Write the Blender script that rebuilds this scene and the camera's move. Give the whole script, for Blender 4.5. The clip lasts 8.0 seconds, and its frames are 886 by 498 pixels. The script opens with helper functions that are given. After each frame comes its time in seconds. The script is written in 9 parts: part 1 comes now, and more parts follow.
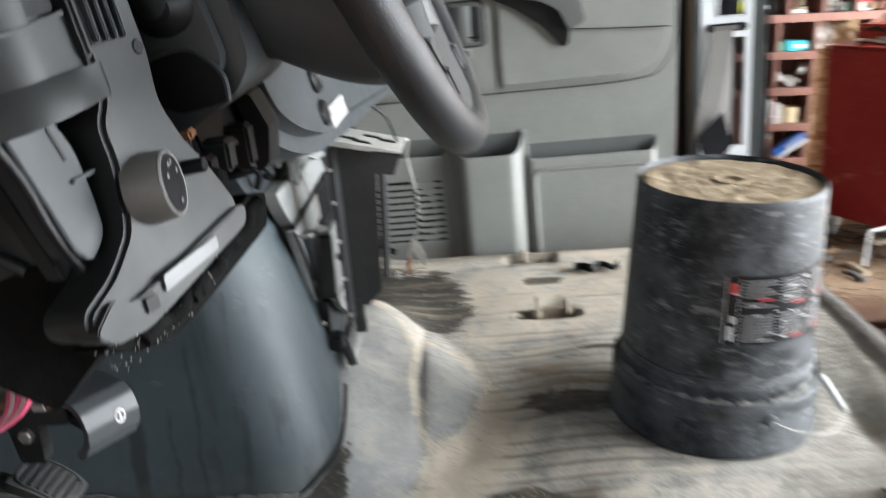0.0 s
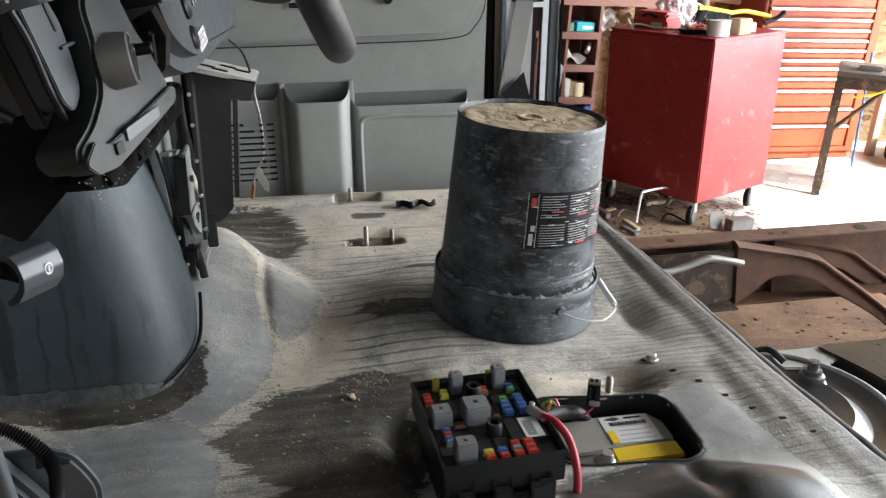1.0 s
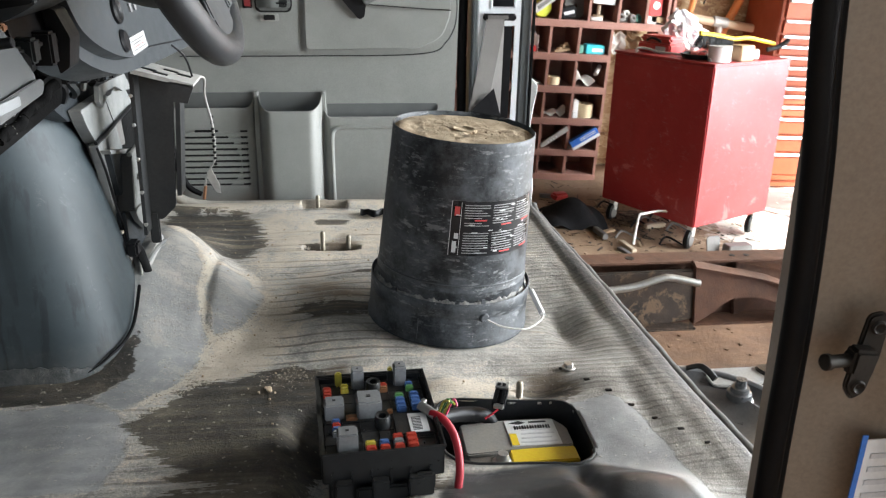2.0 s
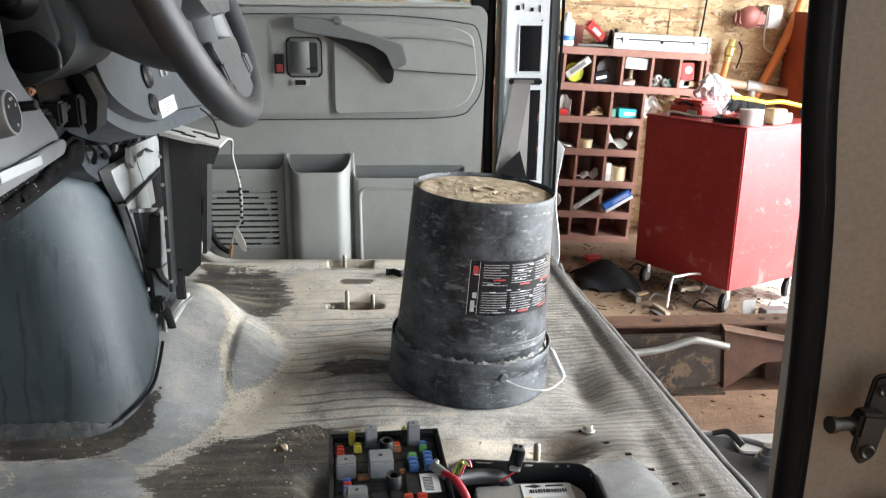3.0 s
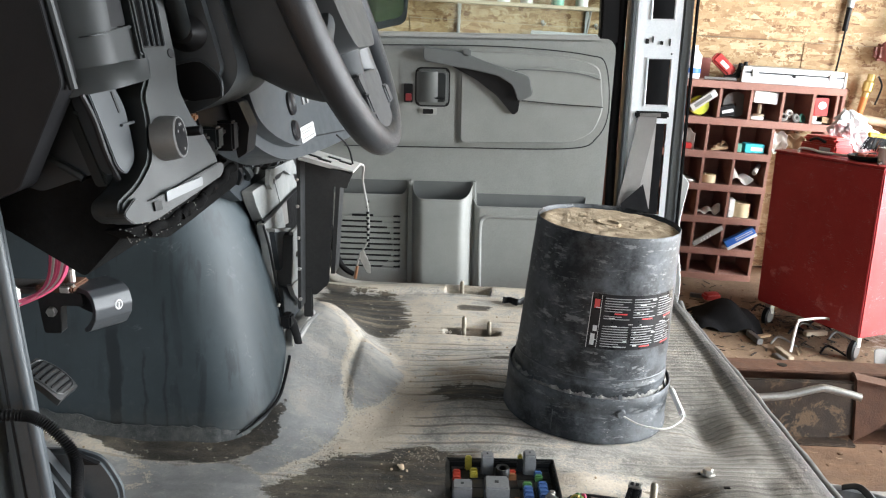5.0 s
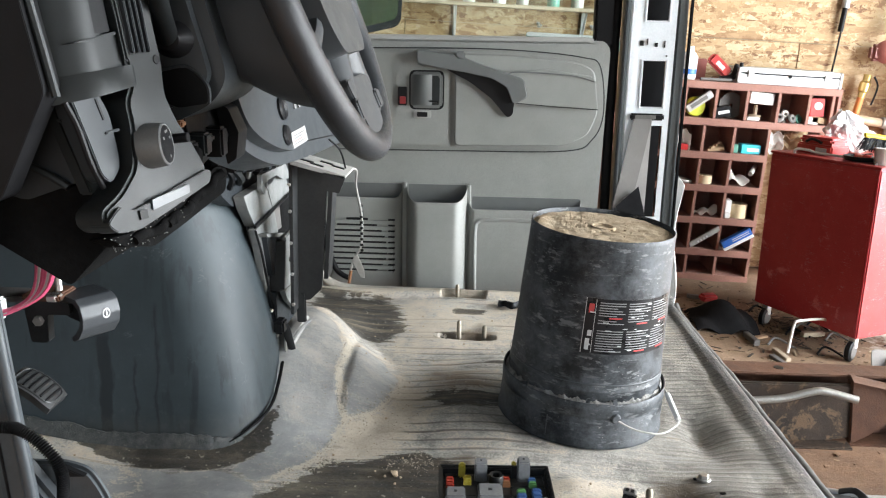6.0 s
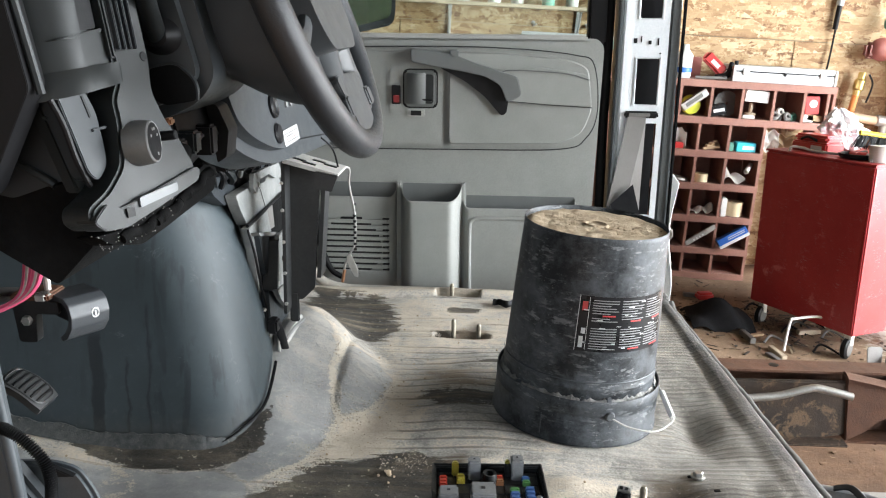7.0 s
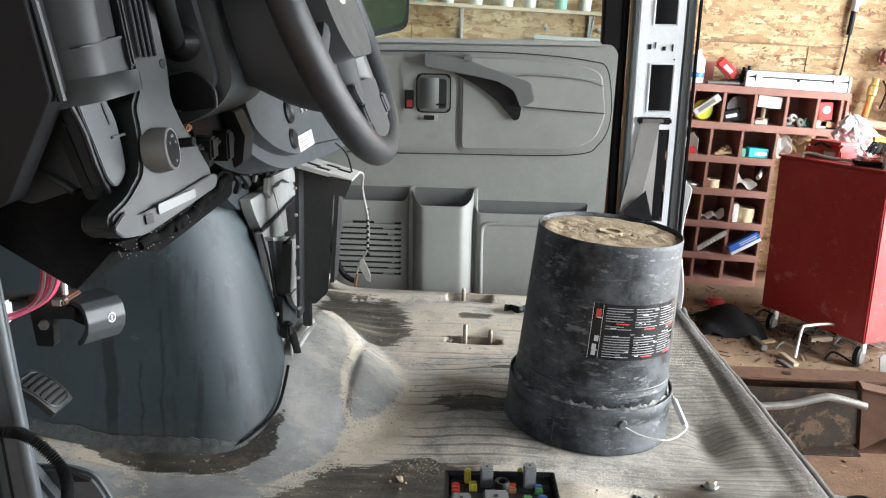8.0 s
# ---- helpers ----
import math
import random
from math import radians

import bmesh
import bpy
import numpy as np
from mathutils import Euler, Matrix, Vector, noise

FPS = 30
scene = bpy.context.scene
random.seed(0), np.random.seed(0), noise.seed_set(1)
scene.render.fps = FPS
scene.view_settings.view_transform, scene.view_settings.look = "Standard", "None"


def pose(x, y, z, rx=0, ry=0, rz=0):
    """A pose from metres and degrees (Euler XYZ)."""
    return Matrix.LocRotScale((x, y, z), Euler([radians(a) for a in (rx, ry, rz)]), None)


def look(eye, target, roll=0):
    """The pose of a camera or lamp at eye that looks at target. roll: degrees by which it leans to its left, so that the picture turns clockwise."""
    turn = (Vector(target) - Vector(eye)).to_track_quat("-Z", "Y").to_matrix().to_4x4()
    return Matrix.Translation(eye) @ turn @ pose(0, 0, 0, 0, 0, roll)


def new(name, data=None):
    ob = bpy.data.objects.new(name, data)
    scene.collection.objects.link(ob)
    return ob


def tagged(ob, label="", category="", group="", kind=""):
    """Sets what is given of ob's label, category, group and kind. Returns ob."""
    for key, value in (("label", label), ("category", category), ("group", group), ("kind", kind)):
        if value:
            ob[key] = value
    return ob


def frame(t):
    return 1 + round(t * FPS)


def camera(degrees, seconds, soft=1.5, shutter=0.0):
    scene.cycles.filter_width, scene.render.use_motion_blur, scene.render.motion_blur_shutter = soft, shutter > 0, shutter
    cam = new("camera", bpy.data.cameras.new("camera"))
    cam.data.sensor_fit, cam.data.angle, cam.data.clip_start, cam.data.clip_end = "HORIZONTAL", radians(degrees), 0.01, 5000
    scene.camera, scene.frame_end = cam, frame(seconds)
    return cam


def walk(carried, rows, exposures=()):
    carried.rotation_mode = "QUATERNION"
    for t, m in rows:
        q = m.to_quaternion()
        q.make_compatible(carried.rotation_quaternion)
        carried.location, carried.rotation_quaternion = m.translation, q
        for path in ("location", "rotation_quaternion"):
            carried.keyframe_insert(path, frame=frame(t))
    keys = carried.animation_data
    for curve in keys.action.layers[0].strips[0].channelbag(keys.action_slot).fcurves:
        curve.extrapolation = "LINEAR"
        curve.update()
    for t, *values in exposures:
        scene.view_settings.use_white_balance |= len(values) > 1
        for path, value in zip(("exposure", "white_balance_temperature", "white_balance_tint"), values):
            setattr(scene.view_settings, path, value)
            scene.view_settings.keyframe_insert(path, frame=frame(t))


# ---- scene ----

cam = camera(56.7, 8.0, soft=1.15, shutter=0.5)
PATH = [
    (0, (-0.327, -1.146, 0.72), (-0.472, 0.723, 0.023), -5.7),
    (0.5, (-0.404, -1.287, 0.708), (-0.116, 0.543, -0.045), -1.0),
    (1, (-0.399, -1.359, 0.712), (-0.073, 0.454, -0.067), -0.0),
    (1.2, (-0.363, -1.375, 0.717), (-0.022, 0.433, -0.067), 0.1),
    (2.3, (-0.205, -1.448, 0.707), (0.002, 0.415, 0.008), 1.5),
    (2.5, (-0.199, -1.446, 0.706), (-0.011, 0.43, 0.037), 1.3),
    (3, (-0.195, -1.451, 0.708), (-0.033, 0.451, 0.112), 0.8),
    (3.5, (-0.193, -1.463, 0.71), (-0.021, 0.451, 0.154), 1.3),
    (4, (-0.201, -1.463, 0.708), (-0.084, 0.46, 0.17), 2.1),
    (4.5, (-0.219, -1.47, 0.711), (-0.325, 0.454, 0.174), 1.2),
    (6, (-0.21, -1.457, 0.718), (-0.311, 0.468, 0.185), 0.9),
    (6.5, (-0.207, -1.452, 0.716), (-0.306, 0.473, 0.183), 0.8),
    (7, (-0.203, -1.453, 0.714), (-0.297, 0.472, 0.181), 0.7),
    (7.5, (-0.206, -1.454, 0.716), (-0.319, 0.471, 0.186), 0.6),
    (8, (-0.211, -1.451, 0.72), (-0.327, 0.475, 0.192), 1.0),
]
# The van stands nose down by a little: its own axes in the level world of the shed
VAN = pose(0, 0, 0, 0, -2.5, 0)
walk(cam, [(t, VAN @ look(e, g, r)) for t, e, g, r in PATH], exposures=[(0.0, 2.40), (0.5, 2.31), (1.0, 1.88), (1.2, 1.92), (2.5, 2.40), (3.0, 2.42), (3.5, 2.36), (4.5, 2.36), (8.0, 2.35)])

# ---- world, sun, large lights, exposure ----
SUN_ELEV, SUN_AZ = 35.5, -46.0          # degrees; azimuth of the sun counted from +x
sun_dir = Vector((math.cos(radians(SUN_ELEV)) * math.cos(radians(SUN_AZ)),
                  math.cos(radians(SUN_ELEV)) * math.sin(radians(SUN_AZ)), math.sin(radians(SUN_ELEV))))
world = bpy.data.worlds.new("world")
scene.world = world
world.use_nodes = True
wn = world.node_tree
sky = wn.nodes.new("ShaderNodeTexSky")
sky.sky_type, sky.sun_disc = "NISHITA", False
sky.sun_elevation, sky.sun_rotation = radians(SUN_ELEV), radians(90 - SUN_AZ)
wn.nodes["Background"].inputs[1].default_value = 0.05
wn.links.new(sky.outputs[0], wn.nodes["Background"].inputs[0])
sun = new("sun", bpy.data.lights.new("sun", "SUN"))
sun.data.energy, sun.data.angle, sun.data.color = 5.0, radians(0.6), (1.0, 0.94, 0.85)
sun.matrix_basis = look(sun_dir * 20, (0, 0, 0))


def area_lamp(name, eye, target, w, h, watts, color=(0.89, 0.94, 0.98)):
    """An area lamp; it serves the doorway's sky light and the added fill."""
    ob = new(name, bpy.data.lights.new(name, "AREA"))
    ob.data.shape, ob.data.size, ob.data.size_y, ob.data.energy, ob.data.color = "RECTANGLE", w, h, watts, color
    ob.matrix_basis = look(eye, target)
    return ob


area_lamp("doorway_sky_light", (4.9, 0.0, 1.10), (0, 0.2, 0.0), 5.4, 3.2, 315)
# unseen fill lamp, added behind the camera to lift faces turned to it
area_lamp("camera_side_fill_light", (-0.6, -4.3, 0.9), (0.2, 0, 0.2), 3.6, 2.6, 3)
scene.view_settings.exposure = 0.0

# ---- materials ----


def ramp(nt, fac, stops):
    r = nt.nodes.new("ShaderNodeValToRGB")
    el = r.color_ramp.elements
    while len(el) < len(stops):
        el.new(0.5)
    for e, (p, c) in zip(el, stops):
        e.position, e.color = p, (*c, 1) if len(c) == 3 else c
    nt.links.new(fac, r.inputs[0])
    return r.outputs[0]


def noise_out(nt, scale, detail=6.0, rough=0.6, vec=None, distort=0.0):
    n = nt.nodes.new("ShaderNodeTexNoise")
    n.inputs["Scale"].default_value, n.inputs["Detail"].default_value = scale, detail
    n.inputs["Roughness"].default_value, n.inputs["Distortion"].default_value = rough, distort
    nt.links.new(vec if vec is not None else coords(nt), n.inputs["Vector"])
    return n.outputs["Fac"]


def coords(nt, scale=None):
    tc = nt.nodes.get("coords") or nt.nodes.new("ShaderNodeTexCoord")
    tc.name = "coords"
    if scale is None:
        return tc.outputs["Object"]
    m = nt.nodes.new("ShaderNodeMapping")
    m.inputs["Scale"].default_value = scale
    nt.links.new(tc.outputs["Object"], m.inputs["Vector"])
    return m.outputs["Vector"]


def mix(nt, fac, a, b, mode="MIX"):
    m = nt.nodes.new("ShaderNodeMix")
    m.data_type, m.blend_type = "RGBA", mode
    for sock, v in ((m.inputs[0], fac), (m.inputs[6], a), (m.inputs[7], b)):
        if isinstance(v, bpy.types.NodeSocket):
            nt.links.new(v, sock)
        else:
            sock.default_value = v if not isinstance(v, tuple) else (*v, 1)
    return m.outputs[2]


def calc(nt, op, a, b=0.0, clamp=False):
    m = nt.nodes.new("ShaderNodeMath")
    m.operation, m.use_clamp = op, clamp
    for sock, v in zip(m.inputs, (a, b)):
        if isinstance(v, bpy.types.NodeSocket):
            nt.links.new(v, sock)
        else:
            sock.default_value = v
    return m.outputs[0]


def blank(name):
    m = bpy.data.materials.new(name)
    m.use_nodes = True
    nt = m.node_tree
    return m, nt, nt.nodes["Principled BSDF"]


def surface(name, c1, c2, rough=0.5, metal=0.0, scale=6.0, fine=220.0, bump=0.12, spread=0.12, dust=None, dust_amount=0.0,
            scratches=0.0, rust=None, rust_amount=0.0, spec=0.5, stretch=None):
    """Two base colours by a coarse noise, a fine grain as bump, gloss that varies, dust on what faces up, scratches, rust patches."""
    m, nt, b = blank(name)
    vec = coords(nt, stretch) if stretch else coords(nt)
    coarse = noise_out(nt, scale, 8, 0.65, vec)
    grain = noise_out(nt, fine, 4, 0.6, vec)
    col = ramp(nt, coarse, [(0.3, c1), (0.7, c2)])
    col = mix(nt, 0.22, col, ramp(nt, grain, [(0.3, (0.25, 0.25, 0.25)), (0.7, (0.8, 0.8, 0.8))]), "OVERLAY")
    rg = calc(nt, "ADD", calc(nt, "MULTIPLY", calc(nt, "SUBTRACT", noise_out(nt, scale * 3.7, 5, 0.7, vec), 0.5), spread * 3), rough, True)
    if rust:
        rm = ramp(nt, noise_out(nt, scale * 1.7, 9, 0.7, vec, 0.4), [(0.62 - rust_amount * 0.35, (0, 0, 0)), (0.68 - rust_amount * 0.3, (1, 1, 1))])
        col = mix(nt, rm, col, rust)
        rg = calc(nt, "MAXIMUM", rg, calc(nt, "MULTIPLY", rm, 0.85))
    if scratches:
        sc = nt.nodes.new("ShaderNodeTexNoise")
        sc.inputs["Scale"].default_value, sc.inputs["Detail"].default_value, sc.inputs["Distortion"].default_value = 9.0, 12.0, 1.6
        nt.links.new(coords(nt, (1.0, 1.0, 3.5)), sc.inputs["Vector"])
        line = ramp(nt, sc.outputs["Fac"], [(0.485, (0, 0, 0)), (0.5, (1, 1, 1)), (0.515, (0, 0, 0))])
        gate = ramp(nt, noise_out(nt, 14.0, 5, 0.7), [(0.5, (0, 0, 0)), (0.62, (1, 1, 1))])
        col = mix(nt, calc(nt, "MULTIPLY", calc(nt, "MULTIPLY", line, gate), scratches), col, (0.42, 0.42, 0.42))
    if dust:
        geo = nt.nodes.new("ShaderNodeNewGeometry")
        sep = nt.nodes.new("ShaderNodeSeparateXYZ")
        nt.links.new(geo.outputs["Normal"], sep.inputs[0])
        up = calc(nt, "ADD", calc(nt, "MULTIPLY", sep.outputs["Z"], 0.85), 0.12, True)
        dn = ramp(nt, noise_out(nt, scale * 2.3, 10, 0.75), [(0.35, (0, 0, 0)), (0.75, (1, 1, 1))])
        f = calc(nt, "MULTIPLY", calc(nt, "MULTIPLY", up, dn), dust_amount, True)
        col = mix(nt, f, col, dust)
        rg = calc(nt, "MAXIMUM", rg, calc(nt, "MULTIPLY", f, 0.9))
    nt.links.new(col, b.inputs["Base Color"])
    nt.links.new(rg, b.inputs["Roughness"])
    b.inputs["Metallic"].default_value = metal
    b.inputs["Specular IOR Level"].default_value = spec
    if bump:
        bp = nt.nodes.new("ShaderNodeBump")
        bp.inputs["Strength"].default_value, bp.inputs["Distance"].default_value = bump, 0.002
        nt.links.new(calc(nt, "ADD", grain, calc(nt, "MULTIPLY", coarse, 0.6)), bp.inputs["Height"])
        nt.links.new(bp.outputs[0], b.inputs["Normal"])
    return m


DUST = (0.34, 0.28, 0.20)
M = {}
M["trim_grey"] = surface("moulded_grey_trim", (0.190, 0.195, 0.184), (0.238, 0.242, 0.229), 0.55, fine=420, bump=0.25, dust=DUST, dust_amount=0.25)
M["trim_light"] = surface("worn_grey_trim", (0.2562, 0.2580, 0.2410), (0.3075, 0.3080, 0.2882), 0.5, fine=420, bump=0.2, dust=DUST, dust_amount=0.25)
M["dash"] = surface("charcoal_dash_plastic", (0.0108, 0.0128, 0.0134), (0.0174, 0.0203, 0.0212), 0.44, fine=1300, bump=0.12, dust=DUST, dust_amount=0.05, spec=0.26)
M["dash_light"] = surface("slate_dash_plastic", (0.0200, 0.0236, 0.0268), (0.0300, 0.0346, 0.0392), 0.46, fine=1300, bump=0.10, dust=DUST, dust_amount=0.03, spec=0.24)
M["black"] = surface("black_plastic", (0.006, 0.006, 0.0065), (0.013, 0.013, 0.014), 0.42, fine=900, bump=0.08, spec=0.14)
M["foam"] = surface("black_foam_and_shade", (0.004, 0.004, 0.004), (0.014, 0.014, 0.014), 0.95, fine=130, bump=1.0, spec=0.04)
M["rubber"] = surface("black_rubber_and_shadow_gaps", (0.004, 0.004, 0.0045), (0.009, 0.009, 0.0095), 0.5, fine=260, bump=0.1, spec=0.1)
M["edge_rubber"] = surface("worn_edge_rubber", (0.050, 0.050, 0.050), (0.125, 0.124, 0.121), 0.75, scale=25, fine=400, bump=0.3, spec=0.15, dust=DUST, dust_amount=0.2)
M["leather"] = surface("grained_wheel_leather", (0.017, 0.0185, 0.0205), (0.028, 0.030, 0.033), 0.40, fine=760, bump=0.40, spec=0.42)
M["bulk_steel"] = surface("dusty_bulkhead_steel", (0.115, 0.122, 0.123), (0.225, 0.228, 0.222), 0.6, scale=16, fine=600, bump=0.25, dust=DUST, dust_amount=0.35, scratches=0.25)
M["knob_grey"] = surface("worn_knob_plastic", (0.062, 0.062, 0.060), (0.085, 0.083, 0.079), 0.5, scale=40, fine=900, bump=0.15)
M["shroud"] = surface("black_column_plastic", (0.030, 0.0325, 0.0345), (0.040, 0.043, 0.0455), 0.5, fine=1300, bump=0.1, spec=0.35)
M["tab_grey"] = surface("grey_tab_plastic", (0.038, 0.043, 0.048), (0.055, 0.060, 0.066), 0.4, fine=1300, bump=0.05)
M["centre_plastic"] = surface("slate_console_plastic", (0.029, 0.0330, 0.0362), (0.040, 0.0445, 0.0482), 0.40, fine=1300, bump=0.1, spec=0.35)
M["dull_print"] = surface("dull_grey_print", (0.11, 0.11, 0.11), (0.17, 0.17, 0.17), 0.5, bump=0.02)
M["mount_steel"] = surface("dark_silver_steel", (0.095, 0.098, 0.102), (0.19, 0.194, 0.198), 0.32, metal=0.55, scale=7, bump=0.08, dust=DUST, dust_amount=0.15)


def cover_material():
    """Satin blue-black moulding with drip marks, rub marks and a dusty foot."""
    m, nt, b = blank("blue_black_moulded_cover")
    cloud = noise_out(nt, 5, 9, 0.68)
    fleck = noise_out(nt, 60, 7, 0.7)
    grain = noise_out(nt, 900, 3, 0.6)
    drip = noise_out(nt, 26, 8, 0.62, coords(nt, (1, 1, 0.07)), 0.3)
    gate = ramp(nt, noise_out(nt, 3.2, 4, 0.6), [(0.42, (0, 0, 0)), (0.62, (1, 1, 1))])
    col = ramp(nt, cloud, [(0.3, (0.024, 0.033, 0.037)), (0.7, (0.039, 0.052, 0.059))])
    col = mix(nt, calc(nt, "MULTIPLY", ramp(nt, drip, [(0.54, (0, 0, 0)), (0.60, (0.5, 0.5, 0.5))]), gate), col, (0.006, 0.008, 0.010))
    col = mix(nt, calc(nt, "MULTIPLY", ramp(nt, drip, [(0.36, (0.22, 0.22, 0.22)), (0.43, (0, 0, 0))]), gate), col, (0.034, 0.040, 0.044))
    rub = ramp(nt, calc(nt, "ADD", fleck, calc(nt, "MULTIPLY", calc(nt, "SUBTRACT", cloud, 0.5), 0.5)), [(0.60, (0, 0, 0)), (0.74, (0.42, 0.42, 0.42))])
    col = mix(nt, rub, col, (0.062, 0.070, 0.075))
    sc = noise_out(nt, 7, 12, 0.6, coords(nt, (1.0, 2.2, 1.6)), 1.8)
    line = ramp(nt, sc, [(0.492, (0, 0, 0)), (0.5, (1, 1, 1)), (0.508, (0, 0, 0))])
    gate2 = ramp(nt, noise_out(nt, 11, 5, 0.7), [(0.57, (0, 0, 0)), (0.66, (0.6, 0.6, 0.6))])
    col = mix(nt, calc(nt, "MULTIPLY", line, gate2), col, (0.16, 0.165, 0.165))
    sep = nt.nodes.new("ShaderNodeSeparateXYZ")
    nt.links.new(coords(nt), sep.inputs[0])
    for at, wide, top in ((-0.846, 0.011, 0.215), (-0.757, 0.004, 0.26), (-0.795, 0.003, 0.17)):
        off = calc(nt, "ABSOLUTE", calc(nt, "ADD", calc(nt, "SUBTRACT", sep.outputs["X"], at), calc(nt, "MULTIPLY", calc(nt, "SUBTRACT", noise_out(nt, 30, 5, 0.6, coords(nt, (1, 1, 0.4))), 0.5), 0.03)))
        run = calc(nt, "MULTIPLY", ramp(nt, off, [(wide * 0.75, (0.75, 0.75, 0.75)), (wide, (0, 0, 0))]), ramp(nt, sep.outputs["Z"], [(top - 0.02, (1, 1, 1)), (top, (0, 0, 0))]))
        col = mix(nt, run, col, (0.009, 0.012, 0.014))
    low = calc(nt, "ADD", calc(nt, "MULTIPLY", sep.outputs["Z"], -14.0), calc(nt, "ADD", calc(nt, "MULTIPLY", fleck, 1.2), 0.35), True)
    col = mix(nt, calc(nt, "MULTIPLY", low, 0.45), col, (0.10, 0.095, 0.082))
    nt.links.new(col, b.inputs["Base Color"])
    nt.links.new(calc(nt, "ADD", calc(nt, "MULTIPLY", calc(nt, "ADD", fleck, cloud), 0.26), 0.27, True), b.inputs["Roughness"])
    bp = nt.nodes.new("ShaderNodeBump")
    b.inputs["Specular IOR Level"].default_value = 0.40
    bp.inputs["Strength"].default_value, bp.inputs["Distance"].default_value = 0.10, 0.002
    nt.links.new(calc(nt, "ADD", grain, calc(nt, "MULTIPLY", cloud, 1.6)), bp.inputs["Height"])
    nt.links.new(bp.outputs[0], b.inputs["Normal"])
    return m


M["doghouse"] = cover_material()
M["bail_wire"] = surface("pale_handle_wire", (0.36, 0.35, 0.32), (0.50, 0.48, 0.44), 0.45, scale=20, bump=0.1)
m_, nt, b = blank("mixed_litter")
isle = nt.nodes.new("ShaderNodeNewGeometry").outputs["Random Per Island"]
nt.links.new(ramp(nt, isle, [(0.0, (0.018, 0.014, 0.011)), (0.45, (0.055, 0.036, 0.022)), (0.80, (0.13, 0.084, 0.050)), (1.0, (0.32, 0.24, 0.15))]), b.inputs["Base Color"])
b.inputs["Roughness"].default_value = 0.85
M["litter"] = m_
M["seal_slate"] = surface("slate_seal_rubber", (0.040, 0.047, 0.052), (0.066, 0.075, 0.082), 0.42, scale=14, fine=700, bump=0.12)
M["floor_grit"] = surface("dried_mud_crumbs", (0.24, 0.20, 0.15), (0.42, 0.36, 0.29), 0.95, scale=40, bump=0.2)
M["grip_grey"] = surface("worn_grey_grip_plastic", (0.036, 0.040, 0.044), (0.058, 0.062, 0.067), 0.42, fine=900, bump=0.1)
M["pedal_rubber"] = surface("worn_pedal_rubber", (0.017, 0.018, 0.019), (0.042, 0.044, 0.045), 0.46, scale=20, fine=500, bump=0.2, dust=DUST, dust_amount=0.03)
M["crust"] = surface("gritty_grey_crust", (0.040, 0.045, 0.047), (0.105, 0.108, 0.104), 0.9, scale=60, fine=420, bump=0.6, rust=(0.13, 0.125, 0.115), rust_amount=0.14)


def pail_material():
    """Black pail plastic with pale rubbed smears every way, fine pits and dust."""
    m, nt, b = blank("scuffed_black_pail_plastic")
    cloud = noise_out(nt, 7, 9, 0.68)
    grain = noise_out(nt, 260, 4, 0.6)
    col = ramp(nt, cloud, [(0.3, (0.0065, 0.0076, 0.0088)), (0.7, (0.016, 0.0185, 0.021))])
    haze = ramp(nt, noise_out(nt, 15, 10, 0.76), [(0.42, (0, 0, 0)), (0.64, (0.85, 0.85, 0.85))])
    col = mix(nt, haze, col, (0.098, 0.106, 0.115))
    gate = ramp(nt, noise_out(nt, 9, 6, 0.7), [(0.42, (0, 0, 0)), (0.60, (1, 1, 1))])
    for tilt, sc, cut, amount in ((0.30, 62, 0.580, 0.70), (-0.6, 80, 0.590, 0.65), (1.3, 70, 0.600, 0.60), (0.8, 120, 0.60, 0.60)):
        mp = nt.nodes.new("ShaderNodeMapping")
        mp.inputs["Rotation"].default_value = (0.0, tilt, 0.0)
        mp.inputs["Scale"].default_value = (0.34, 0.42, 1.25)
        nt.links.new(coords(nt), mp.inputs["Vector"])
        smear = ramp(nt, noise_out(nt, sc, 8, 0.66, mp.outputs[0], 0.15), [(cut, (0, 0, 0)), (cut + 0.05, (1, 1, 1))])
        col = mix(nt, calc(nt, "MULTIPLY", calc(nt, "MULTIPLY", smear, gate), amount), col, (0.21, 0.215, 0.22))
    pit = ramp(nt, noise_out(nt, 170, 3, 0.5), [(0.69, (0, 0, 0)), (0.72, (0.7, 0.7, 0.7))])
    col = mix(nt, calc(nt, "MULTIPLY", pit, gate), col, (0.30, 0.29, 0.27))
    nt.links.new(col, b.inputs["Base Color"])
    nt.links.new(calc(nt, "ADD", calc(nt, "MULTIPLY", calc(nt, "ADD", haze, cloud), 0.30), 0.27, True), b.inputs["Roughness"])
    b.inputs["Specular IOR Level"].default_value = 0.34
    bp = nt.nodes.new("ShaderNodeBump")
    bp.inputs["Strength"].default_value, bp.inputs["Distance"].default_value = 0.16, 0.002
    nt.links.new(calc(nt, "ADD", grain, calc(nt, "MULTIPLY", cloud, 2.0)), bp.inputs["Height"])
    nt.links.new(bp.outputs[0], b.inputs["Normal"])
    return m


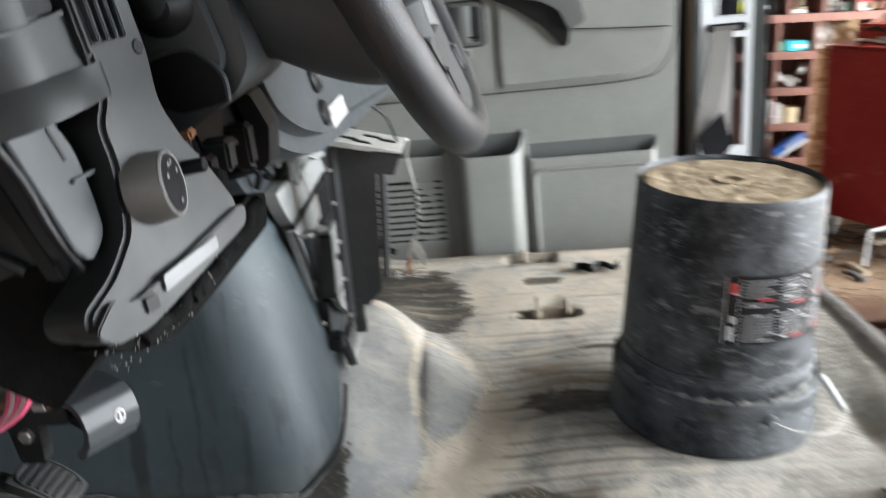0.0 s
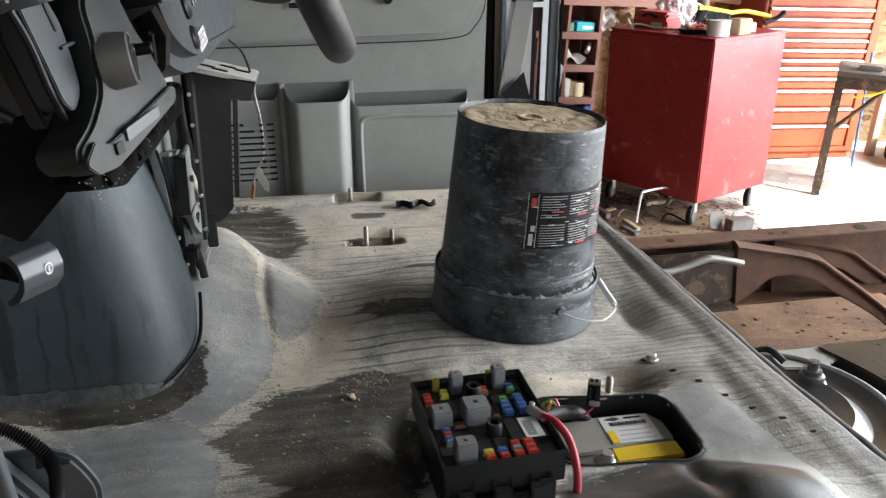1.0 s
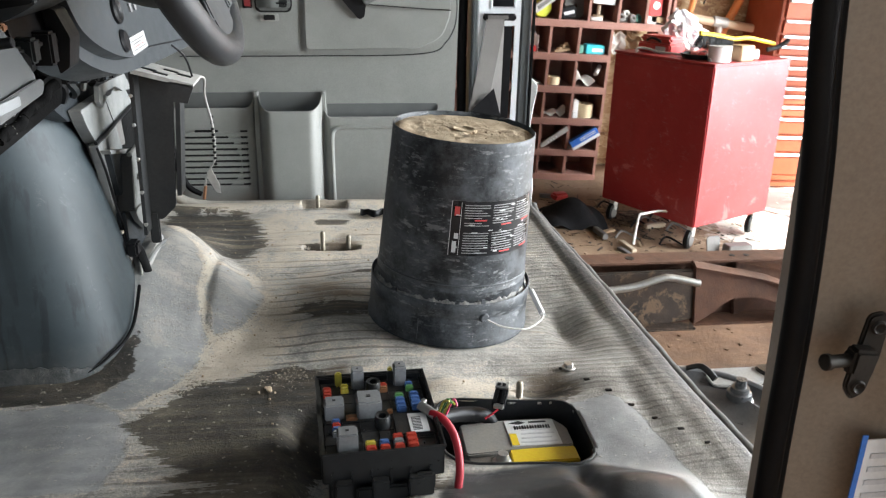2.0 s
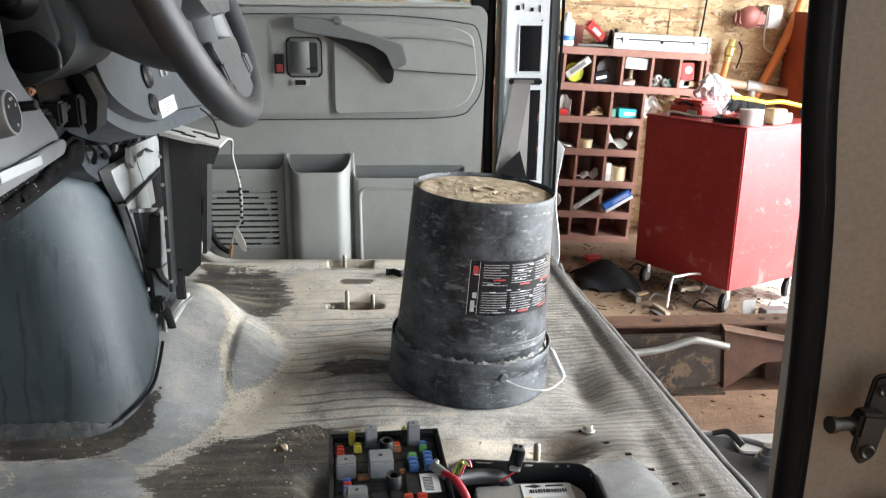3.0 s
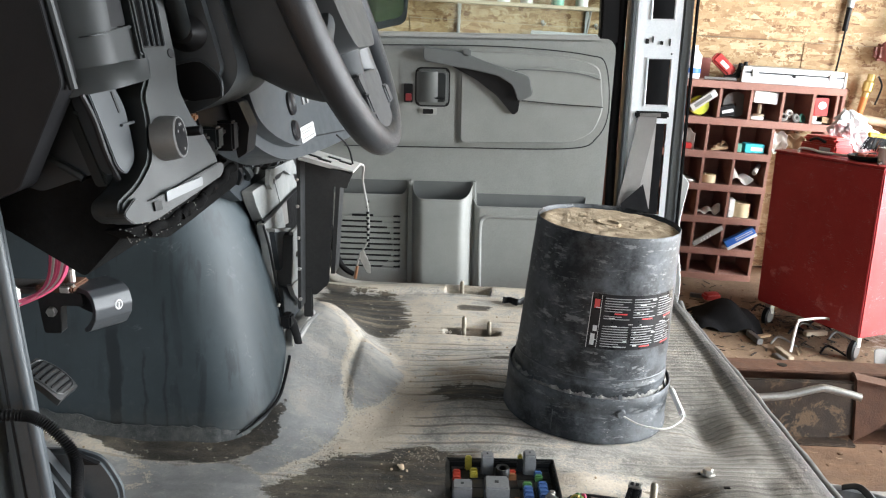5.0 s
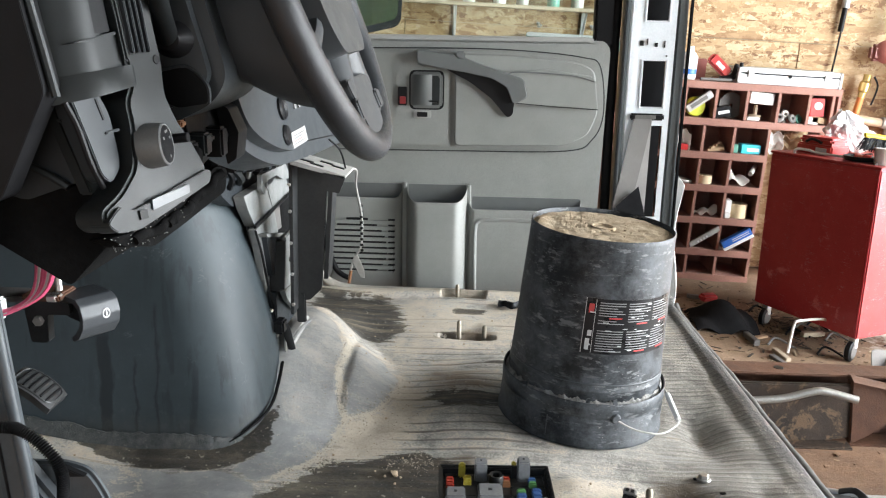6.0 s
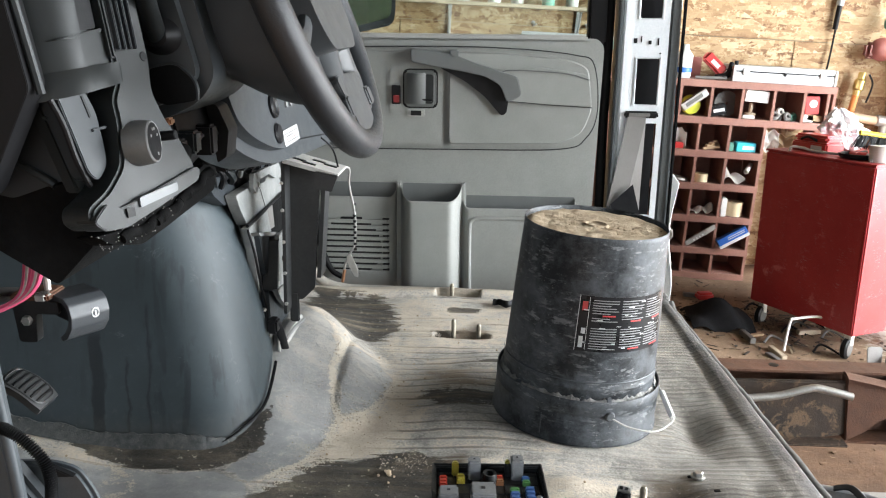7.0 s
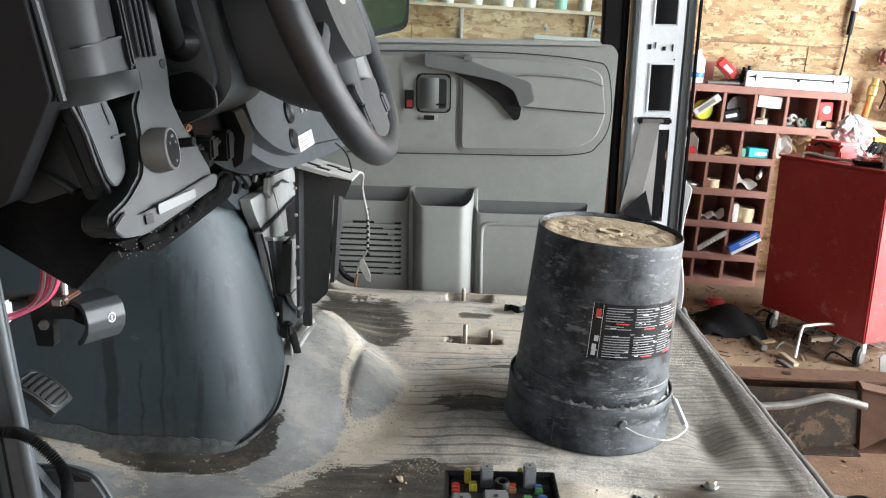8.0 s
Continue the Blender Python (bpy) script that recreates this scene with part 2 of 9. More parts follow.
M["bucket"] = pail_material()
M["torn"] = surface("dusty_torn_plastic", (0.07, 0.07, 0.068), (0.34, 0.33, 0.30), 0.8, scale=70, fine=400, bump=0.4)
M["dirt"] = surface("dry_tan_dirt", (0.30, 0.225, 0.145), (0.52, 0.42, 0.30), 0.95, scale=30, fine=260, bump=1.0, spec=0.1)
M["silver"] = surface("silver_painted_steel", (0.60, 0.63, 0.655), (0.68, 0.705, 0.725), 0.32, scale=5, bump=0.05, dust=DUST, dust_amount=0.15)
M["dark_trim"] = surface("dark_green_grey_trim", (0.05, 0.058, 0.06), (0.075, 0.083, 0.085), 0.45, bump=0.15)
M["beige_paint"] = surface("primer_beige_paint", (0.22, 0.175, 0.13), (0.28, 0.225, 0.17), 0.4, scale=3, bump=0.05, dust=(0.3, 0.26, 0.2), dust_amount=0.2)
M["light_steel"] = surface("pale_dusty_steel", (0.30, 0.30, 0.29), (0.46, 0.455, 0.435), 0.55, metal=0.1, scale=14, bump=0.25, dust=DUST, dust_amount=0.4, scratches=0.3)
M["sill_dust"] = surface("dusty_sill_rubber", (0.20, 0.185, 0.16), (0.42, 0.385, 0.325), 0.85, scale=14, fine=300, bump=0.4)
M["black_steel"] = surface("black_coated_steel", (0.016, 0.0175, 0.019), (0.034, 0.035, 0.036), 0.42, scale=9, bump=0.1, dust=DUST, dust_amount=0.15, spec=0.25)
M["striker"] = surface("oily_dark_steel", (0.012, 0.010, 0.008), (0.032, 0.027, 0.022), 0.5, metal=0.2, scale=20, bump=0.2, spec=0.2)
M["zinc"] = surface("zinc_plated_steel", (0.45, 0.44, 0.42), (0.62, 0.61, 0.58), 0.38, metal=0.85, scale=20, bump=0.1, dust=DUST, dust_amount=0.2)
M["stud"] = surface("tarnished_stud_steel", (0.15, 0.125, 0.09), (0.30, 0.26, 0.20), 0.45, metal=0.4, scale=30, bump=0.2, dust=DUST, dust_amount=0.3)
M["rust"] = surface("rusty_chassis_steel", (0.048, 0.019, 0.010), (0.130, 0.050, 0.023), 0.75, scale=10, bump=0.6, dust=(0.27, 0.150, 0.080), dust_amount=0.35)
M["paper_grey"] = surface("grubby_paper", (0.24, 0.24, 0.24), (0.33, 0.33, 0.33), 0.6, bump=0.03)
M["rust_dark"] = surface("grimy_rust_shield", (0.016, 0.011, 0.008), (0.060, 0.036, 0.022), 0.7, scale=14, bump=0.5, rust=(0.15, 0.095, 0.055), rust_amount=0.25)
M["wire_grey"] = surface("dirty_striped_wire", (0.24, 0.235, 0.22), (0.36, 0.35, 0.33), 0.5, bump=0.05)
M["handle_grey"] = surface("dark_grey_handle_plastic", (0.085, 0.09, 0.088), (0.115, 0.12, 0.117), 0.5, fine=900, bump=0.12)
M["webbing"] = surface("grey_belt_webbing", (0.155, 0.147, 0.138), (0.20, 0.190, 0.178), 0.8, fine=700, bump=0.7)
M["webbing_pale"] = surface("pale_belt_webbing", (0.27, 0.255, 0.24), (0.33, 0.315, 0.30), 0.75, fine=700, bump=0.7)
M["relay"] = surface("grey_relay_plastic", (0.14, 0.145, 0.15), (0.19, 0.195, 0.20), 0.4, bump=0.05, dust=DUST, dust_amount=0.2)
M["white_label"] = surface("white_label", (0.62, 0.62, 0.60), (0.74, 0.74, 0.72), 0.5, bump=0.03)
M["ink"] = surface("black_ink", (0.015, 0.015, 0.015), (0.02, 0.02, 0.02), 0.5, bump=0.0)
M["label_black"] = surface("black_label_film", (0.008, 0.008, 0.009), (0.018, 0.018, 0.02), 0.3, bump=0.05, spec=0.2)
M["label_red"] = surface("red_label_print", (0.42, 0.03, 0.03), (0.5, 0.05, 0.045), 0.4, bump=0.02)
M["print_grey"] = surface("pale_print", (0.45, 0.45, 0.45), (0.6, 0.6, 0.6), 0.5, bump=0.02)
M["label_print"] = surface("grey_label_print", (0.20, 0.20, 0.20), (0.33, 0.33, 0.33), 0.5, bump=0.02)
M["fuse_case"] = surface("dusty_black_fuse_case", (0.008, 0.009, 0.010), (0.020, 0.021, 0.022), 0.34, scale=30, fine=600, bump=0.15, dust=DUST, dust_amount=0.08, spec=0.42)
M["fuse_red"] = surface("red_fuse_plastic", (0.3450, 0.0375, 0.0225), (0.4050, 0.0600, 0.0375), 0.3, bump=0.02)
M["fuse_blue"] = surface("blue_fuse_plastic", (0.0490, 0.1050, 0.2520), (0.0770, 0.1400, 0.3080), 0.3, bump=0.02)
M["fuse_yellow"] = surface("yellow_fuse_plastic", (0.3850, 0.3220, 0.0420), (0.4340, 0.3710, 0.0630), 0.3, bump=0.02)
M["fuse_green"] = surface("green_fuse_plastic", (0.0780, 0.2040, 0.0660), (0.1020, 0.2400, 0.0840), 0.3, bump=0.02)
M["fuse_brown"] = surface("copper_brown_fuse", (0.2240, 0.0980, 0.0420), (0.2940, 0.1400, 0.0700), 0.35, bump=0.02)
M["cable_red"] = surface("red_cable_jacket", (0.24, 0.008, 0.018), (0.33, 0.018, 0.028), 0.40, bump=0.05, dust=DUST, dust_amount=0.05, spec=0.3)
M["wire_pink"] = surface("pink_wire_jacket", (0.62, 0.07, 0.16), (0.7, 0.12, 0.22), 0.4, bump=0.03)
M["wire_white"] = surface("white_wire_jacket", (0.44, 0.42, 0.38), (0.55, 0.53, 0.48), 0.4, bump=0.03)
M["wire_blue"] = surface("blue_wire_jacket", (0.03, 0.07, 0.20), (0.05, 0.10, 0.27), 0.4, bump=0.03)
M["battery"] = surface("grey_battery_case", (0.20, 0.195, 0.185), (0.27, 0.265, 0.25), 0.55, bump=0.15, dust=DUST, dust_amount=0.5)
M["yellow"] = surface("yellow_plastic", (0.72, 0.50, 0.02), (0.82, 0.58, 0.03), 0.4, bump=0.05)
M["red_paint"] = surface("red_painted_steel", (0.30, 0.020, 0.025), (0.38, 0.034, 0.038), 0.36, scale=4, bump=0.06, scratches=0.3, rust=(0.50, 0.13, 0.12), rust_amount=0.04, dust=(0.4, 0.3, 0.26), dust_amount=0.2, spec=0.30)
M["chest_paint"] = surface("orange_red_chest_paint", (0.20, 0.038, 0.014), (0.27, 0.060, 0.024), 0.50, scale=5, bump=0.06, dust=DUST, dust_amount=0.2, spec=0.22)
M["shelf_wood"] = surface("red_brown_painted_board", (0.20, 0.085, 0.062), (0.29, 0.135, 0.10), 0.65, scale=8, fine=160, bump=0.4, dust=(0.42, 0.33, 0.28), dust_amount=0.5, stretch=(0.4, 1, 1))
M["cardboard"] = surface("brown_cardboard", (0.33, 0.22, 0.13), (0.44, 0.31, 0.19), 0.85, bump=0.2)
M["teal"] = surface("teal_carton", (0.03, 0.42, 0.50), (0.05, 0.50, 0.58), 0.45, bump=0.03)
M["blue"] = surface("blue_carton", (0.02, 0.10, 0.40), (0.04, 0.16, 0.50), 0.45, bump=0.03)
M["red_plastic"] = surface("red_plastic", (0.42, 0.022, 0.022), (0.52, 0.045, 0.04), 0.35, bump=0.04)
M["lock_red"] = surface("dark_red_plastic", (0.15, 0.010, 0.012), (0.20, 0.016, 0.018), 0.4, bump=0.02)
M["white_plastic"] = surface("white_plastic", (0.68, 0.68, 0.66), (0.78, 0.78, 0.76), 0.4, bump=0.1)
M["aluminium"] = surface("brushed_aluminium", (0.38, 0.39, 0.40), (0.50, 0.51, 0.52), 0.4, metal=0.5, scale=8, bump=0.1, stretch=(0.1, 1, 1))
M["brass"] = surface("brass_fitting", (0.55, 0.40, 0.14), (0.65, 0.48, 0.2), 0.35, metal=0.9, bump=0.1)
M["orange_pipe"] = surface("orange_pipe", (0.62, 0.20, 0.05), (0.70, 0.27, 0.08), 0.45, bump=0.05)
M["brown_iron"] = surface("brown_iron_body", (0.20, 0.06, 0.05), (0.28, 0.09, 0.07), 0.5, bump=0.3)
M["green_metal"] = surface("green_valve_paint", (0.08, 0.24, 0.18), (0.12, 0.32, 0.25), 0.45, bump=0.1)
M["pipe_grey"] = surface("grey_steel_pipe", (0.35, 0.33, 0.30), (0.45, 0.43, 0.40), 0.5, metal=0.4, bump=0.2)
M["pipe_tan"] = surface("tan_plastic_pipe", (0.48, 0.34, 0.22), (0.56, 0.41, 0.28), 0.5, bump=0.1)
M["plywood"] = surface("weathered_board", (0.30, 0.24, 0.17), (0.44, 0.36, 0.26), 0.75, scale=5, bump=0.3, stretch=(0.3, 1, 1))
M["old_boards"] = surface("age_darkened_boards", (0.05, 0.042, 0.034), (0.10, 0.085, 0.068), 0.85, scale=3, bump=0.4, stretch=(0.3, 1, 1))
M["dark_metal"] = surface("dark_shed_steel", (0.09, 0.085, 0.08), (0.15, 0.14, 0.13), 0.6, bump=0.2)
M["cloth_black"] = surface("black_cloth", (0.010, 0.010, 0.011), (0.025, 0.025, 0.027), 0.95, fine=400, bump=0.8, spec=0.05)
M["tank"] = surface("black_tank_enamel", (0.012, 0.012, 0.012), (0.036, 0.032, 0.028), 0.32, scale=9, bump=0.25, dust=(0.20, 0.14, 0.09), dust_amount=0.30)
M["jar"] = surface("cloudy_plastic_wrap", (0.45, 0.43, 0.40), (0.58, 0.56, 0.52), 0.3, bump=0.3)
M["tape"] = surface("cream_tape_roll", (0.58, 0.46, 0.28), (0.68, 0.56, 0.36), 0.6, bump=0.05)
M["lime"] = surface("lime_tape_case", (0.55, 0.60, 0.04), (0.65, 0.70, 0.08), 0.4, bump=0.05)


def glass_material(name, tint, rough=0.02):
    m, nt, b = blank(name)
    b.inputs["Base Color"].default_value = (*tint, 1)
    b.inputs["Roughness"].default_value = rough
    b.inputs["Transmission Weight"].default_value = 1.0
    b.inputs["IOR"].default_value = 1.45
    return m


M["glass"] = glass_material("tinted_window_glass", (0.80, 0.92, 0.88))
M["bag"] = surface("crumpled_white_bag", (0.70, 0.70, 0.70), (0.82, 0.82, 0.82), 0.35, fine=60, bump=0.6)
mm, nt, b = blank("mirror_glass")
b.inputs["Base Color"].default_value, b.inputs["Metallic"].default_value, b.inputs["Roughness"].default_value = (0.50, 0.78, 0.78, 1), 1.0, 0.03
M["mirror"] = mm


def osb_material():
    """Strand board: long chips of several tans lying every way."""
    m, nt, b = blank("strand_board")
    cols = []
    for rot, sc in ((0.5, 1.0), (1.9, 1.25), (-0.7, 0.8)):
        mp = nt.nodes.new("ShaderNodeMapping")
        mp.inputs["Rotation"].default_value = (0, rot, 0)
        mp.inputs["Scale"].default_value = (8.5 * sc, 8.5 * sc, 30 * sc)
        nt.links.new(coords(nt), mp.inputs["Vector"])
        v = nt.nodes.new("ShaderNodeTexVoronoi")
        v.inputs["Scale"].default_value = 1.0
        nt.links.new(mp.outputs[0], v.inputs["Vector"])
        sep = nt.nodes.new("ShaderNodeSeparateColor")
        nt.links.new(v.outputs["Color"], sep.inputs[0])
        cols.append(sep.outputs[0])
    chip = mix(nt, ramp(nt, noise_out(nt, 11, 7, 0.75), [(0.46, (0, 0, 0)), (0.50, (1, 1, 1))]), ramp(nt, cols[0], [(0, (0, 0, 0)), (1, (1, 1, 1))]), ramp(nt, cols[1], [(0, (0, 0, 0)), (1, (1, 1, 1))]))
    chip = mix(nt, ramp(nt, noise_out(nt, 15.0, 7, 0.75), [(0.50, (0, 0, 0)), (0.54, (1, 1, 1))]), chip, ramp(nt, cols[2], [(0, (0, 0, 0)), (1, (1, 1, 1))]))
    col = ramp(nt, chip, [(0.0, (0.13, 0.060, 0.024)), (0.10, (0.22, 0.121, 0.053)), (0.40, (0.305, 0.195, 0.094)), (0.75, (0.38, 0.268, 0.144)), (1.0, (0.48, 0.37, 0.232))])
    fibre = noise_out(nt, 60, 6, 0.7, coords(nt, (0.3, 1, 2.0)))
    col = mix(nt, 0.25, col, ramp(nt, fibre, [(0.3, (0.3, 0.3, 0.3)), (0.7, (0.75, 0.75, 0.75))]), "OVERLAY")
    nt.links.new(col, b.inputs["Base Color"])
    b.inputs["Roughness"].default_value = 0.7
    bp = nt.nodes.new("ShaderNodeBump")
    bp.inputs["Strength"].default_value, bp.inputs["Distance"].default_value = 0.35, 0.003
    nt.links.new(chip, bp.inputs["Height"])
    nt.links.new(bp.outputs[0], b.inputs["Normal"])
    return m


M["osb"] = osb_material()


def cab_floor_material():
    """Grey ribbed rubber: smooth and bare here, dark with oil and painted shade there, tan dust and pale crusts over
    it; the mesh's attributes say where.
    """
    m, nt, b = blank("dusty_rubber_floor")

    def spread_of(name):
        at = nt.nodes.new("ShaderNodeAttribute")
        at.attribute_name = name
        return at.outputs["Fac"]

    def signed(v, k):
        return calc(nt, "MULTIPLY", calc(nt, "SUBTRACT", v, 0.5), k)
    streak = noise_out(nt, 17, 9, 0.72, coords(nt, (0.16, 2.8, 1)))
    blotch = noise_out(nt, 16, 12, 0.76, None, 0.5)
    cloud = noise_out(nt, 4.5, 8, 0.65)
    grain = noise_out(nt, 230, 6, 0.7)
    speck = ramp(nt, noise_out(nt, 110, 3, 0.5), [(0.67, (0, 0, 0)), (0.70, (1, 1, 1))])
    bare, wet, dust, crust, brown, groove = [spread_of(n) for n in ("bare", "wet", "dust", "crust", "brown", "groove")]
    flap, oil = spread_of("flap"), spread_of("oil")
    sep = nt.nodes.new("ShaderNodeSeparateXYZ")
    nt.links.new(coords(nt), sep.inputs[0])
    wave = calc(nt, "SINE", calc(nt, "ADD", calc(nt, "MULTIPLY", sep.outputs["Y"], 2 * math.pi / 0.031), calc(nt, "MULTIPLY", cloud, 0.2)))
    bare_m = ramp(nt, calc(nt, "ADD", bare, signed(blotch, 1.1)), [(0.44, (0, 0, 0)), (0.54, (1, 1, 1))])
    d = calc(nt, "ADD", dust, calc(nt, "ADD", signed(blotch, 1.7), calc(nt, "ADD", signed(streak, 1.1), signed(grain, 1.3))))
    dust_m = ramp(nt, d, [(0.50, (0, 0, 0)), (0.60, (1, 1, 1))])
    film_m = ramp(nt, d, [(0.18, (0, 0, 0)), (0.50, (0.75, 0.75, 0.75))])
    mottle = noise_out(nt, 3.6, 11, 0.72, coords(nt, (0.8, 1.5, 1)), 0.6)
    rub = ramp(nt, calc(nt, "ADD", calc(nt, "MULTIPLY", blotch, 0.45), calc(nt, "MULTIPLY", mottle, 0.55)), [(0.36, (0.125, 0.117, 0.103)), (0.50, (0.28, 0.263, 0.232)), (0.64, (0.44, 0.418, 0.372))])
    film = mix(nt, film_m, rub, ramp(nt, cloud, [(0.35, (0.50, 0.458, 0.398)), (0.65, (0.65, 0.602, 0.525))]))
    tan = ramp(nt, calc(nt, "ADD", calc(nt, "MULTIPLY", blotch, 0.6), calc(nt, "MULTIPLY", grain, 0.4)), [(0.36, (0.43, 0.36, 0.27)), (0.64, (0.66, 0.58, 0.47))])
    col = mix(nt, dust_m, film, tan)
    patchy = noise_out(nt, 6.5, 6, 0.65, coords(nt, (0.7, 1.4, 1)))
    line = ramp(nt, calc(nt, "ADD", wave, signed(streak, 1.9)), [(0.70, (0, 0, 0)), (0.96, (1, 1, 1))])
    gate = ramp(nt, calc(nt, "ADD", patchy, calc(nt, "ADD", calc(nt, "ADD", signed(streak, 0.9), calc(nt, "MULTIPLY", groove, 0.30)), signed(dust, -0.25))), [(0.49, (0, 0, 0)), (0.70, (0.60, 0.60, 0.60))])
    to_rear = ramp(nt, sep.outputs["X"], [(0.04, (0, 0, 0)), (0.16, (1, 1, 1))])
    thin = calc(nt, "SINE", calc(nt, "MULTIPLY", sep.outputs["Y"], 2 * math.pi / 0.0163))
    thin = ramp(nt, calc(nt, "ADD", thin, signed(streak, 3.4)), [(0.30, (0, 0, 0)), (1.0, (0.85, 0.85, 0.85))])
    rib = calc(nt, "MULTIPLY", mix(nt, to_rear, line, thin), gate)
    rib = calc(nt, "MULTIPLY", rib, calc(nt, "SUBTRACT", 1.0, bare_m, True))
    col = mix(nt, rib, col, (0.050, 0.042, 0.033))
    brown_m = ramp(nt, calc(nt, "ADD", brown, calc(nt, "ADD", signed(blotch, 0.9), signed(streak, 0.5))), [(0.30, (0, 0, 0)), (0.75, (0.85, 0.85, 0.85))])
    col = mix(nt, brown_m, col, ramp(nt, blotch, [(0.35, (0.085, 0.058, 0.036)), (0.65, (0.20, 0.148, 0.098))]))
    scuff = noise_out(nt, 60, 6, 0.7, coords(nt, (0.10, 2.2, 1)))
    scuff = calc(nt, "MULTIPLY", ramp(nt, scuff, [(0.55, (0, 0, 0)), (0.62, (0.45, 0.45, 0.45))]), calc(nt, "SUBTRACT", 1.0, dust_m, True))
    col = mix(nt, scuff, col, (0.52, 0.505, 0.47))
    worn = ramp(nt, calc(nt, "ADD", calc(nt, "ADD", sep.outputs["X"], calc(nt, "MULTIPLY", sep.outputs["Y"], 0.064)), signed(blotch, 0.09)), [(0.288, (0, 0, 0)), (0.312, (0.85, 0.85, 0.85))])
    col = mix(nt, worn, col, ramp(nt, grain, [(0.35, (0.035, 0.035, 0.035)), (0.7, (0.13, 0.13, 0.126))]))
    smooth_grey = ramp(nt, calc(nt, "ADD", cloud, signed(blotch, 0.8)), [(0.3, (0.215, 0.218, 0.218)), (0.52, (0.315, 0.316, 0.308)), (0.72, (0.44, 0.432, 0.41))])
    smooth_grey = mix(nt, ramp(nt, d, [(0.45, (0, 0, 0)), (0.80, (0.60, 0.60, 0.60))]), smooth_grey, (0.45, 0.405, 0.335))
    col = mix(nt, bare_m, col, smooth_grey)
    wet_m = ramp(nt, calc(nt, "ADD", wet, calc(nt, "ADD", signed(blotch, 1.2), signed(streak, 1.6))), [(0.46, (0, 0, 0)), (0.52, (1, 1, 1))])
    dark = ramp(nt, calc(nt, "ADD", calc(nt, "MULTIPLY", streak, 0.7), calc(nt, "MULTIPLY", blotch, 0.3)), [(0.42, (0.008, 0.007, 0.005)), (0.48, (0.024, 0.020, 0.014)), (0.535, (0.070, 0.055, 0.037)), (0.60, (0.19, 0.155, 0.11))])
    sludge = ramp(nt, calc(nt, "ADD", calc(nt, "MULTIPLY", mottle, 0.40), calc(nt, "ADD", calc(nt, "MULTIPLY", blotch, 0.30), calc(nt, "MULTIPLY", streak, 0.30))), [(0.40, (0.010, 0.009, 0.007)), (0.47, (0.030, 0.025, 0.018)), (0.53, (0.090, 0.073, 0.050)), (0.60, (0.20, 0.170, 0.125))])
    col = mix(nt, calc(nt, "MULTIPLY", wet_m, 0.92), col, mix(nt, oil, dark, sludge))
    crust_m = ramp(nt, calc(nt, "ADD", crust, calc(nt, "ADD", signed(blotch, 1.7), signed(grain, 1.6))), [(0.50, (0, 0, 0)), (0.54, (1, 1, 1))])
    col = mix(nt, calc(nt, "MULTIPLY", crust_m, 0.85), col, (0.56, 0.50, 0.40))
    col = mix(nt, calc(nt, "MULTIPLY", speck, 0.55), col, (0.52, 0.47, 0.38))
    flap_m = ramp(nt, calc(nt, "ADD", flap, signed(cloud, 0.5)), [(0.42, (0, 0, 0)), (0.60, (0.93, 0.93, 0.93))])
    col = mix(nt, flap_m, col, ramp(nt, blotch, [(0.35, (0.012, 0.013, 0.014)), (0.62, (0.030, 0.031, 0.032)), (0.74, (0.085, 0.084, 0.080))]))
    nt.links.new(col, b.inputs["Base Color"])
    rg = ramp(nt, d, [(0.05, (0.46, 0.46, 0.46)), (0.5, (0.85, 0.85, 0.85))])
    nt.links.new(mix(nt, flap_m, mix(nt, bare_m, rg, (0.50, 0.50, 0.50)), (0.34, 0.34, 0.34)), b.inputs["Roughness"])
    bp = nt.nodes.new("ShaderNodeBump")
    bp.inputs["Strength"].default_value, bp.inputs["Distance"].default_value = 0.6, 0.004
    rough_h = calc(nt, "MULTIPLY", grain, calc(nt, "SUBTRACT", 1.0, calc(nt, "MULTIPLY", bare_m, 0.75)))
    nt.links.new(calc(nt, "ADD", rough_h, calc(nt, "ADD", calc(nt, "MULTIPLY", dust_m, 0.25), calc(nt, "ADD", calc(nt, "MULTIPLY", speck, 0.6), calc(nt, "MULTIPLY", crust_m, 0.6)))), bp.inputs["Height"])
    nt.links.new(bp.outputs[0], b.inputs["Normal"])
    return m


M["cab_floor"] = cab_floor_material()


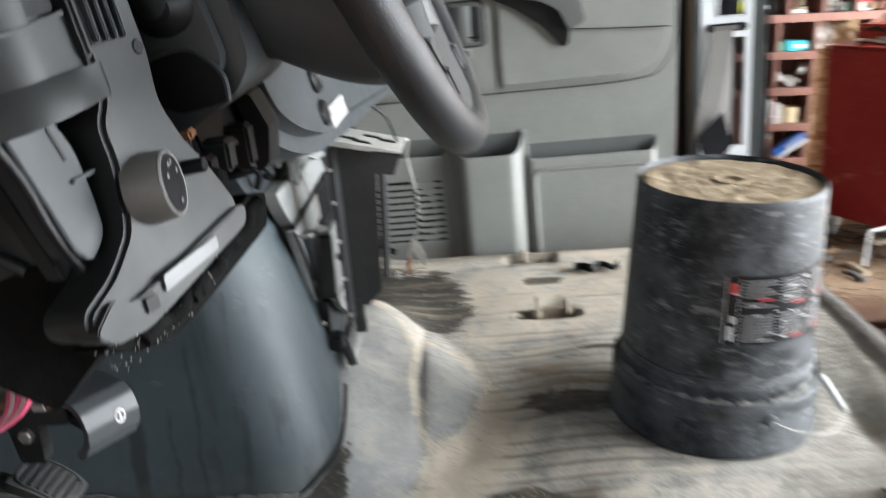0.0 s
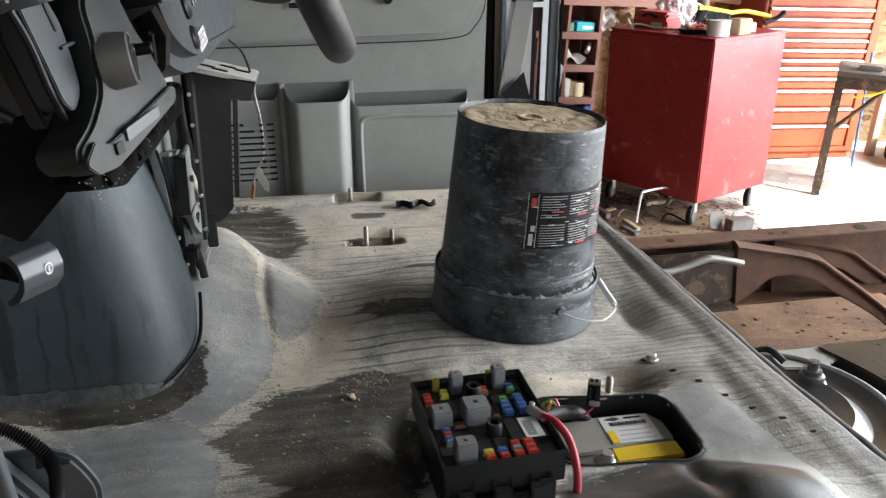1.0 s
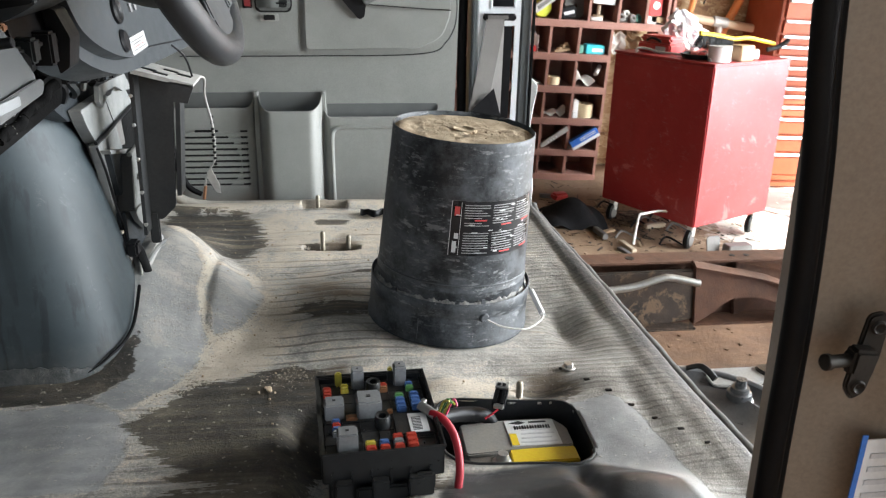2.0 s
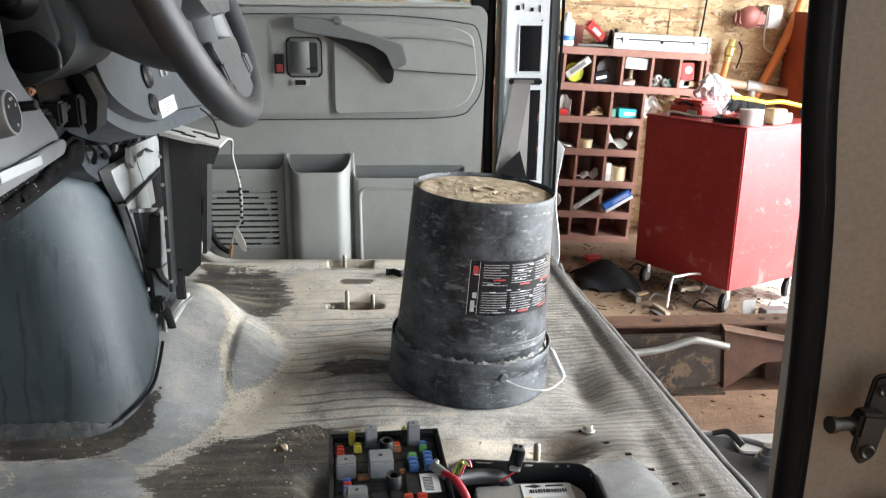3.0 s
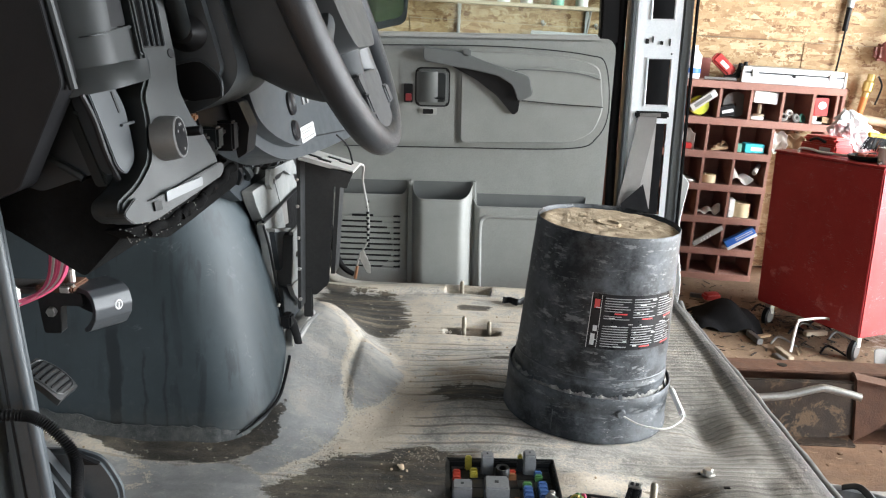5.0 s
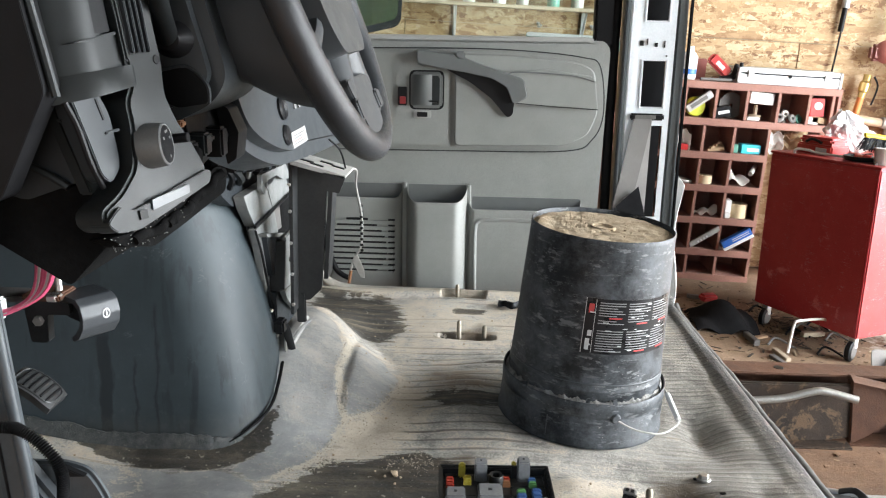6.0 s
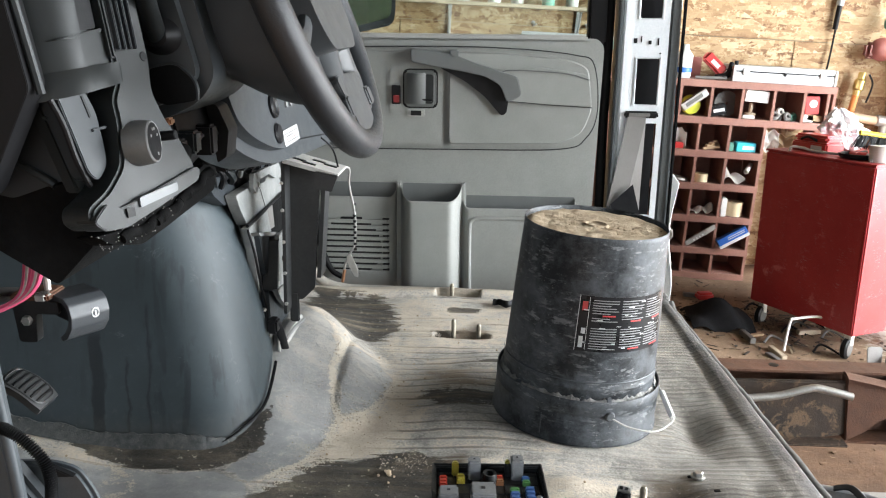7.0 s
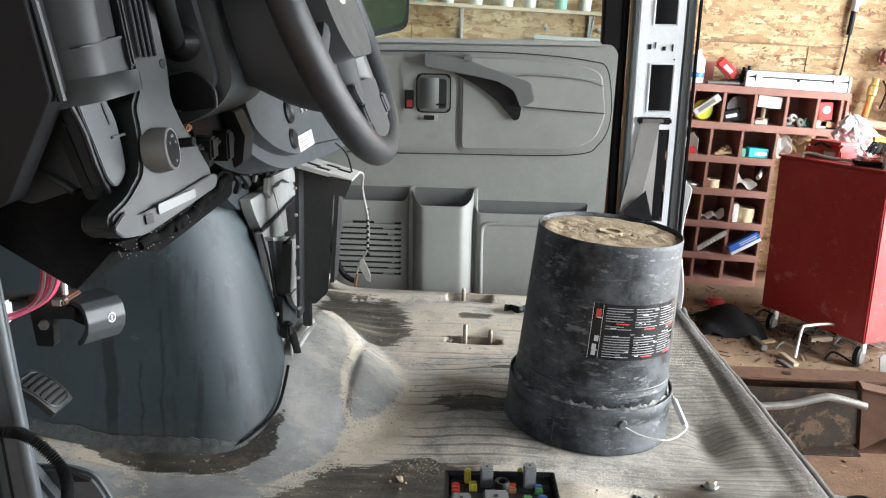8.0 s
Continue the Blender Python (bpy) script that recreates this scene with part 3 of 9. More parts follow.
def ground_material():
    m, nt, b = blank("dry_dirt_ground")
    big = noise_out(nt, 1.3, 9, 0.65)
    mid = noise_out(nt, 14, 9, 0.7)
    fine = noise_out(nt, 120, 6, 0.7)
    col = mix(nt, 0.5, ramp(nt, big, [(0.3, (0.130, 0.078, 0.044)), (0.7, (0.25, 0.165, 0.100))]), ramp(nt, mid, [(0.3, (0.13, 0.076, 0.045)), (0.7, (0.29, 0.195, 0.122))]))
    col = mix(nt, 0.4, col, ramp(nt, fine, [(0.3, (0.2, 0.2, 0.2)), (0.7, (0.8, 0.8, 0.8))]), "OVERLAY")
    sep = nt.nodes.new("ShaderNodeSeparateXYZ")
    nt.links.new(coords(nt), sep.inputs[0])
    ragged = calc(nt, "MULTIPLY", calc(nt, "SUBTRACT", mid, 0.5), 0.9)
    # shade under the chassis, painted into the dirt as a darker brown
    chassis_shade = ramp(nt, calc(nt, "ADD", calc(nt, "MULTIPLY", sep.outputs["Y"], -1.0), calc(nt, "ADD", ragged, 3.0)), [(0.95, (0, 0, 0)), (1.0, (1, 1, 1))])
    shaded_dirt = mix(nt, 0.5, ramp(nt, mid, [(0.3, (0.060, 0.030, 0.014)), (0.7, (0.150, 0.082, 0.040))]), ramp(nt, noise_out(nt, 4.0, 9, 0.7, coords(nt, (0.5, 1.6, 1))), [(0.35, (0.055, 0.028, 0.014)), (0.65, (0.19, 0.105, 0.052))]))
    col = mix(nt, chassis_shade, col, shaded_dirt)
    # sunlit patch by the doorway, painted into the dirt as a paler colour
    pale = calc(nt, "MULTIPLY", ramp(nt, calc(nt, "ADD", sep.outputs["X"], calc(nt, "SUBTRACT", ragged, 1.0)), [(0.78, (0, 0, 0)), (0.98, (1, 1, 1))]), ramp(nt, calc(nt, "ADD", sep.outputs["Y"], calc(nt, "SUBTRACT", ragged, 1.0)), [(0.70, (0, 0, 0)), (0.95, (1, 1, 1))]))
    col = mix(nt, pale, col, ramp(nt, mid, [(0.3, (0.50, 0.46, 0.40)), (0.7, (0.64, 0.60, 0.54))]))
    straw = ramp(nt, noise_out(nt, 60, 5, 0.6, coords(nt, (0.35, 1.6, 1)), 0.8), [(0.66, (0, 0, 0)), (0.70, (0.7, 0.7, 0.7))])
    col = mix(nt, straw, col, (0.34, 0.25, 0.15))
    nt.links.new(col, b.inputs["Base Color"])
    b.inputs["Roughness"].default_value = 0.95
    bp = nt.nodes.new("ShaderNodeBump")
    bp.inputs["Strength"].default_value, bp.inputs["Distance"].default_value = 0.7, 0.01
    nt.links.new(calc(nt, "ADD", calc(nt, "MULTIPLY", mid, 1.0), calc(nt, "MULTIPLY", fine, 0.4)), bp.inputs["Height"])
    nt.links.new(bp.outputs[0], b.inputs["Normal"])
    return m


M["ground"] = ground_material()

# ---- building helpers ----
ONE = Matrix.Identity(4)


def finish(bm, name, smooth=38):
    me = bpy.data.meshes.new(name)
    bmesh.ops.recalc_face_normals(bm, faces=bm.faces)
    bm.to_mesh(me)
    bm.free()
    for p in me.polygons:
        p.use_smooth = True
    me.set_sharp_from_angle(angle=radians(smooth))
    return me


def thing(name, base, label, category, frame_m=VAN, group="", kind=""):
    """An empty at the base of a thing; its parts are modelled in the axes of frame_m."""
    ob = new(name)
    ob.empty_display_size = 0.05
    ob.matrix_basis = frame_m @ Matrix.Translation(base)
    ob["base"] = tuple(base)
    return tagged(ob, label, category, group, kind)


def part(name, bm, material, parent, label="", smooth=38):
    ob = new(name, finish(bm, name, smooth))
    ob.data.materials.append(M[material])
    ob.parent = parent
    if "base" in parent:
        ob.location = -Vector(parent["base"])
    return tagged(ob, label)


def solo(name, bm, material, label, category, frame_m=VAN, group="", kind="", smooth=38):
    ob = new(name, finish(bm, name, smooth))
    ob.data.materials.append(M[material])
    ob.matrix_basis = frame_m
    return tagged(ob, label, category, group, kind)


def soften(bm, w, seg=2, geom=None, ang=25):
    edges = [e for e in bm.edges if len(e.link_faces) == 2 and e.calc_face_angle(0) > radians(ang)]
    if w > 0 and edges:
        bmesh.ops.bevel(bm, geom=edges, offset=w, segments=seg, affect="EDGES", clamp_overlap=True)
    return bm


def box(x0, x1, y0, y1, z0, z1, bevel=0.003, m=ONE, seg=2, taper=(1, 1)):
    """taper: the scale in x and y of the top face."""
    bm = bmesh.new()
    bmesh.ops.create_cube(bm, size=1.0)
    for v in bm.verts:
        up = v.co.z > 0
        sx, sy = taper if up else (1, 1)
        v.co = Vector(((x0 + x1) / 2 + v.co.x * (x1 - x0) * sx, (y0 + y1) / 2 + v.co.y * (y1 - y0) * sy, z1 if up else z0))
    bm.normal_update()
    soften(bm, bevel, seg)
    bmesh.ops.transform(bm, matrix=m, verts=bm.verts)
    return bm


def prism(outline, d0, d1, axis="y", bevel=0.003, m=ONE, seg=2):
    """An outline extruded from d0 to d1 along an axis: outline is (x, z) for y, (y, z) for x, (x, y) for z."""
    put = {"y": lambda a, b, d: (a, d, b), "x": lambda a, b, d: (d, a, b), "z": lambda a, b, d: (a, b, d)}[axis]
    bm = bmesh.new()
    lo = [bm.verts.new(put(a, b, d0)) for a, b in outline]
    hi = [bm.verts.new(put(a, b, d1)) for a, b in outline]
    n = len(outline)
    bm.faces.new(lo)
    bm.faces.new(hi[::-1])
    for i in range(n):
        bm.faces.new((lo[i], lo[(i + 1) % n], hi[(i + 1) % n], hi[i]))
    bmesh.ops.recalc_face_normals(bm, faces=bm.faces)
    bm.normal_update()
    soften(bm, bevel, seg)
    bmesh.ops.transform(bm, matrix=m, verts=bm.verts)
    return bm


def rounded(pts, r, n=5):
    """A polygon with its corners rounded."""
    out = []
    k = len(pts)
    for i in range(k):
        a, b, c = Vector(pts[i - 1]), Vector(pts[i]), Vector(pts[(i + 1) % k])
        d1, d2 = (a - b), (c - b)
        rr = min(r, d1.length * 0.48, d2.length * 0.48)
        p1, p2 = b + d1.normalized() * rr, b + d2.normalized() * rr
        for j in range(n + 1):
            t = j / n
            out.append(tuple((1 - t) ** 2 * p1 + 2 * t * (1 - t) * b + t * t * p2))
    return out


def rrect(a0, a1, b0, b1, r, n=4):
    return rounded([(a0, b0), (a1, b0), (a1, b1), (a0, b1)], r, n)


def lathe(profile, m=ONE, seg=48, a0=0.0, a1=2 * math.pi):
    """A profile of (radius, z) turned about z."""
    bm = bmesh.new()
    full = abs(a1 - a0 - 2 * math.pi) < 1e-6
    rings = []
    for k in range(seg if full else seg + 1):
        a = a0 + (a1 - a0) * k / seg
        rings.append([bm.verts.new((r * math.cos(a), r * math.sin(a), z)) for r, z in profile])
    for k in range(seg):
        p, q = rings[k], rings[(k + 1) % len(rings)]
        for i in range(len(profile) - 1):
            bm.faces.new((p[i], q[i], q[i + 1], p[i + 1]))
    bmesh.ops.remove_doubles(bm, verts=bm.verts, dist=1e-6)
    bmesh.ops.transform(bm, matrix=m, verts=bm.verts)
    return bm


def curve_points(pts, per=8, closed=False):
    """A smooth line through the points."""
    P = [Vector(p) for p in pts]
    n = len(P)
    out = []
    for i in range(n if closed else n - 1):
        p0 = P[i - 1] if (i > 0 or closed) else P[i]
        p1, p2 = P[i], P[(i + 1) % n]
        p3 = P[(i + 2) % n] if (i + 2 < n or closed) else p2
        for j in range(per):
            t = j / per
            out.append(0.5 * ((2 * p1) + (p2 - p0) * t + (2 * p0 - 5 * p1 + 4 * p2 - p3) * t * t + (3 * p1 - p0 - 3 * p2 + p3) * t ** 3))
    if not closed:
        out.append(P[-1])
    return out


def tube(pts, r, seg=10, closed=False, smooth=True, per=8, flat=1.0, bm=None, m=ONE):
    """A tube along a line; r is a number or a function of 0..1; flat squeezes the section."""
    line = curve_points(pts, per, closed) if smooth else [Vector(p) for p in pts]
    own = bm is None
    bm = bm or bmesh.new()
    n = len(line)
    rings, side = [], None
    for i, p in enumerate(line):
        d = (line[(i + 1) % n] - line[i - 1]) if closed else (line[min(i + 1, n - 1)] - line[max(i - 1, 0)])
        d.normalize()
        if side is None:
            side = d.orthogonal().normalized()
        side = (side - d * side.dot(d)).normalized()
        up = d.cross(side)
        rr = r(i / max(n - 1, 1)) if callable(r) else r
        rings.append([bm.verts.new(m @ (p + side * math.cos(2 * math.pi * k / seg) * rr + up * math.sin(2 * math.pi * k / seg) * rr * flat)) for k in range(seg)])
    for i in range(n if closed else n - 1):
        a, b = rings[i], rings[(i + 1) % n]
        for k in range(seg):
            bm.faces.new((a[k], a[(k + 1) % seg], b[(k + 1) % seg], b[k]))
    if not closed:
        bm.faces.new(rings[0][::-1])
        bm.faces.new(rings[-1])
    return bm


def loft(f, nu, nv, thick=0.0, m=ONE):
    """A sheet f(u, v) for u, v in 0..1, given a thickness along its normals."""
    bm = bmesh.new()
    g = [[bm.verts.new(f(i / nu, j / nv)) for j in range(nv + 1)] for i in range(nu + 1)]
    for i in range(nu):
        for j in range(nv):
            bm.faces.new((g[i][j], g[i + 1][j], g[i + 1][j + 1], g[i][j + 1]))
    if thick:
        bm.normal_update()
        bmesh.ops.solidify(bm, geom=bm.faces, thickness=thick)
    bmesh.ops.transform(bm, matrix=m, verts=bm.verts)
    return bm


def join(*bms):
    out = bmesh.new()
    for b in bms:
        me = bpy.data.meshes.new("tmp")
        b.to_mesh(me)
        b.free()
        out.from_mesh(me)
        bpy.data.meshes.remove(me)
    return out


def cyl(p, q, r, seg=16, bevel=0.0):
    """A rod from p to q with slightly rounded ends."""
    p, q = Vector(p), Vector(q)
    h = (q - p).length
    b = min(bevel or r * 0.15, h * 0.3)
    rot = (q - p).to_track_quat("Z", "Y").to_matrix().to_4x4()
    return lathe([(0, 0), (r - b, 0), (r, b), (r, h - b), (r - b, h), (0, h)], Matrix.Translation(p) @ rot, seg)


def plate(x0, x1, z0, z1, holes, y0, y1, bevel=0.002):
    """An upright plate with a column of openings, each (xa, xb, za, zb), built of the pieces round them."""
    bms = []
    z = z0
    for xa, xb, za, zb in sorted(holes, key=lambda h: h[2]):
        if za > z:
            bms.append(box(x0, x1, y0, y1, z, za, 0))
        bms.append(box(x0, xa, y0, y1, za, zb, 0))
        bms.append(box(xb, x1, y0, y1, za, zb, 0))
        z = zb
    if z < z1:
        bms.append(box(x0, x1, y0, y1, z, z1, 0))
    bm = join(*bms)
    bmesh.ops.remove_doubles(bm, verts=bm.verts, dist=1e-5)
    return bm

# ---- the cab floor ----


def blob(x, y, cx, cy, rx, ry):
    return math.exp(-(((x - cx) / rx) ** 2 + ((y - cy) / ry) ** 2))


def step(a, b, v):
    t = min(1.0, max(0.0, (v - a) / (b - a)))
    return t * t * (3 - 2 * t)


def in_hole(x, y, grow=0.0):
    """The rounded opening over the battery."""
    u, v = (x - 0.025) / (0.112 + grow), (y + 0.410 + 0.06 * (x - 0.025)) / (0.086 + grow)
    return abs(u) ** 5 + abs(v) ** 5 < 1


def hump(x, y):
    """The mound of sheet metal behind the engine cover: a high lobe against the cover, a crease, and a lower facet beyond it."""
    edge = -0.365 - 1.3 * (y - 0.04) ** 2
    facet = 0.046 * step(edge, edge - 0.115, x) * step(-0.24, 0.02, y) * step(0.46, 0.26, y)
    lobe = 0.048 * step(-0.455, -0.60, x) * step(-0.32, 0.05, y) * step(0.52, 0.28, y)
    crease = -0.488 + 0.05 * max(0.0, 0.20 - y)
    return facet + lobe - 0.009 * math.exp(-((x - crease) / 0.009) ** 2) * step(-0.14, 0.02, y) * step(0.36, 0.22, y)


def floor_height(x, y):
    h = hump(x, y)
    wob = noise.noise((x * 5, y * 5, 0.3)) * 0.006 + noise.noise((x * 17, y * 17, 1.3)) * 0.0018
    flat = (1 - min(1, hump(x, y) / 0.03)) * (1 - step(0.12, 0.14, x) * step(0.25, 0.23, x) * step(-0.33, -0.36, y)) * step(-0.52, -0.49, y)
    ribs = max(0.0, flat) * (0.5 - 0.5 * math.sin(2 * math.pi * y / 0.031)) ** 0.6 * 0.0014
    ribs *= 1 - 0.85 * step(0.0, 0.16, x)
    ribs *= 0.35 + 0.65 * step(-0.15, 0.25, noise.noise((x * 3.5, y * 9, 5.0)))
    ribs += 0.0006 * math.sin(2 * math.pi * y / 0.0163) * step(0.08, 0.18, x) * step(0.345, 0.30, x) * step(-0.30, -0.20, y)
    ribs *= step(0.46, 0.38, y) + 0.8 * step(-0.36, -0.42, x) * step(0.40, 0.44, y)
    h += wob * step(0.2, 0.3, math.hypot(x, y) + 0.05) + ribs
    h += 0.20 * max(0.0, -x - 0.80) * (1 + 0.5 * math.sin(3 * y))             # rise to the toe board
    h -= 0.065 * (x + 0.021) * step(0.34, 0.17, math.hypot(x + 0.021, y))             # dished under the pail
    h -= 0.020 * blob(x, y, 0.20, -0.045, 0.028, 0.075)                        # pressed dimples
    h -= 0.007 * blob(x, y, 0.25, -0.36, 0.025, 0.10) + 0.004 * blob(x, y, 0.30, 0.12, 0.020, 0.2)
    h -= 0.020 * blob(x, y, 0.10, -0.285, 0.05, 0.03)
    h += 0.004 * blob(x, y, 0.30, -0.30, 0.05, 0.4) + 0.005 * step(0.30, 0.335, x) * step(0.385, 0.35, x)
    h -= 0.030 * (1 if abs(x + 0.245) ** 4 / 0.065 ** 4 + abs(y - 0.365) ** 4 / 0.020 ** 4 < 1 else 0)   # seat slot
    h -= 0.034 * (1 if abs(x + 0.265) < 0.058 and abs(y - 0.645) < 0.015 else 0)                         # slot in the sill
    h += 0.016 * step(0.625, 0.64, y)                                          # sill lip
    h += 0.012 * blob(x, y, -0.05, -0.28, 0.05, 0.03) + 0.03 * step(-0.50, -0.58, y) * blob(x, y, 0.1, -0.6, 0.22, 0.08)
    h -= 0.055 * step(-0.22, -0.26, x + 0.12 * (y + 0.4)) * step(-0.33, -0.26, x) * step(-0.30, -0.36, y)  # well beside the fuse block
    h += 0.010 * step(-0.50, -0.60, y) * math.sin(x * 21 + 3 * y) - 0.02 * blob(x, y, 0.10, -0.56, 0.018, 0.05)
    h -= 0.09 * step(0.372, 0.388, x)                                          # rolled rear edge
    return h


def rear_edge(y):
    """The rear edge of the floor draws in towards the far door."""
    return 0.360 - 0.064 * (y + 0.30)


def inside(X, Y, poly, soft):
    """About 0.5 on the outline, 1 well inside it, 0 well outside."""
    best = np.full(X.shape, 1e9)
    inn = np.zeros(X.shape, bool)
    for (ax, ay), (bx, by) in zip(poly, poly[1:] + poly[:1]):
        ex, ey = bx - ax, by - ay
        t = np.clip(((X - ax) * ex + (Y - ay) * ey) / (ex * ex + ey * ey), 0, 1)
        best = np.minimum(best, np.hypot(X - ax - t * ex, Y - ay - t * ey))
        if abs(ey) > 1e-9:
            inn ^= ((ay > Y) != (by > Y)) & (X < ex * (Y - ay) / ey + ax)
    return np.clip(0.5 + np.where(inn, best, -best) / (2 * soft), 0, 1)


def along(X, Y, line, width):
    """1 on a line, falling to 0 at its width."""
    best = np.full(X.shape, 1e9)
    for (ax, ay), (bx, by) in zip(line, line[1:]):
        ex, ey = bx - ax, by - ay
        t = np.clip(((X - ax) * ex + (Y - ay) * ey) / (ex * ex + ey * ey), 0, 1)
        best = np.minimum(best, np.hypot(X - ax - t * ex, Y - ay - t * ey))
    return np.clip(1 - best / width, 0, 1)


COVER_BAND = [(-0.60, 0.30), (-0.52, 0.20), (-0.492, 0.10), (-0.478, -0.04), (-0.460, -0.10), (-0.474, -0.195), (-0.515, -0.270), (-0.567, -0.298), (-0.613, -0.270), (-0.59, -0.215), (-0.60, -0.15), (-0.66, 0.0), (-0.66, 0.25)]
FACET = [(-0.486, 0.17), (-0.465, 0.20), (-0.42, 0.17), (-0.385, 0.10), (-0.387, 0.02), (-0.42, -0.057), (-0.455, -0.093), (-0.463, -0.022), (-0.478, 0.05)]
FAR_STAIN = [(-0.66, 0.66), (-0.59, 0.64), (-0.47, 0.625), (-0.435, 0.56), (-0.41, 0.48), (-0.405, 0.36), (-0.44, 0.32), (-0.52, 0.28), (-0.60, 0.30), (-0.66, 0.40)]
NEAR_STAIN = [(-0.56, -0.335), (-0.505, -0.295), (-0.466, -0.228), (-0.397, -0.213), (-0.305, -0.185), (-0.25, -0.22), (-0.245, -0.40), (-0.30, -0.52), (-0.44, -0.50), (-0.50, -0.40)]
# dark band at the cover's foot: painted shade and a brown stain in one
FOOT_SHADE_STAIN = [(-1.0, -0.20), (-0.775, -0.205), (-0.66, -0.205), (-0.57, -0.12), (-0.572, -0.20), (-0.615, -0.254), (-0.676, -0.279), (-0.745, -0.272), (-0.86, -0.240), (-1.0, -0.222)]
FLAP = [(0.130, -0.345), (0.20, -0.330), (0.245, -0.40), (0.250, -0.70), (-0.10, -0.70), (-0.075, -0.52), (0.0, -0.505), (0.12, -0.49), (0.145, -0.43)]
BACK_TAN = [(-0.24, -0.27), (-0.05, -0.255), (0.03, -0.27), (0.06, -0.30), (-0.05, -0.325), (-0.20, -0.315)]
TAN_FAN = [(-0.45, -0.105), (-0.385, -0.03), (-0.365, 0.08), (-0.31, 0.0), (-0.33, -0.13), (-0.38, -0.20), (-0.46, -0.215)]
FAR_TAN = [(-0.43, 0.60), (-0.20, 0.63), (-0.03, 0.60), (-0.06, 0.36), (-0.20, 0.28), (-0.37, 0.24), (-0.40, 0.35)]
LEFT_TAN = [(-1.05, -0.20), (-0.93, -0.205), (-0.83, -0.245), (-0.80, -0.262), (-0.87, -0.268), (-1.05, -0.262)]
LEFT_GREY = [(-1.05, -0.262), (-0.88, -0.268), (-0.79, -0.266), (-0.71, -0.288), (-0.63, -0.270), (-0.58, -0.305), (-0.54, -0.36), (-0.55, -0.50), (-1.05, -0.52)]
OIL = [(-1.05, -0.15), (-0.55, -0.10), (-0.45, -0.20), (-0.20, -0.15), (-0.20, -0.70), (-1.05, -0.70)]
VEINS = [(-0.80, -0.262), (-0.776, -0.292), (-0.792, -0.322), (-0.758, -0.318), (-0.748, -0.345), (-0.775, -0.362)]
PALE_EDGE = [(-0.80, -0.262), (-0.745, -0.278), (-0.70, -0.286), (-0.65, -0.272)]
# shadow beside the mound, painted dark together with the brown stain in the ribs
RIB_SHADE_STAIN = [(-0.33, 0.045), (-0.13, 0.075), (-0.13, -0.02), (-0.20, -0.035), (-0.30, -0.03)]
BROWN_DENT = [(-0.350, 0.165), (-0.300, 0.185), (-0.200, 0.140), (-0.160, 0.060), (-0.255, 0.030), (-0.305, 0.035)]
SLOT_BROWN = [(-0.262, 0.385), (-0.215, 0.455), (-0.185, 0.400), (-0.190, 0.345), (-0.250, 0.338)]
WELL_BROWN = [(0.075, -0.225), (0.150, -0.235), (0.170, -0.305), (0.120, -0.325), (0.080, -0.300)]
NEAR_BROWN = [(-0.345, -0.205), (-0.22, -0.195), (-0.20, -0.30), (-0.30, -0.33), (-0.40, -0.27)]
GROOVES = [(-0.35, 0.24), (-0.10, 0.26), (-0.06, -0.12), (-0.24, -0.21), (-0.36, -0.16)]
REAR_GROOVES = [(0.12, 0.62), (0.36, 0.62), (0.38, -0.55), (0.16, -0.20), (0.16, 0.20)]
BLACK_FLAP = [(-0.085, -0.500), (0.02, -0.502), (0.125, -0.495), (0.165, -0.515), (0.215, -0.580), (0.255, -0.70), (-0.12, -0.70), (-0.10, -0.56)]
HUMP_TAN = [(-0.64, 0.32), (-0.50, 0.24), (-0.40, 0.18), (-0.37, 0.09), (-0.44, 0.07), (-0.50, 0.02), (-0.60, 0.03)]
CRUST_LINE = [(-0.500, 0.18), (-0.486, 0.13), (-0.484, 0.07), (-0.476, -0.04), (-0.457, -0.102), (-0.470, -0.184), (-0.490, -0.231), (-0.533, -0.287)]
CRUST_FORK = [(-0.455, -0.101), (-0.419, -0.066), (-0.383, 0.03), (-0.372, 0.09)]


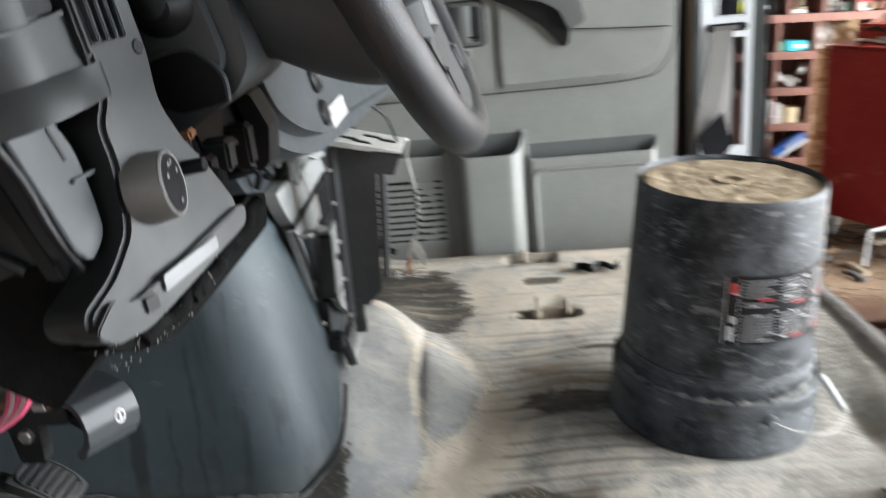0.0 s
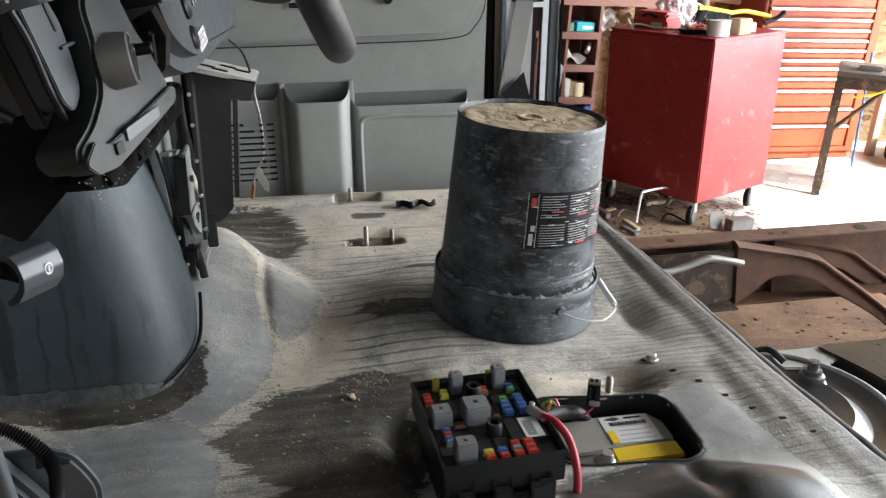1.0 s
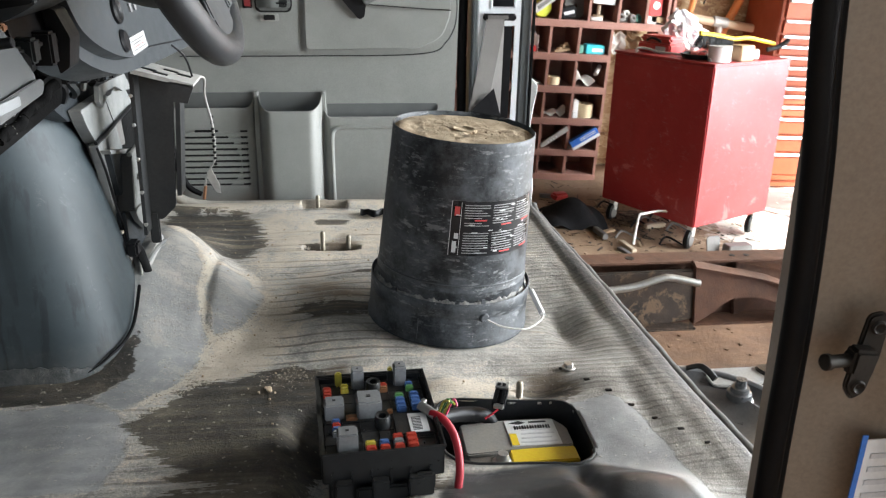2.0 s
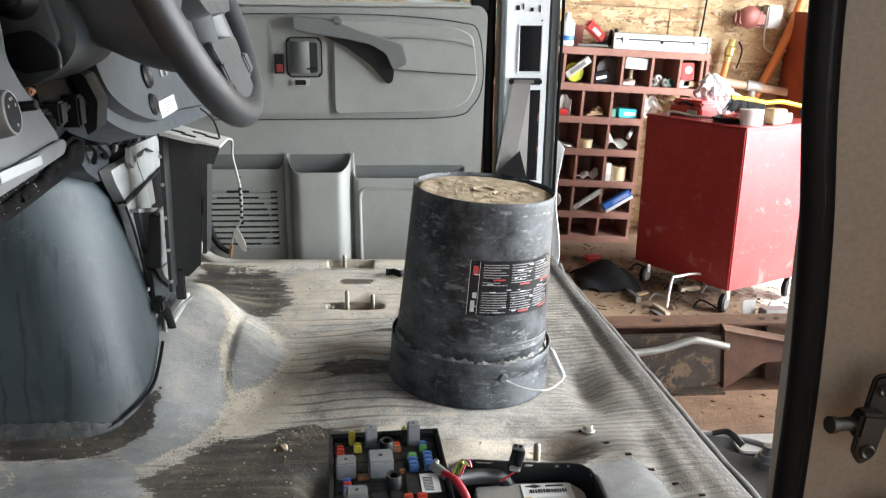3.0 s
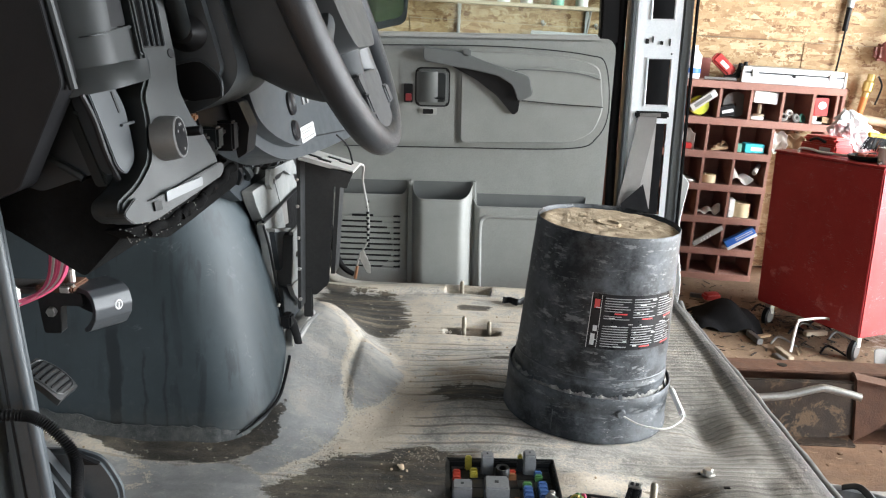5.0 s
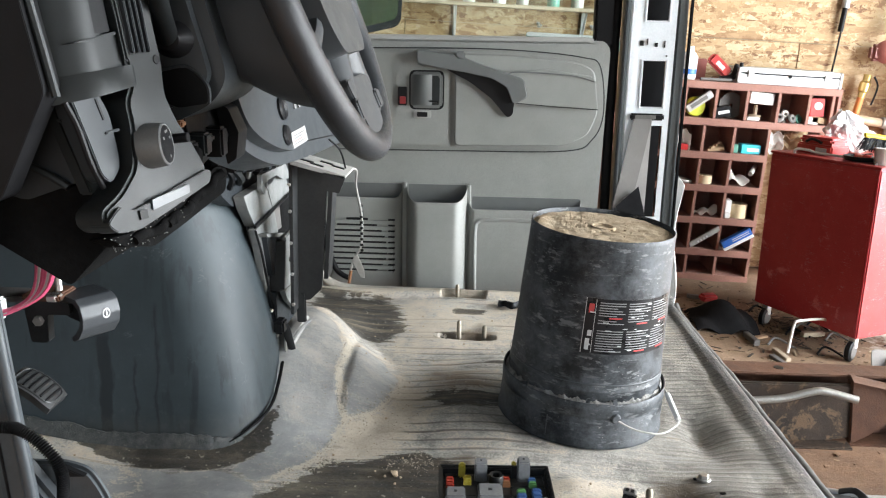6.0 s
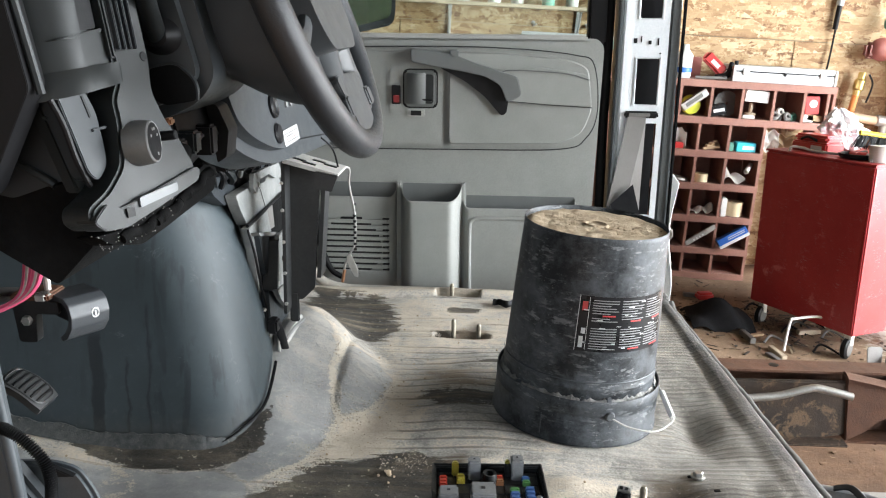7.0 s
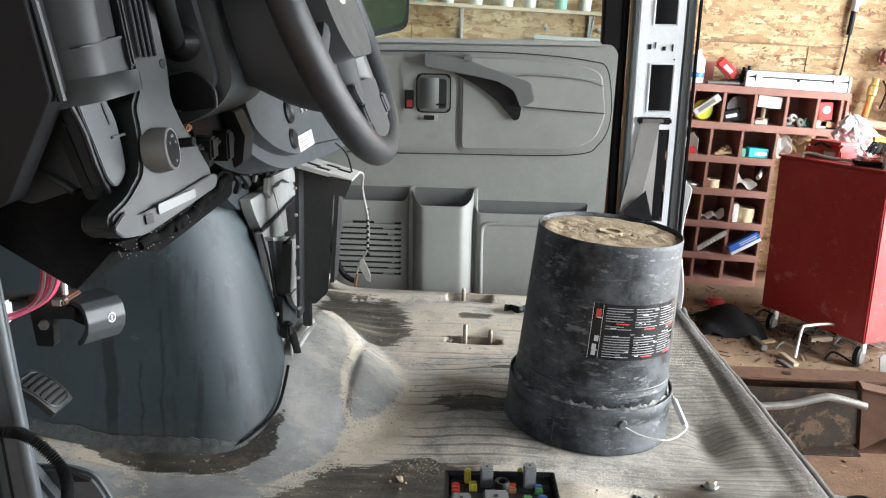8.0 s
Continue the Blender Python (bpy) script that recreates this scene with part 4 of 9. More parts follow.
def floor_spreads(X, Y):
    """dust, bare, wet and crust for all points of the floor."""
    wob = np.array([(noise.noise((x * 9, y * 13, 2.0)), noise.noise((x * 9, y * 13, 7.0)), noise.noise((x * 2.2, y * 2.2, 4.0)))
                    for x, y in zip(X, Y)])
    x, y = X + 0.012 * wob[:, 0], Y + 0.012 * wob[:, 1]
    bare = np.maximum(inside(x, y, COVER_BAND, 0.03), inside(x, y, FACET, 0.02))
    bare = np.maximum.reduce([bare, inside(x, y, FLAP, 0.02), inside(x, y, LEFT_GREY, 0.02)])
    # wet also carries the shade painted along the cover's foot and in the ribs
    wet = np.maximum.reduce([inside(x, y, FAR_STAIN, 0.05), inside(x, y, NEAR_STAIN, 0.035) * 0.97, inside(x, y, FOOT_SHADE_STAIN, 0.014), 0.72 * inside(x, y, RIB_SHADE_STAIN, 0.03)])
    for cx, cy, rx, ry in ((0.115, -0.30, 0.045, 0.030), (-0.268, 0.365, 0.055, 0.016), (-0.24, 0.54, 0.04, 0.022), (-0.30, -0.56, 0.20, 0.06), (-0.10, 0.20, 0.10, 0.012)):
        wet = np.maximum(wet, np.clip(1.0 - 0.5 * np.hypot((x - cx) / rx, (y - cy) / ry), 0, 0.9))
    dust = 0.40 + 0.26 * wob[:, 2] + 0.45 * inside(x, y, TAN_FAN, 0.03) + 0.30 * inside(x, y, FAR_TAN, 0.05) + 0.38 * inside(x, y, LEFT_TAN, 0.03) + 0.30 * inside(x, y, BACK_TAN, 0.02)
    dust += 0.30 * np.clip((y - 0.625) / 0.02, 0, 1) - 0.30 * np.clip((x - 0.30) / 0.05, 0, 1) - 0.14 * np.clip((x - 0.02) / 0.18, 0, 1)
    dust -= 0.06 * np.clip((x - 0.10) / 0.1, 0, 1)
    dust += 0.22 * np.exp(-((x + 0.585) / 0.05) ** 2 - ((y - 0.30) / 0.08) ** 2) + 0.20 * np.exp(-((x + 0.30) / 0.12) ** 2 - ((y - 0.14) / 0.08) ** 2)
    dust += 0.24 * inside(x, y, HUMP_TAN, 0.05)
    crust = np.maximum(0.80 * along(x, y, CRUST_LINE, 0.017), 0.74 * along(x, y, CRUST_FORK, 0.015))
    crust = np.maximum.reduce([crust, 0.60 * along(x, y, VEINS, 0.028), 0.62 * along(x, y, PALE_EDGE, 0.007)])
    crust = np.maximum(crust, 0.52 * along(x, y, NEAR_STAIN[:5], 0.016))
    brown = np.maximum.reduce([0.75 * inside(x, y, BROWN_DENT, 0.05), 0.95 * inside(x, y, SLOT_BROWN, 0.03), 0.95 * inside(x, y, WELL_BROWN, 0.03), 0.9 * inside(x, y, NEAR_BROWN, 0.02)])
    groove = np.maximum(inside(x, y, GROOVES, 0.05), 0.7 * inside(x, y, REAR_GROOVES, 0.06))
    return np.clip(dust, 0, 1), bare, np.clip(wet, 0, 1), crust, brown, groove, inside(x, y, BLACK_FLAP, 0.03), inside(x, y, OIL, 0.04)


def floor_dust(x, y):
    return float(floor_spreads(np.array([x]), np.array([y]))[0][0])


def build_cab_floor():
    x0, x1, y0, y1 = -1.12, 0.40, -0.70, 0.665
    nx, ny = 250, 380
    me = bpy.data.meshes.new("cab_floor")
    verts, faces = [], []
    for j in range(ny + 1):
        for i in range(nx + 1):
            x, y = x0 + (x1 - x0) * i / nx, y0 + (y1 - y0) * j / ny
            edge = rear_edge(y) + 0.004
            wide = x if x < 0.24 else 0.24 + (min(x, 0.392) - 0.24) * (edge - 0.24) / 0.152
            verts.append((wide, y, floor_height(x, y)))
    for j in range(ny):
        for i in range(nx):
            x, y = x0 + (x1 - x0) * (i + 0.5) / nx, y0 + (y1 - y0) * (j + 0.5) / ny
            if not in_hole(x, y):
                a = j * (nx + 1) + i
                faces.append((a, a + 1, a + nx + 2, a + nx + 1))
    pts = np.array(verts)
    spreads = floor_spreads(pts[:, 0], pts[:, 1])
    me.from_pydata(verts, [], faces)
    for p in me.polygons:
        p.use_smooth = True
    for nm, values in zip(("dust", "bare", "wet", "crust", "brown", "groove", "flap", "oil"), spreads):
        att = me.attributes.new(nm, "FLOAT", "POINT")
        att.data.foreach_set("value", values.astype(np.float32))
    me.materials.append(M["cab_floor"])
    ob = new("floor", me)
    ob.matrix_basis = VAN
    sol = ob.modifiers.new("sheet", "SOLIDIFY")
    sol.thickness, sol.offset = 0.004, -1
    tagged(ob, "van cab floor of grey ribbed rubber-coated steel under tan dust", "floor", kind="structure")
    return ob


cab_floor = build_cab_floor()



def scatter_grit(count, seed):
    """Crumbs of dried mud: along the crusts, over the tan fan and in a heap by the fuse block."""
    rg = random.Random(seed)
    verts, faces = [], []
    lines = [CRUST_LINE, CRUST_FORK, CRUST_LINE]
    for k in range(count):
        pick = rg.random()
        if pick < 0.45:
            line = rg.choice(lines)
            n = rg.randrange(len(line) - 1)
            t = rg.random()
            x, y = [a + (b - a) * t + rg.gauss(0, 0.009) for a, b in zip(line[n], line[n + 1])]
        elif pick < 0.65:
            x, y = rg.gauss(-0.312, 0.028), rg.gauss(-0.221, 0.016)
        elif pick < 0.85:
            x, y = rg.gauss(-0.40, 0.06), rg.gauss(-0.11, 0.06)
        else:
            x, y = rg.uniform(-0.60, 0.25), rg.uniform(-0.30, 0.55)
        if in_hole(x, y, 0.02) or math.hypot(x + 0.021, y) < 0.16:
            continue
        r = 0.0004 + 0.0012 * rg.random() ** 3
        z, turn, base = floor_height(x, y) + r * 0.4, rg.uniform(0, 6.28), len(verts)
        for q in range(5):
            a = turn + q * 1.2566
            w = r * rg.uniform(0.8, 1.4)
            verts.append((x + w * math.cos(a), y + w * math.sin(a), z - 0.4 * r))
        verts += [(x + r * rg.uniform(-0.3, 0.3), y + r * rg.uniform(-0.3, 0.3), z + r * 0.7)]
        faces += [(base + q, base + (q + 1) % 5, base + 5) for q in range(5)]
    me = bpy.data.meshes.new("mud_crumbs")
    me.from_pydata(verts, [], faces)
    me.materials.append(M["floor_grit"])
    ob = new("mud_crumbs", me)
    ob.matrix_basis = VAN
    return tagged(ob, "crumbs of tan dried mud strewn on the cab floor", "grit", kind="stuff")


scatter_grit(1500, 21)

# rubber edging along the rear of the floor
edging = tube([(rear_edge(-0.66 + 0.0325 * k), -0.66 + 0.0325 * k, floor_height(0.370, -0.66 + 0.0325 * k) - 0.019 + 0.0015 * math.sin(k * 1.7)) for k in range(41)], 0.012, 10, smooth=False)
solo("floor_edging", edging, "edge_rubber", "worn dark grey rubber edging along the rear of the cab floor", "edging", kind="structure", smooth=60)

# rim of the battery opening and the tray below it
ring = []
for k in range(48):
    a = 2 * math.pi * k / 48
    c, s = math.cos(a), math.sin(a)
    r = 1 / (abs(c) ** 5 + abs(s) ** 5) ** 0.2
    x = 0.025 + 0.112 * r * c
    y = -0.410 + 0.086 * r * s - 0.06 * (x - 0.025)
    ring.append((x, y))
bm = bmesh.new()
lv = [[bm.verts.new((0.025 + (x - 0.025) * k, -0.410 + (y + 0.410) * k, z + (floor_height(x, y) if z > -0.03 else 0))) for x, y in ring]
      for k, z in ((1.022, 0.0005), (1.012, 0.0035), (0.992, 0.003), (0.985, -0.004), (0.99, -0.06), (1.0, -0.19), (0.0, -0.192))]
for p, q in zip(lv, lv[1:]):
    for k in range(48):
        bm.faces.new((p[k], p[(k + 1) % 48], q[(k + 1) % 48], q[k]))
solo("battery_well", bm, "black_steel", "black sheet-steel battery well sunk in the cab floor", "battery well", kind="structure")

# ---- engine cover ----


def cover_point(u, v):
    """u runs along the near side, round the corner and along the rear side; v from the floor to the roof of the cover."""
    top = max(0.0, v - 0.70) / 0.30
    z = 0.40 * min(v, 0.70) / 0.70 if v < 0.70 else 0.40 + 0.045 * math.sin(top * math.pi / 2)
    back = 0.115 * (1 - math.cos(top * math.pi / 2))
    xr = -0.585 - 0.085 * (z / 0.4) ** 1.6 - back
    yn = -0.215 + 0.050 * (z / 0.4) + back * 0.9
    r = 0.105 + 0.02 * (z / 0.4)
    ytip = 0.015
    r = min(r, (ytip - yn) * 0.85)
    straight, arc, rear = 0.50, 0.25, 0.25
    base = Vector((0, 0, z + 0.010))
    if u < straight:
        t = u / straight
        x = -1.15 + (xr - r + 1.15) * t
        return Vector((x, yn - 0.02 * (1 - t), 0)) + base + Vector((0, 0, 0.20 * max(0, -x - 0.80) * (1 - v)))
    if u < straight + arc:
        a = (u - straight) / arc * math.pi / 2
        return Vector((xr - r + r * math.sin(a), yn + r - r * math.cos(a), 0)) + base
    t = (u - straight - arc) / rear
    return Vector((xr - 0.012 * t * t, yn + r + (ytip - yn - r) * t, 0)) + base


cover = thing("engine_cover", (-0.8, -0.1, 0.0), "smooth dark blue-grey moulded engine cover with a ragged foot", "engine cover")
part("shell", loft(cover_point, 64, 40, 0.006), "doghouse", cover, smooth=60)


def skirt_point(u, v):
    w = 0.66 * u
    p = cover_point(w, 0)
    q = cover_point(min(1, w + 0.01), 0) - cover_point(max(0, w - 0.01), 0)
    out = Vector((q.y, -q.x, 0)).normalized()
    ragged = 0.019 + 0.007 * noise.noise((u * 9, 0.5, 0)) + 0.005 * noise.noise((u * 40, 1.5, 0)) + 0.0015 * noise.noise((u * 120, 2.5, 0))
    ragged *= step(1.0, 0.82, u)
    return p + out * (0.0015 + 0.0045 * v + 0.0008 * noise.noise((u * 30, v * 3, 4))) + Vector((0, 0, ragged * (1 - v) - 0.010 * v))


part("skirt", loft(skirt_point, 420, 6, 0.002), "crust", cover, "gritty ragged rubber lip along the foot", smooth=60)
# black tube painted in for the shade of the crevice at the cover's foot
foot_line = []
for k in range(25):
    w = 0.57 + 0.33 * k / 24
    q = cover_point(min(1, w + 0.01), 0) - cover_point(w - 0.01, 0)
    foot_line.append(cover_point(w, 0) + Vector((q.y, -q.x, 0)).normalized() * 0.004 + Vector((0, 0, hump(*cover_point(w, 0).xy) - 0.010 * (1 - min(1, k / 5)) + 0.001)))
part("seal", tube(foot_line, lambda t: 0.0010 + 0.0020 * min(1.0, 4 * t), 10), "rubber", cover, "black tube standing in for the shadow gap round the foot")
for z in (0.12, 0.17, 0.22, 0.28):
    e = cover_point(0.985, z / 0.40 * 0.7)
    part("rivet", cyl(e, e + Vector((0.005, -0.002, 0)), 0.004, 10), "zinc", cover)

# ---- engine bay bulkhead behind the cover ----
bulk = thing("bulkhead", (-0.64, 0.15, 0.0), "dusty grey pressed-steel bulkhead frame with flanges beside the engine cover", "bulkhead")
part("plate", prism(rounded([(0.03, 0.0), (0.30, 0.03), (0.27, 0.10), (0.20, 0.30), (0.21, 0.44), (-0.15, 0.46), (-0.05, 0.40), (0.02, 0.2)], 0.02), -0.70, -0.672, "x", 0.004), "black", bulk)


def edge_flange(u, v):
    z = 0.42 * u
    return Vector((-0.603 - 0.075 * (z / 0.4) ** 1.6 - 0.004 * v, 0.014 + 0.030 * v + 0.006 * math.sin(u * 9), z + 0.004))


part("flange", loft(edge_flange, 24, 4, 0.004), "bulk_steel", bulk, smooth=60)
for z in (0.06, 0.13, 0.20, 0.27, 0.34):
    e = edge_flange(z / 0.42, 0.6)
    part("rivet", cyl(e, e + Vector((0.004, -0.003, 0)), 0.0035, 8), "zinc", bulk)
part("slate_box", prism(rounded([(-0.17, 0.468), (-0.016, 0.442), (-0.012, 0.407), (-0.074, 0.400), (-0.13, 0.43)], 0.006), -0.72, -0.652, "x", 0.004), "dash_light", bulk, "slate plastic box")
part("box_bolt", cyl((-0.66, -0.085, 0.462), (-0.66, -0.085, 0.478), 0.010, 6), "zinc", bulk)
part("upper_plate", prism(rounded([(-0.08, 0.420), (0.026, 0.418), (0.20, 0.416), (0.255, 0.366), (0.11, 0.357), (-0.019, 0.351), (-0.060, 0.392)], 0.006), -0.650, -0.630, "x", 0.004), "bulk_steel", bulk)
part("plate_crease", prism(rounded([(0.060, 0.418), (0.076, 0.418), (0.120, 0.358), (0.104, 0.358)], 0.002), -0.632, -0.6285, "x", 0.0015), "bulk_steel", bulk)
part("plate_fold", tube([(-0.626, -0.036, 0.355), (-0.625, 0.091, 0.3595), (-0.625, 0.231, 0.364)], 0.0032, 8), "black", bulk)
part("strap", prism(rounded([(-0.005, 0.446), (0.175, 0.436), (0.215, 0.400), (0.150, 0.408), (0.10, 0.426), (0.035, 0.428), (0.010, 0.405), (-0.012, 0.420)], 0.004), -0.626, -0.618, "x", 0.002), "bulk_steel", bulk, "bent steel strap bracket")
part("strap_hole", prism(rounded([(0.055, 0.426), (0.120, 0.420), (0.090, 0.412), (0.060, 0.414)], 0.003), -0.630, -0.6255, "x", 0), "black", bulk)
part("strap_bolt", cyl((-0.632, 0.022, 0.420), (-0.616, 0.022, 0.420), 0.006, 6), "zinc", bulk)
part("lower_plate", prism(rounded([(-0.043, 0.352), (0.088, 0.357), (0.112, 0.308), (0.028, 0.325), (0.037, 0.285), (0.057, 0.221), (0.064, 0.125), (0.036, 0.118), (-0.004, 0.251), (-0.021, 0.311)], 0.003), -0.636, -0.622, "x", 0.003), "bulk_steel", bulk)
part("plate_shadow_gap", tube([(-0.622, -0.047, 0.350), (-0.618, -0.028, 0.305), (-0.616, -0.010, 0.251), (-0.612, 0.012, 0.190), (-0.610, 0.030, 0.125)], 0.0024, 8), "black", bulk)
# black and dark grey blocks painted in for the opening's shade
part("opening", prism(rounded([(0.135, 0.350), (0.278, 0.354), (0.290, 0.277), (0.219, 0.274), (0.160, 0.297)], 0.006), -0.66, -0.636, "x", 0.002), "foam", bulk, "black block standing in for the shaded opening in the bulkhead")
part("opening_cheek", prism(rounded([(0.105, 0.355), (0.170, 0.352), (0.182, 0.300), (0.150, 0.303), (0.118, 0.310)], 0.004), -0.655, -0.633, "x", 0.006), "dark_metal", bulk)
part("pocket", prism(rounded([(-0.012, 0.330), (0.124, 0.298), (0.102, 0.247), (0.022, 0.244)], 0.004), -0.640, -0.612, "x", 0.004), "dash_light", bulk, "slate pressed pocket")
part("pocket_rim", prism(rounded([(-0.032, 0.342), (0.114, 0.307), (0.112, 0.299), (-0.026, 0.334)], 0.002), -0.630, -0.606, "x", 0.0025), "bulk_steel", bulk)
# shade below the pocket, put in as a black block
part("pocket_gap", prism(rounded([(0.045, 0.244), (0.132, 0.245), (0.139, 0.189), (0.063, 0.199)], 0.002), -0.640, -0.620, "x", 0.001), "foam", bulk)
part("flange_strip", prism(rounded([(0.058, 0.314), (0.127, 0.312), (0.120, 0.202), (0.033, 0.211)], 0.003), -0.602, -0.594, "x", 0.002), "bulk_steel", bulk)
part("strip_web", prism(rounded([(0.052, 0.305), (0.060, 0.308), (0.037, 0.212), (0.028, 0.212)], 0.001), -0.640, -0.5935, "x", 0.001), "black_steel", bulk)
part("foot_plate", prism(rounded([(0.017, 0.217), (0.104, 0.208), (0.183, 0.150), (0.114, 0.144), (0.044, 0.189)], 0.004), -0.600, -0.590, "x", 0.003), "bulk_steel", bulk)
part("toe_plate", prism(rounded([(0.012, 0.216), (0.055, 0.200), (0.140, 0.130), (0.075, 0.112), (0.021, 0.143)], 0.004), -0.640, -0.606, "x", 0.003), "dash_light", bulk, "slate plate behind the foot")
for y, z, w in ((0.072, 0.192, 0.018), (0.086, 0.180, 0.014), (0.096, 0.186, 0.012)):
    part("punched_hole", prism(rrect(y, y + w, z - 0.005, z + 0.004, 0.003), -0.592, -0.5885, "x", 0), "black", bulk)
part("bolt", cyl((-0.595, 0.082, 0.262), (-0.587, 0.082, 0.262), 0.006, 6), "dark_metal", bulk)
# added block whose dark colour paints the shade of the gap
part("dark_gap", box(-0.668, -0.622, 0.020, 0.24, 0.02, 0.255, 0.004), "dash_light", bulk, "slate block standing in for the dark gap in the bulkhead")
part("sill_strip", prism(rounded([(0.026, 0.117), (0.176, 0.113), (0.200, 0.088), (0.060, 0.060), (0.030, 0.074)], 0.006), -0.596, -0.582, "x", 0.004), "light_steel", bulk, "pale dusty strip along the foot")
part("sill_bead", tube([(-0.581, 0.030, 0.112), (-0.581, 0.10, 0.109), (-0.581, 0.19, 0.094)], 0.004, 8), "bulk_steel", bulk)
part("lower_angle", prism(rounded([(0.03, 0.0), (0.10, 0.045), (0.09, 0.075), (0.025, 0.035)], 0.006), -0.62, -0.600, "x", 0.003), "bulk_steel", bulk)
for k in range(7):
    part("stay", tube([(-0.66 + 0.004 * (k % 3), -0.16 + 0.045 * k, 0.50), (-0.635, -0.13 + 0.05 * k, 0.468 - 0.012 * (k % 2)), (-0.645, -0.11 + 0.055 * k, 0.44)], 0.005 + 0.002 * (k % 2), 6), ("black", "dash", "bulk_steel")[k % 3], bulk)
for k in range(6):
    part("harness_plug", box(-0.655, -0.620, -0.15 + 0.050 * k, -0.12 + 0.050 * k, 0.474 - 0.008 * k, 0.502 - 0.008 * k, 0.003), ("black", "dash_light", "black")[k % 3], bulk)
solo("bulkhead_lining", box(-1.3, -0.70, 0.02, 0.72, 0.0, 0.75, 0.02), "black", "black insulated firewall lining behind the bulkhead", "firewall", kind="structure")

latch = thing("cover_latch", (-0.60, 0.03, 0.05), "black over-centre latch on the engine cover's edge", "latch")
part("lever", tube([(-0.592, -0.015, 0.160), (-0.588, 0.004, 0.148), (-0.584, 0.022, 0.112), (-0.582, 0.040, 0.078), (-0.582, 0.054, 0.056)], lambda t: 0.010 - 0.004 * t, 10, flat=0.6), "black", latch)
part("hinge_block", box(-0.604, -0.584, -0.022, 0.010, 0.142, 0.168, 0.004), "black", latch)
part("bail", tube([(-0.592, 0.016, 0.12), (-0.590, 0.018, 0.07), (-0.590, 0.032, 0.045), (-0.592, 0.040, 0.07), (-0.594, 0.034, 0.10)], 0.0025, 8), "zinc", latch, "bright wire bail")
part("catch", box(-0.602, -0.582, 0.03, 0.055, 0.018, 0.05, 0.004), "black", latch)

# ---- the upright bracket ----
br = thing("dash_bracket", (-0.55, 0.05, 0.19), "black steel upright dash bracket with a dusty slotted top plate", "bracket")
part("post", prism(rounded([(-0.572, 0.20), (-0.545, 0.195), (-0.520, 0.22), (-0.506, 0.42), (-0.503, 0.455), (-0.566, 0.47)], 0.006), 0.03, 0.036, "y", 0.002), "black_steel", br)
part("web", prism(rounded([(-0.572, 0.18), (-0.566, 0.18), (-0.560, 0.47), (-0.567, 0.47)], 0.001), -0.01, 0.036, "y", 0.001), "black_steel", br)
part("rear_flange", prism(rounded([(-0.516, 0.24), (-0.508, 0.24), (-0.494, 0.43), (-0.502, 0.43)], 0.001), 0.03, 0.075, "y", 0.001), "black_steel", br)
part("top_plate", prism(rounded([(-0.560, 0.470), (-0.462, 0.446), (-0.460, 0.452), (-0.558, 0.478)], 0.001), -0.03, 0.06, "y", 0.001), "light_steel", br, "dusty slotted steel plate")
part("lip", prism(rounded([(-0.506, 0.425), (-0.472, 0.420), (-0.460, 0.450), (-0.500, 0.458)], 0.003), -0.03, -0.026, "y", 0.001), "black_steel", br)
for x, y in ((-0.535, 0.0), (-0.505, 0.03), (-0.515, -0.01), (-0.482, 0.02)):
    z = 0.4785 - (x + 0.558) * 0.265
    part("slot", box(-0.012, 0.012, -0.0045, 0.0045, -0.002, 0.0012, 0.0005, pose(x, y, z, 0, 14.8, 0)), "black", br)
for z in (0.20, 0.26, 0.32, 0.38, 0.43):
    part("bolt", cyl((-0.567, -0.006, z), (-0.567, -0.012, z), 0.0034, 8), "zinc", br)
part("leg", box(-0.570, -0.552, 0.028, 0.036, 0.15, 0.21, 0.002), "black_steel", br)

# ---- instrument panel ----
A = Vector((-0.545, -0.67, 0.62))
U, V_ = Vector((0.330, 0.944, 0)).normalized(), Vector((-0.132, 0.046, 0.990)).normalized()
NRM = U.cross(V_).normalized()
if NRM.x < 0:
    NRM = -NRM
FACE = Matrix((U, V_, NRM)).transposed().to_4x4()
FACE.translation = A          # local x along the panel, y up it, z out of it towards the driver


def on_face(outline, d0, d1, bevel=0.003):
    return prism(outline, d0, d1, "z", bevel, FACE)


dash = thing("dashboard", (-0.75, 0.0, 0.5), "charcoal plastic van dashboard with its lower trim removed", "dashboard")
part("core", prism(rounded([(-1.10, 0.60), (-0.66, 0.56), (-0.64, 0.62), (-0.66, 0.86), (-0.80, 0.92), (-1.10, 0.92)], 0.02), -0.70, 0.70, "y", 0.006), "black", dash)
part("end_cap", prism(rounded([(-0.80, 0.92), (-0.63, 0.88), (-0.603, 0.73), (-0.590, 0.655), (-0.640, 0.560), (-0.78, 0.50)], 0.006), -0.765, -0.735, "y", 0.004), "black", dash)
part("end_bead", tube([(-0.625, -0.755, 0.85), (-0.600, -0.755, 0.73), (-0.585, -0.755, 0.650)], 0.004, 8), "dash", dash)


def fall_away(u):
    """How far the end of the panel curves back towards the door."""
    return 0.044 * max(0.0, (-0.042 - u) / 0.050) ** 2.2


def pocket_panel(a, b):
    """Convex end panel beside the vent."""
    u = -0.092 + 0.050 * a
    return Vector((u, 0.044 + 0.141 * b, 0.001 - fall_away(u)))


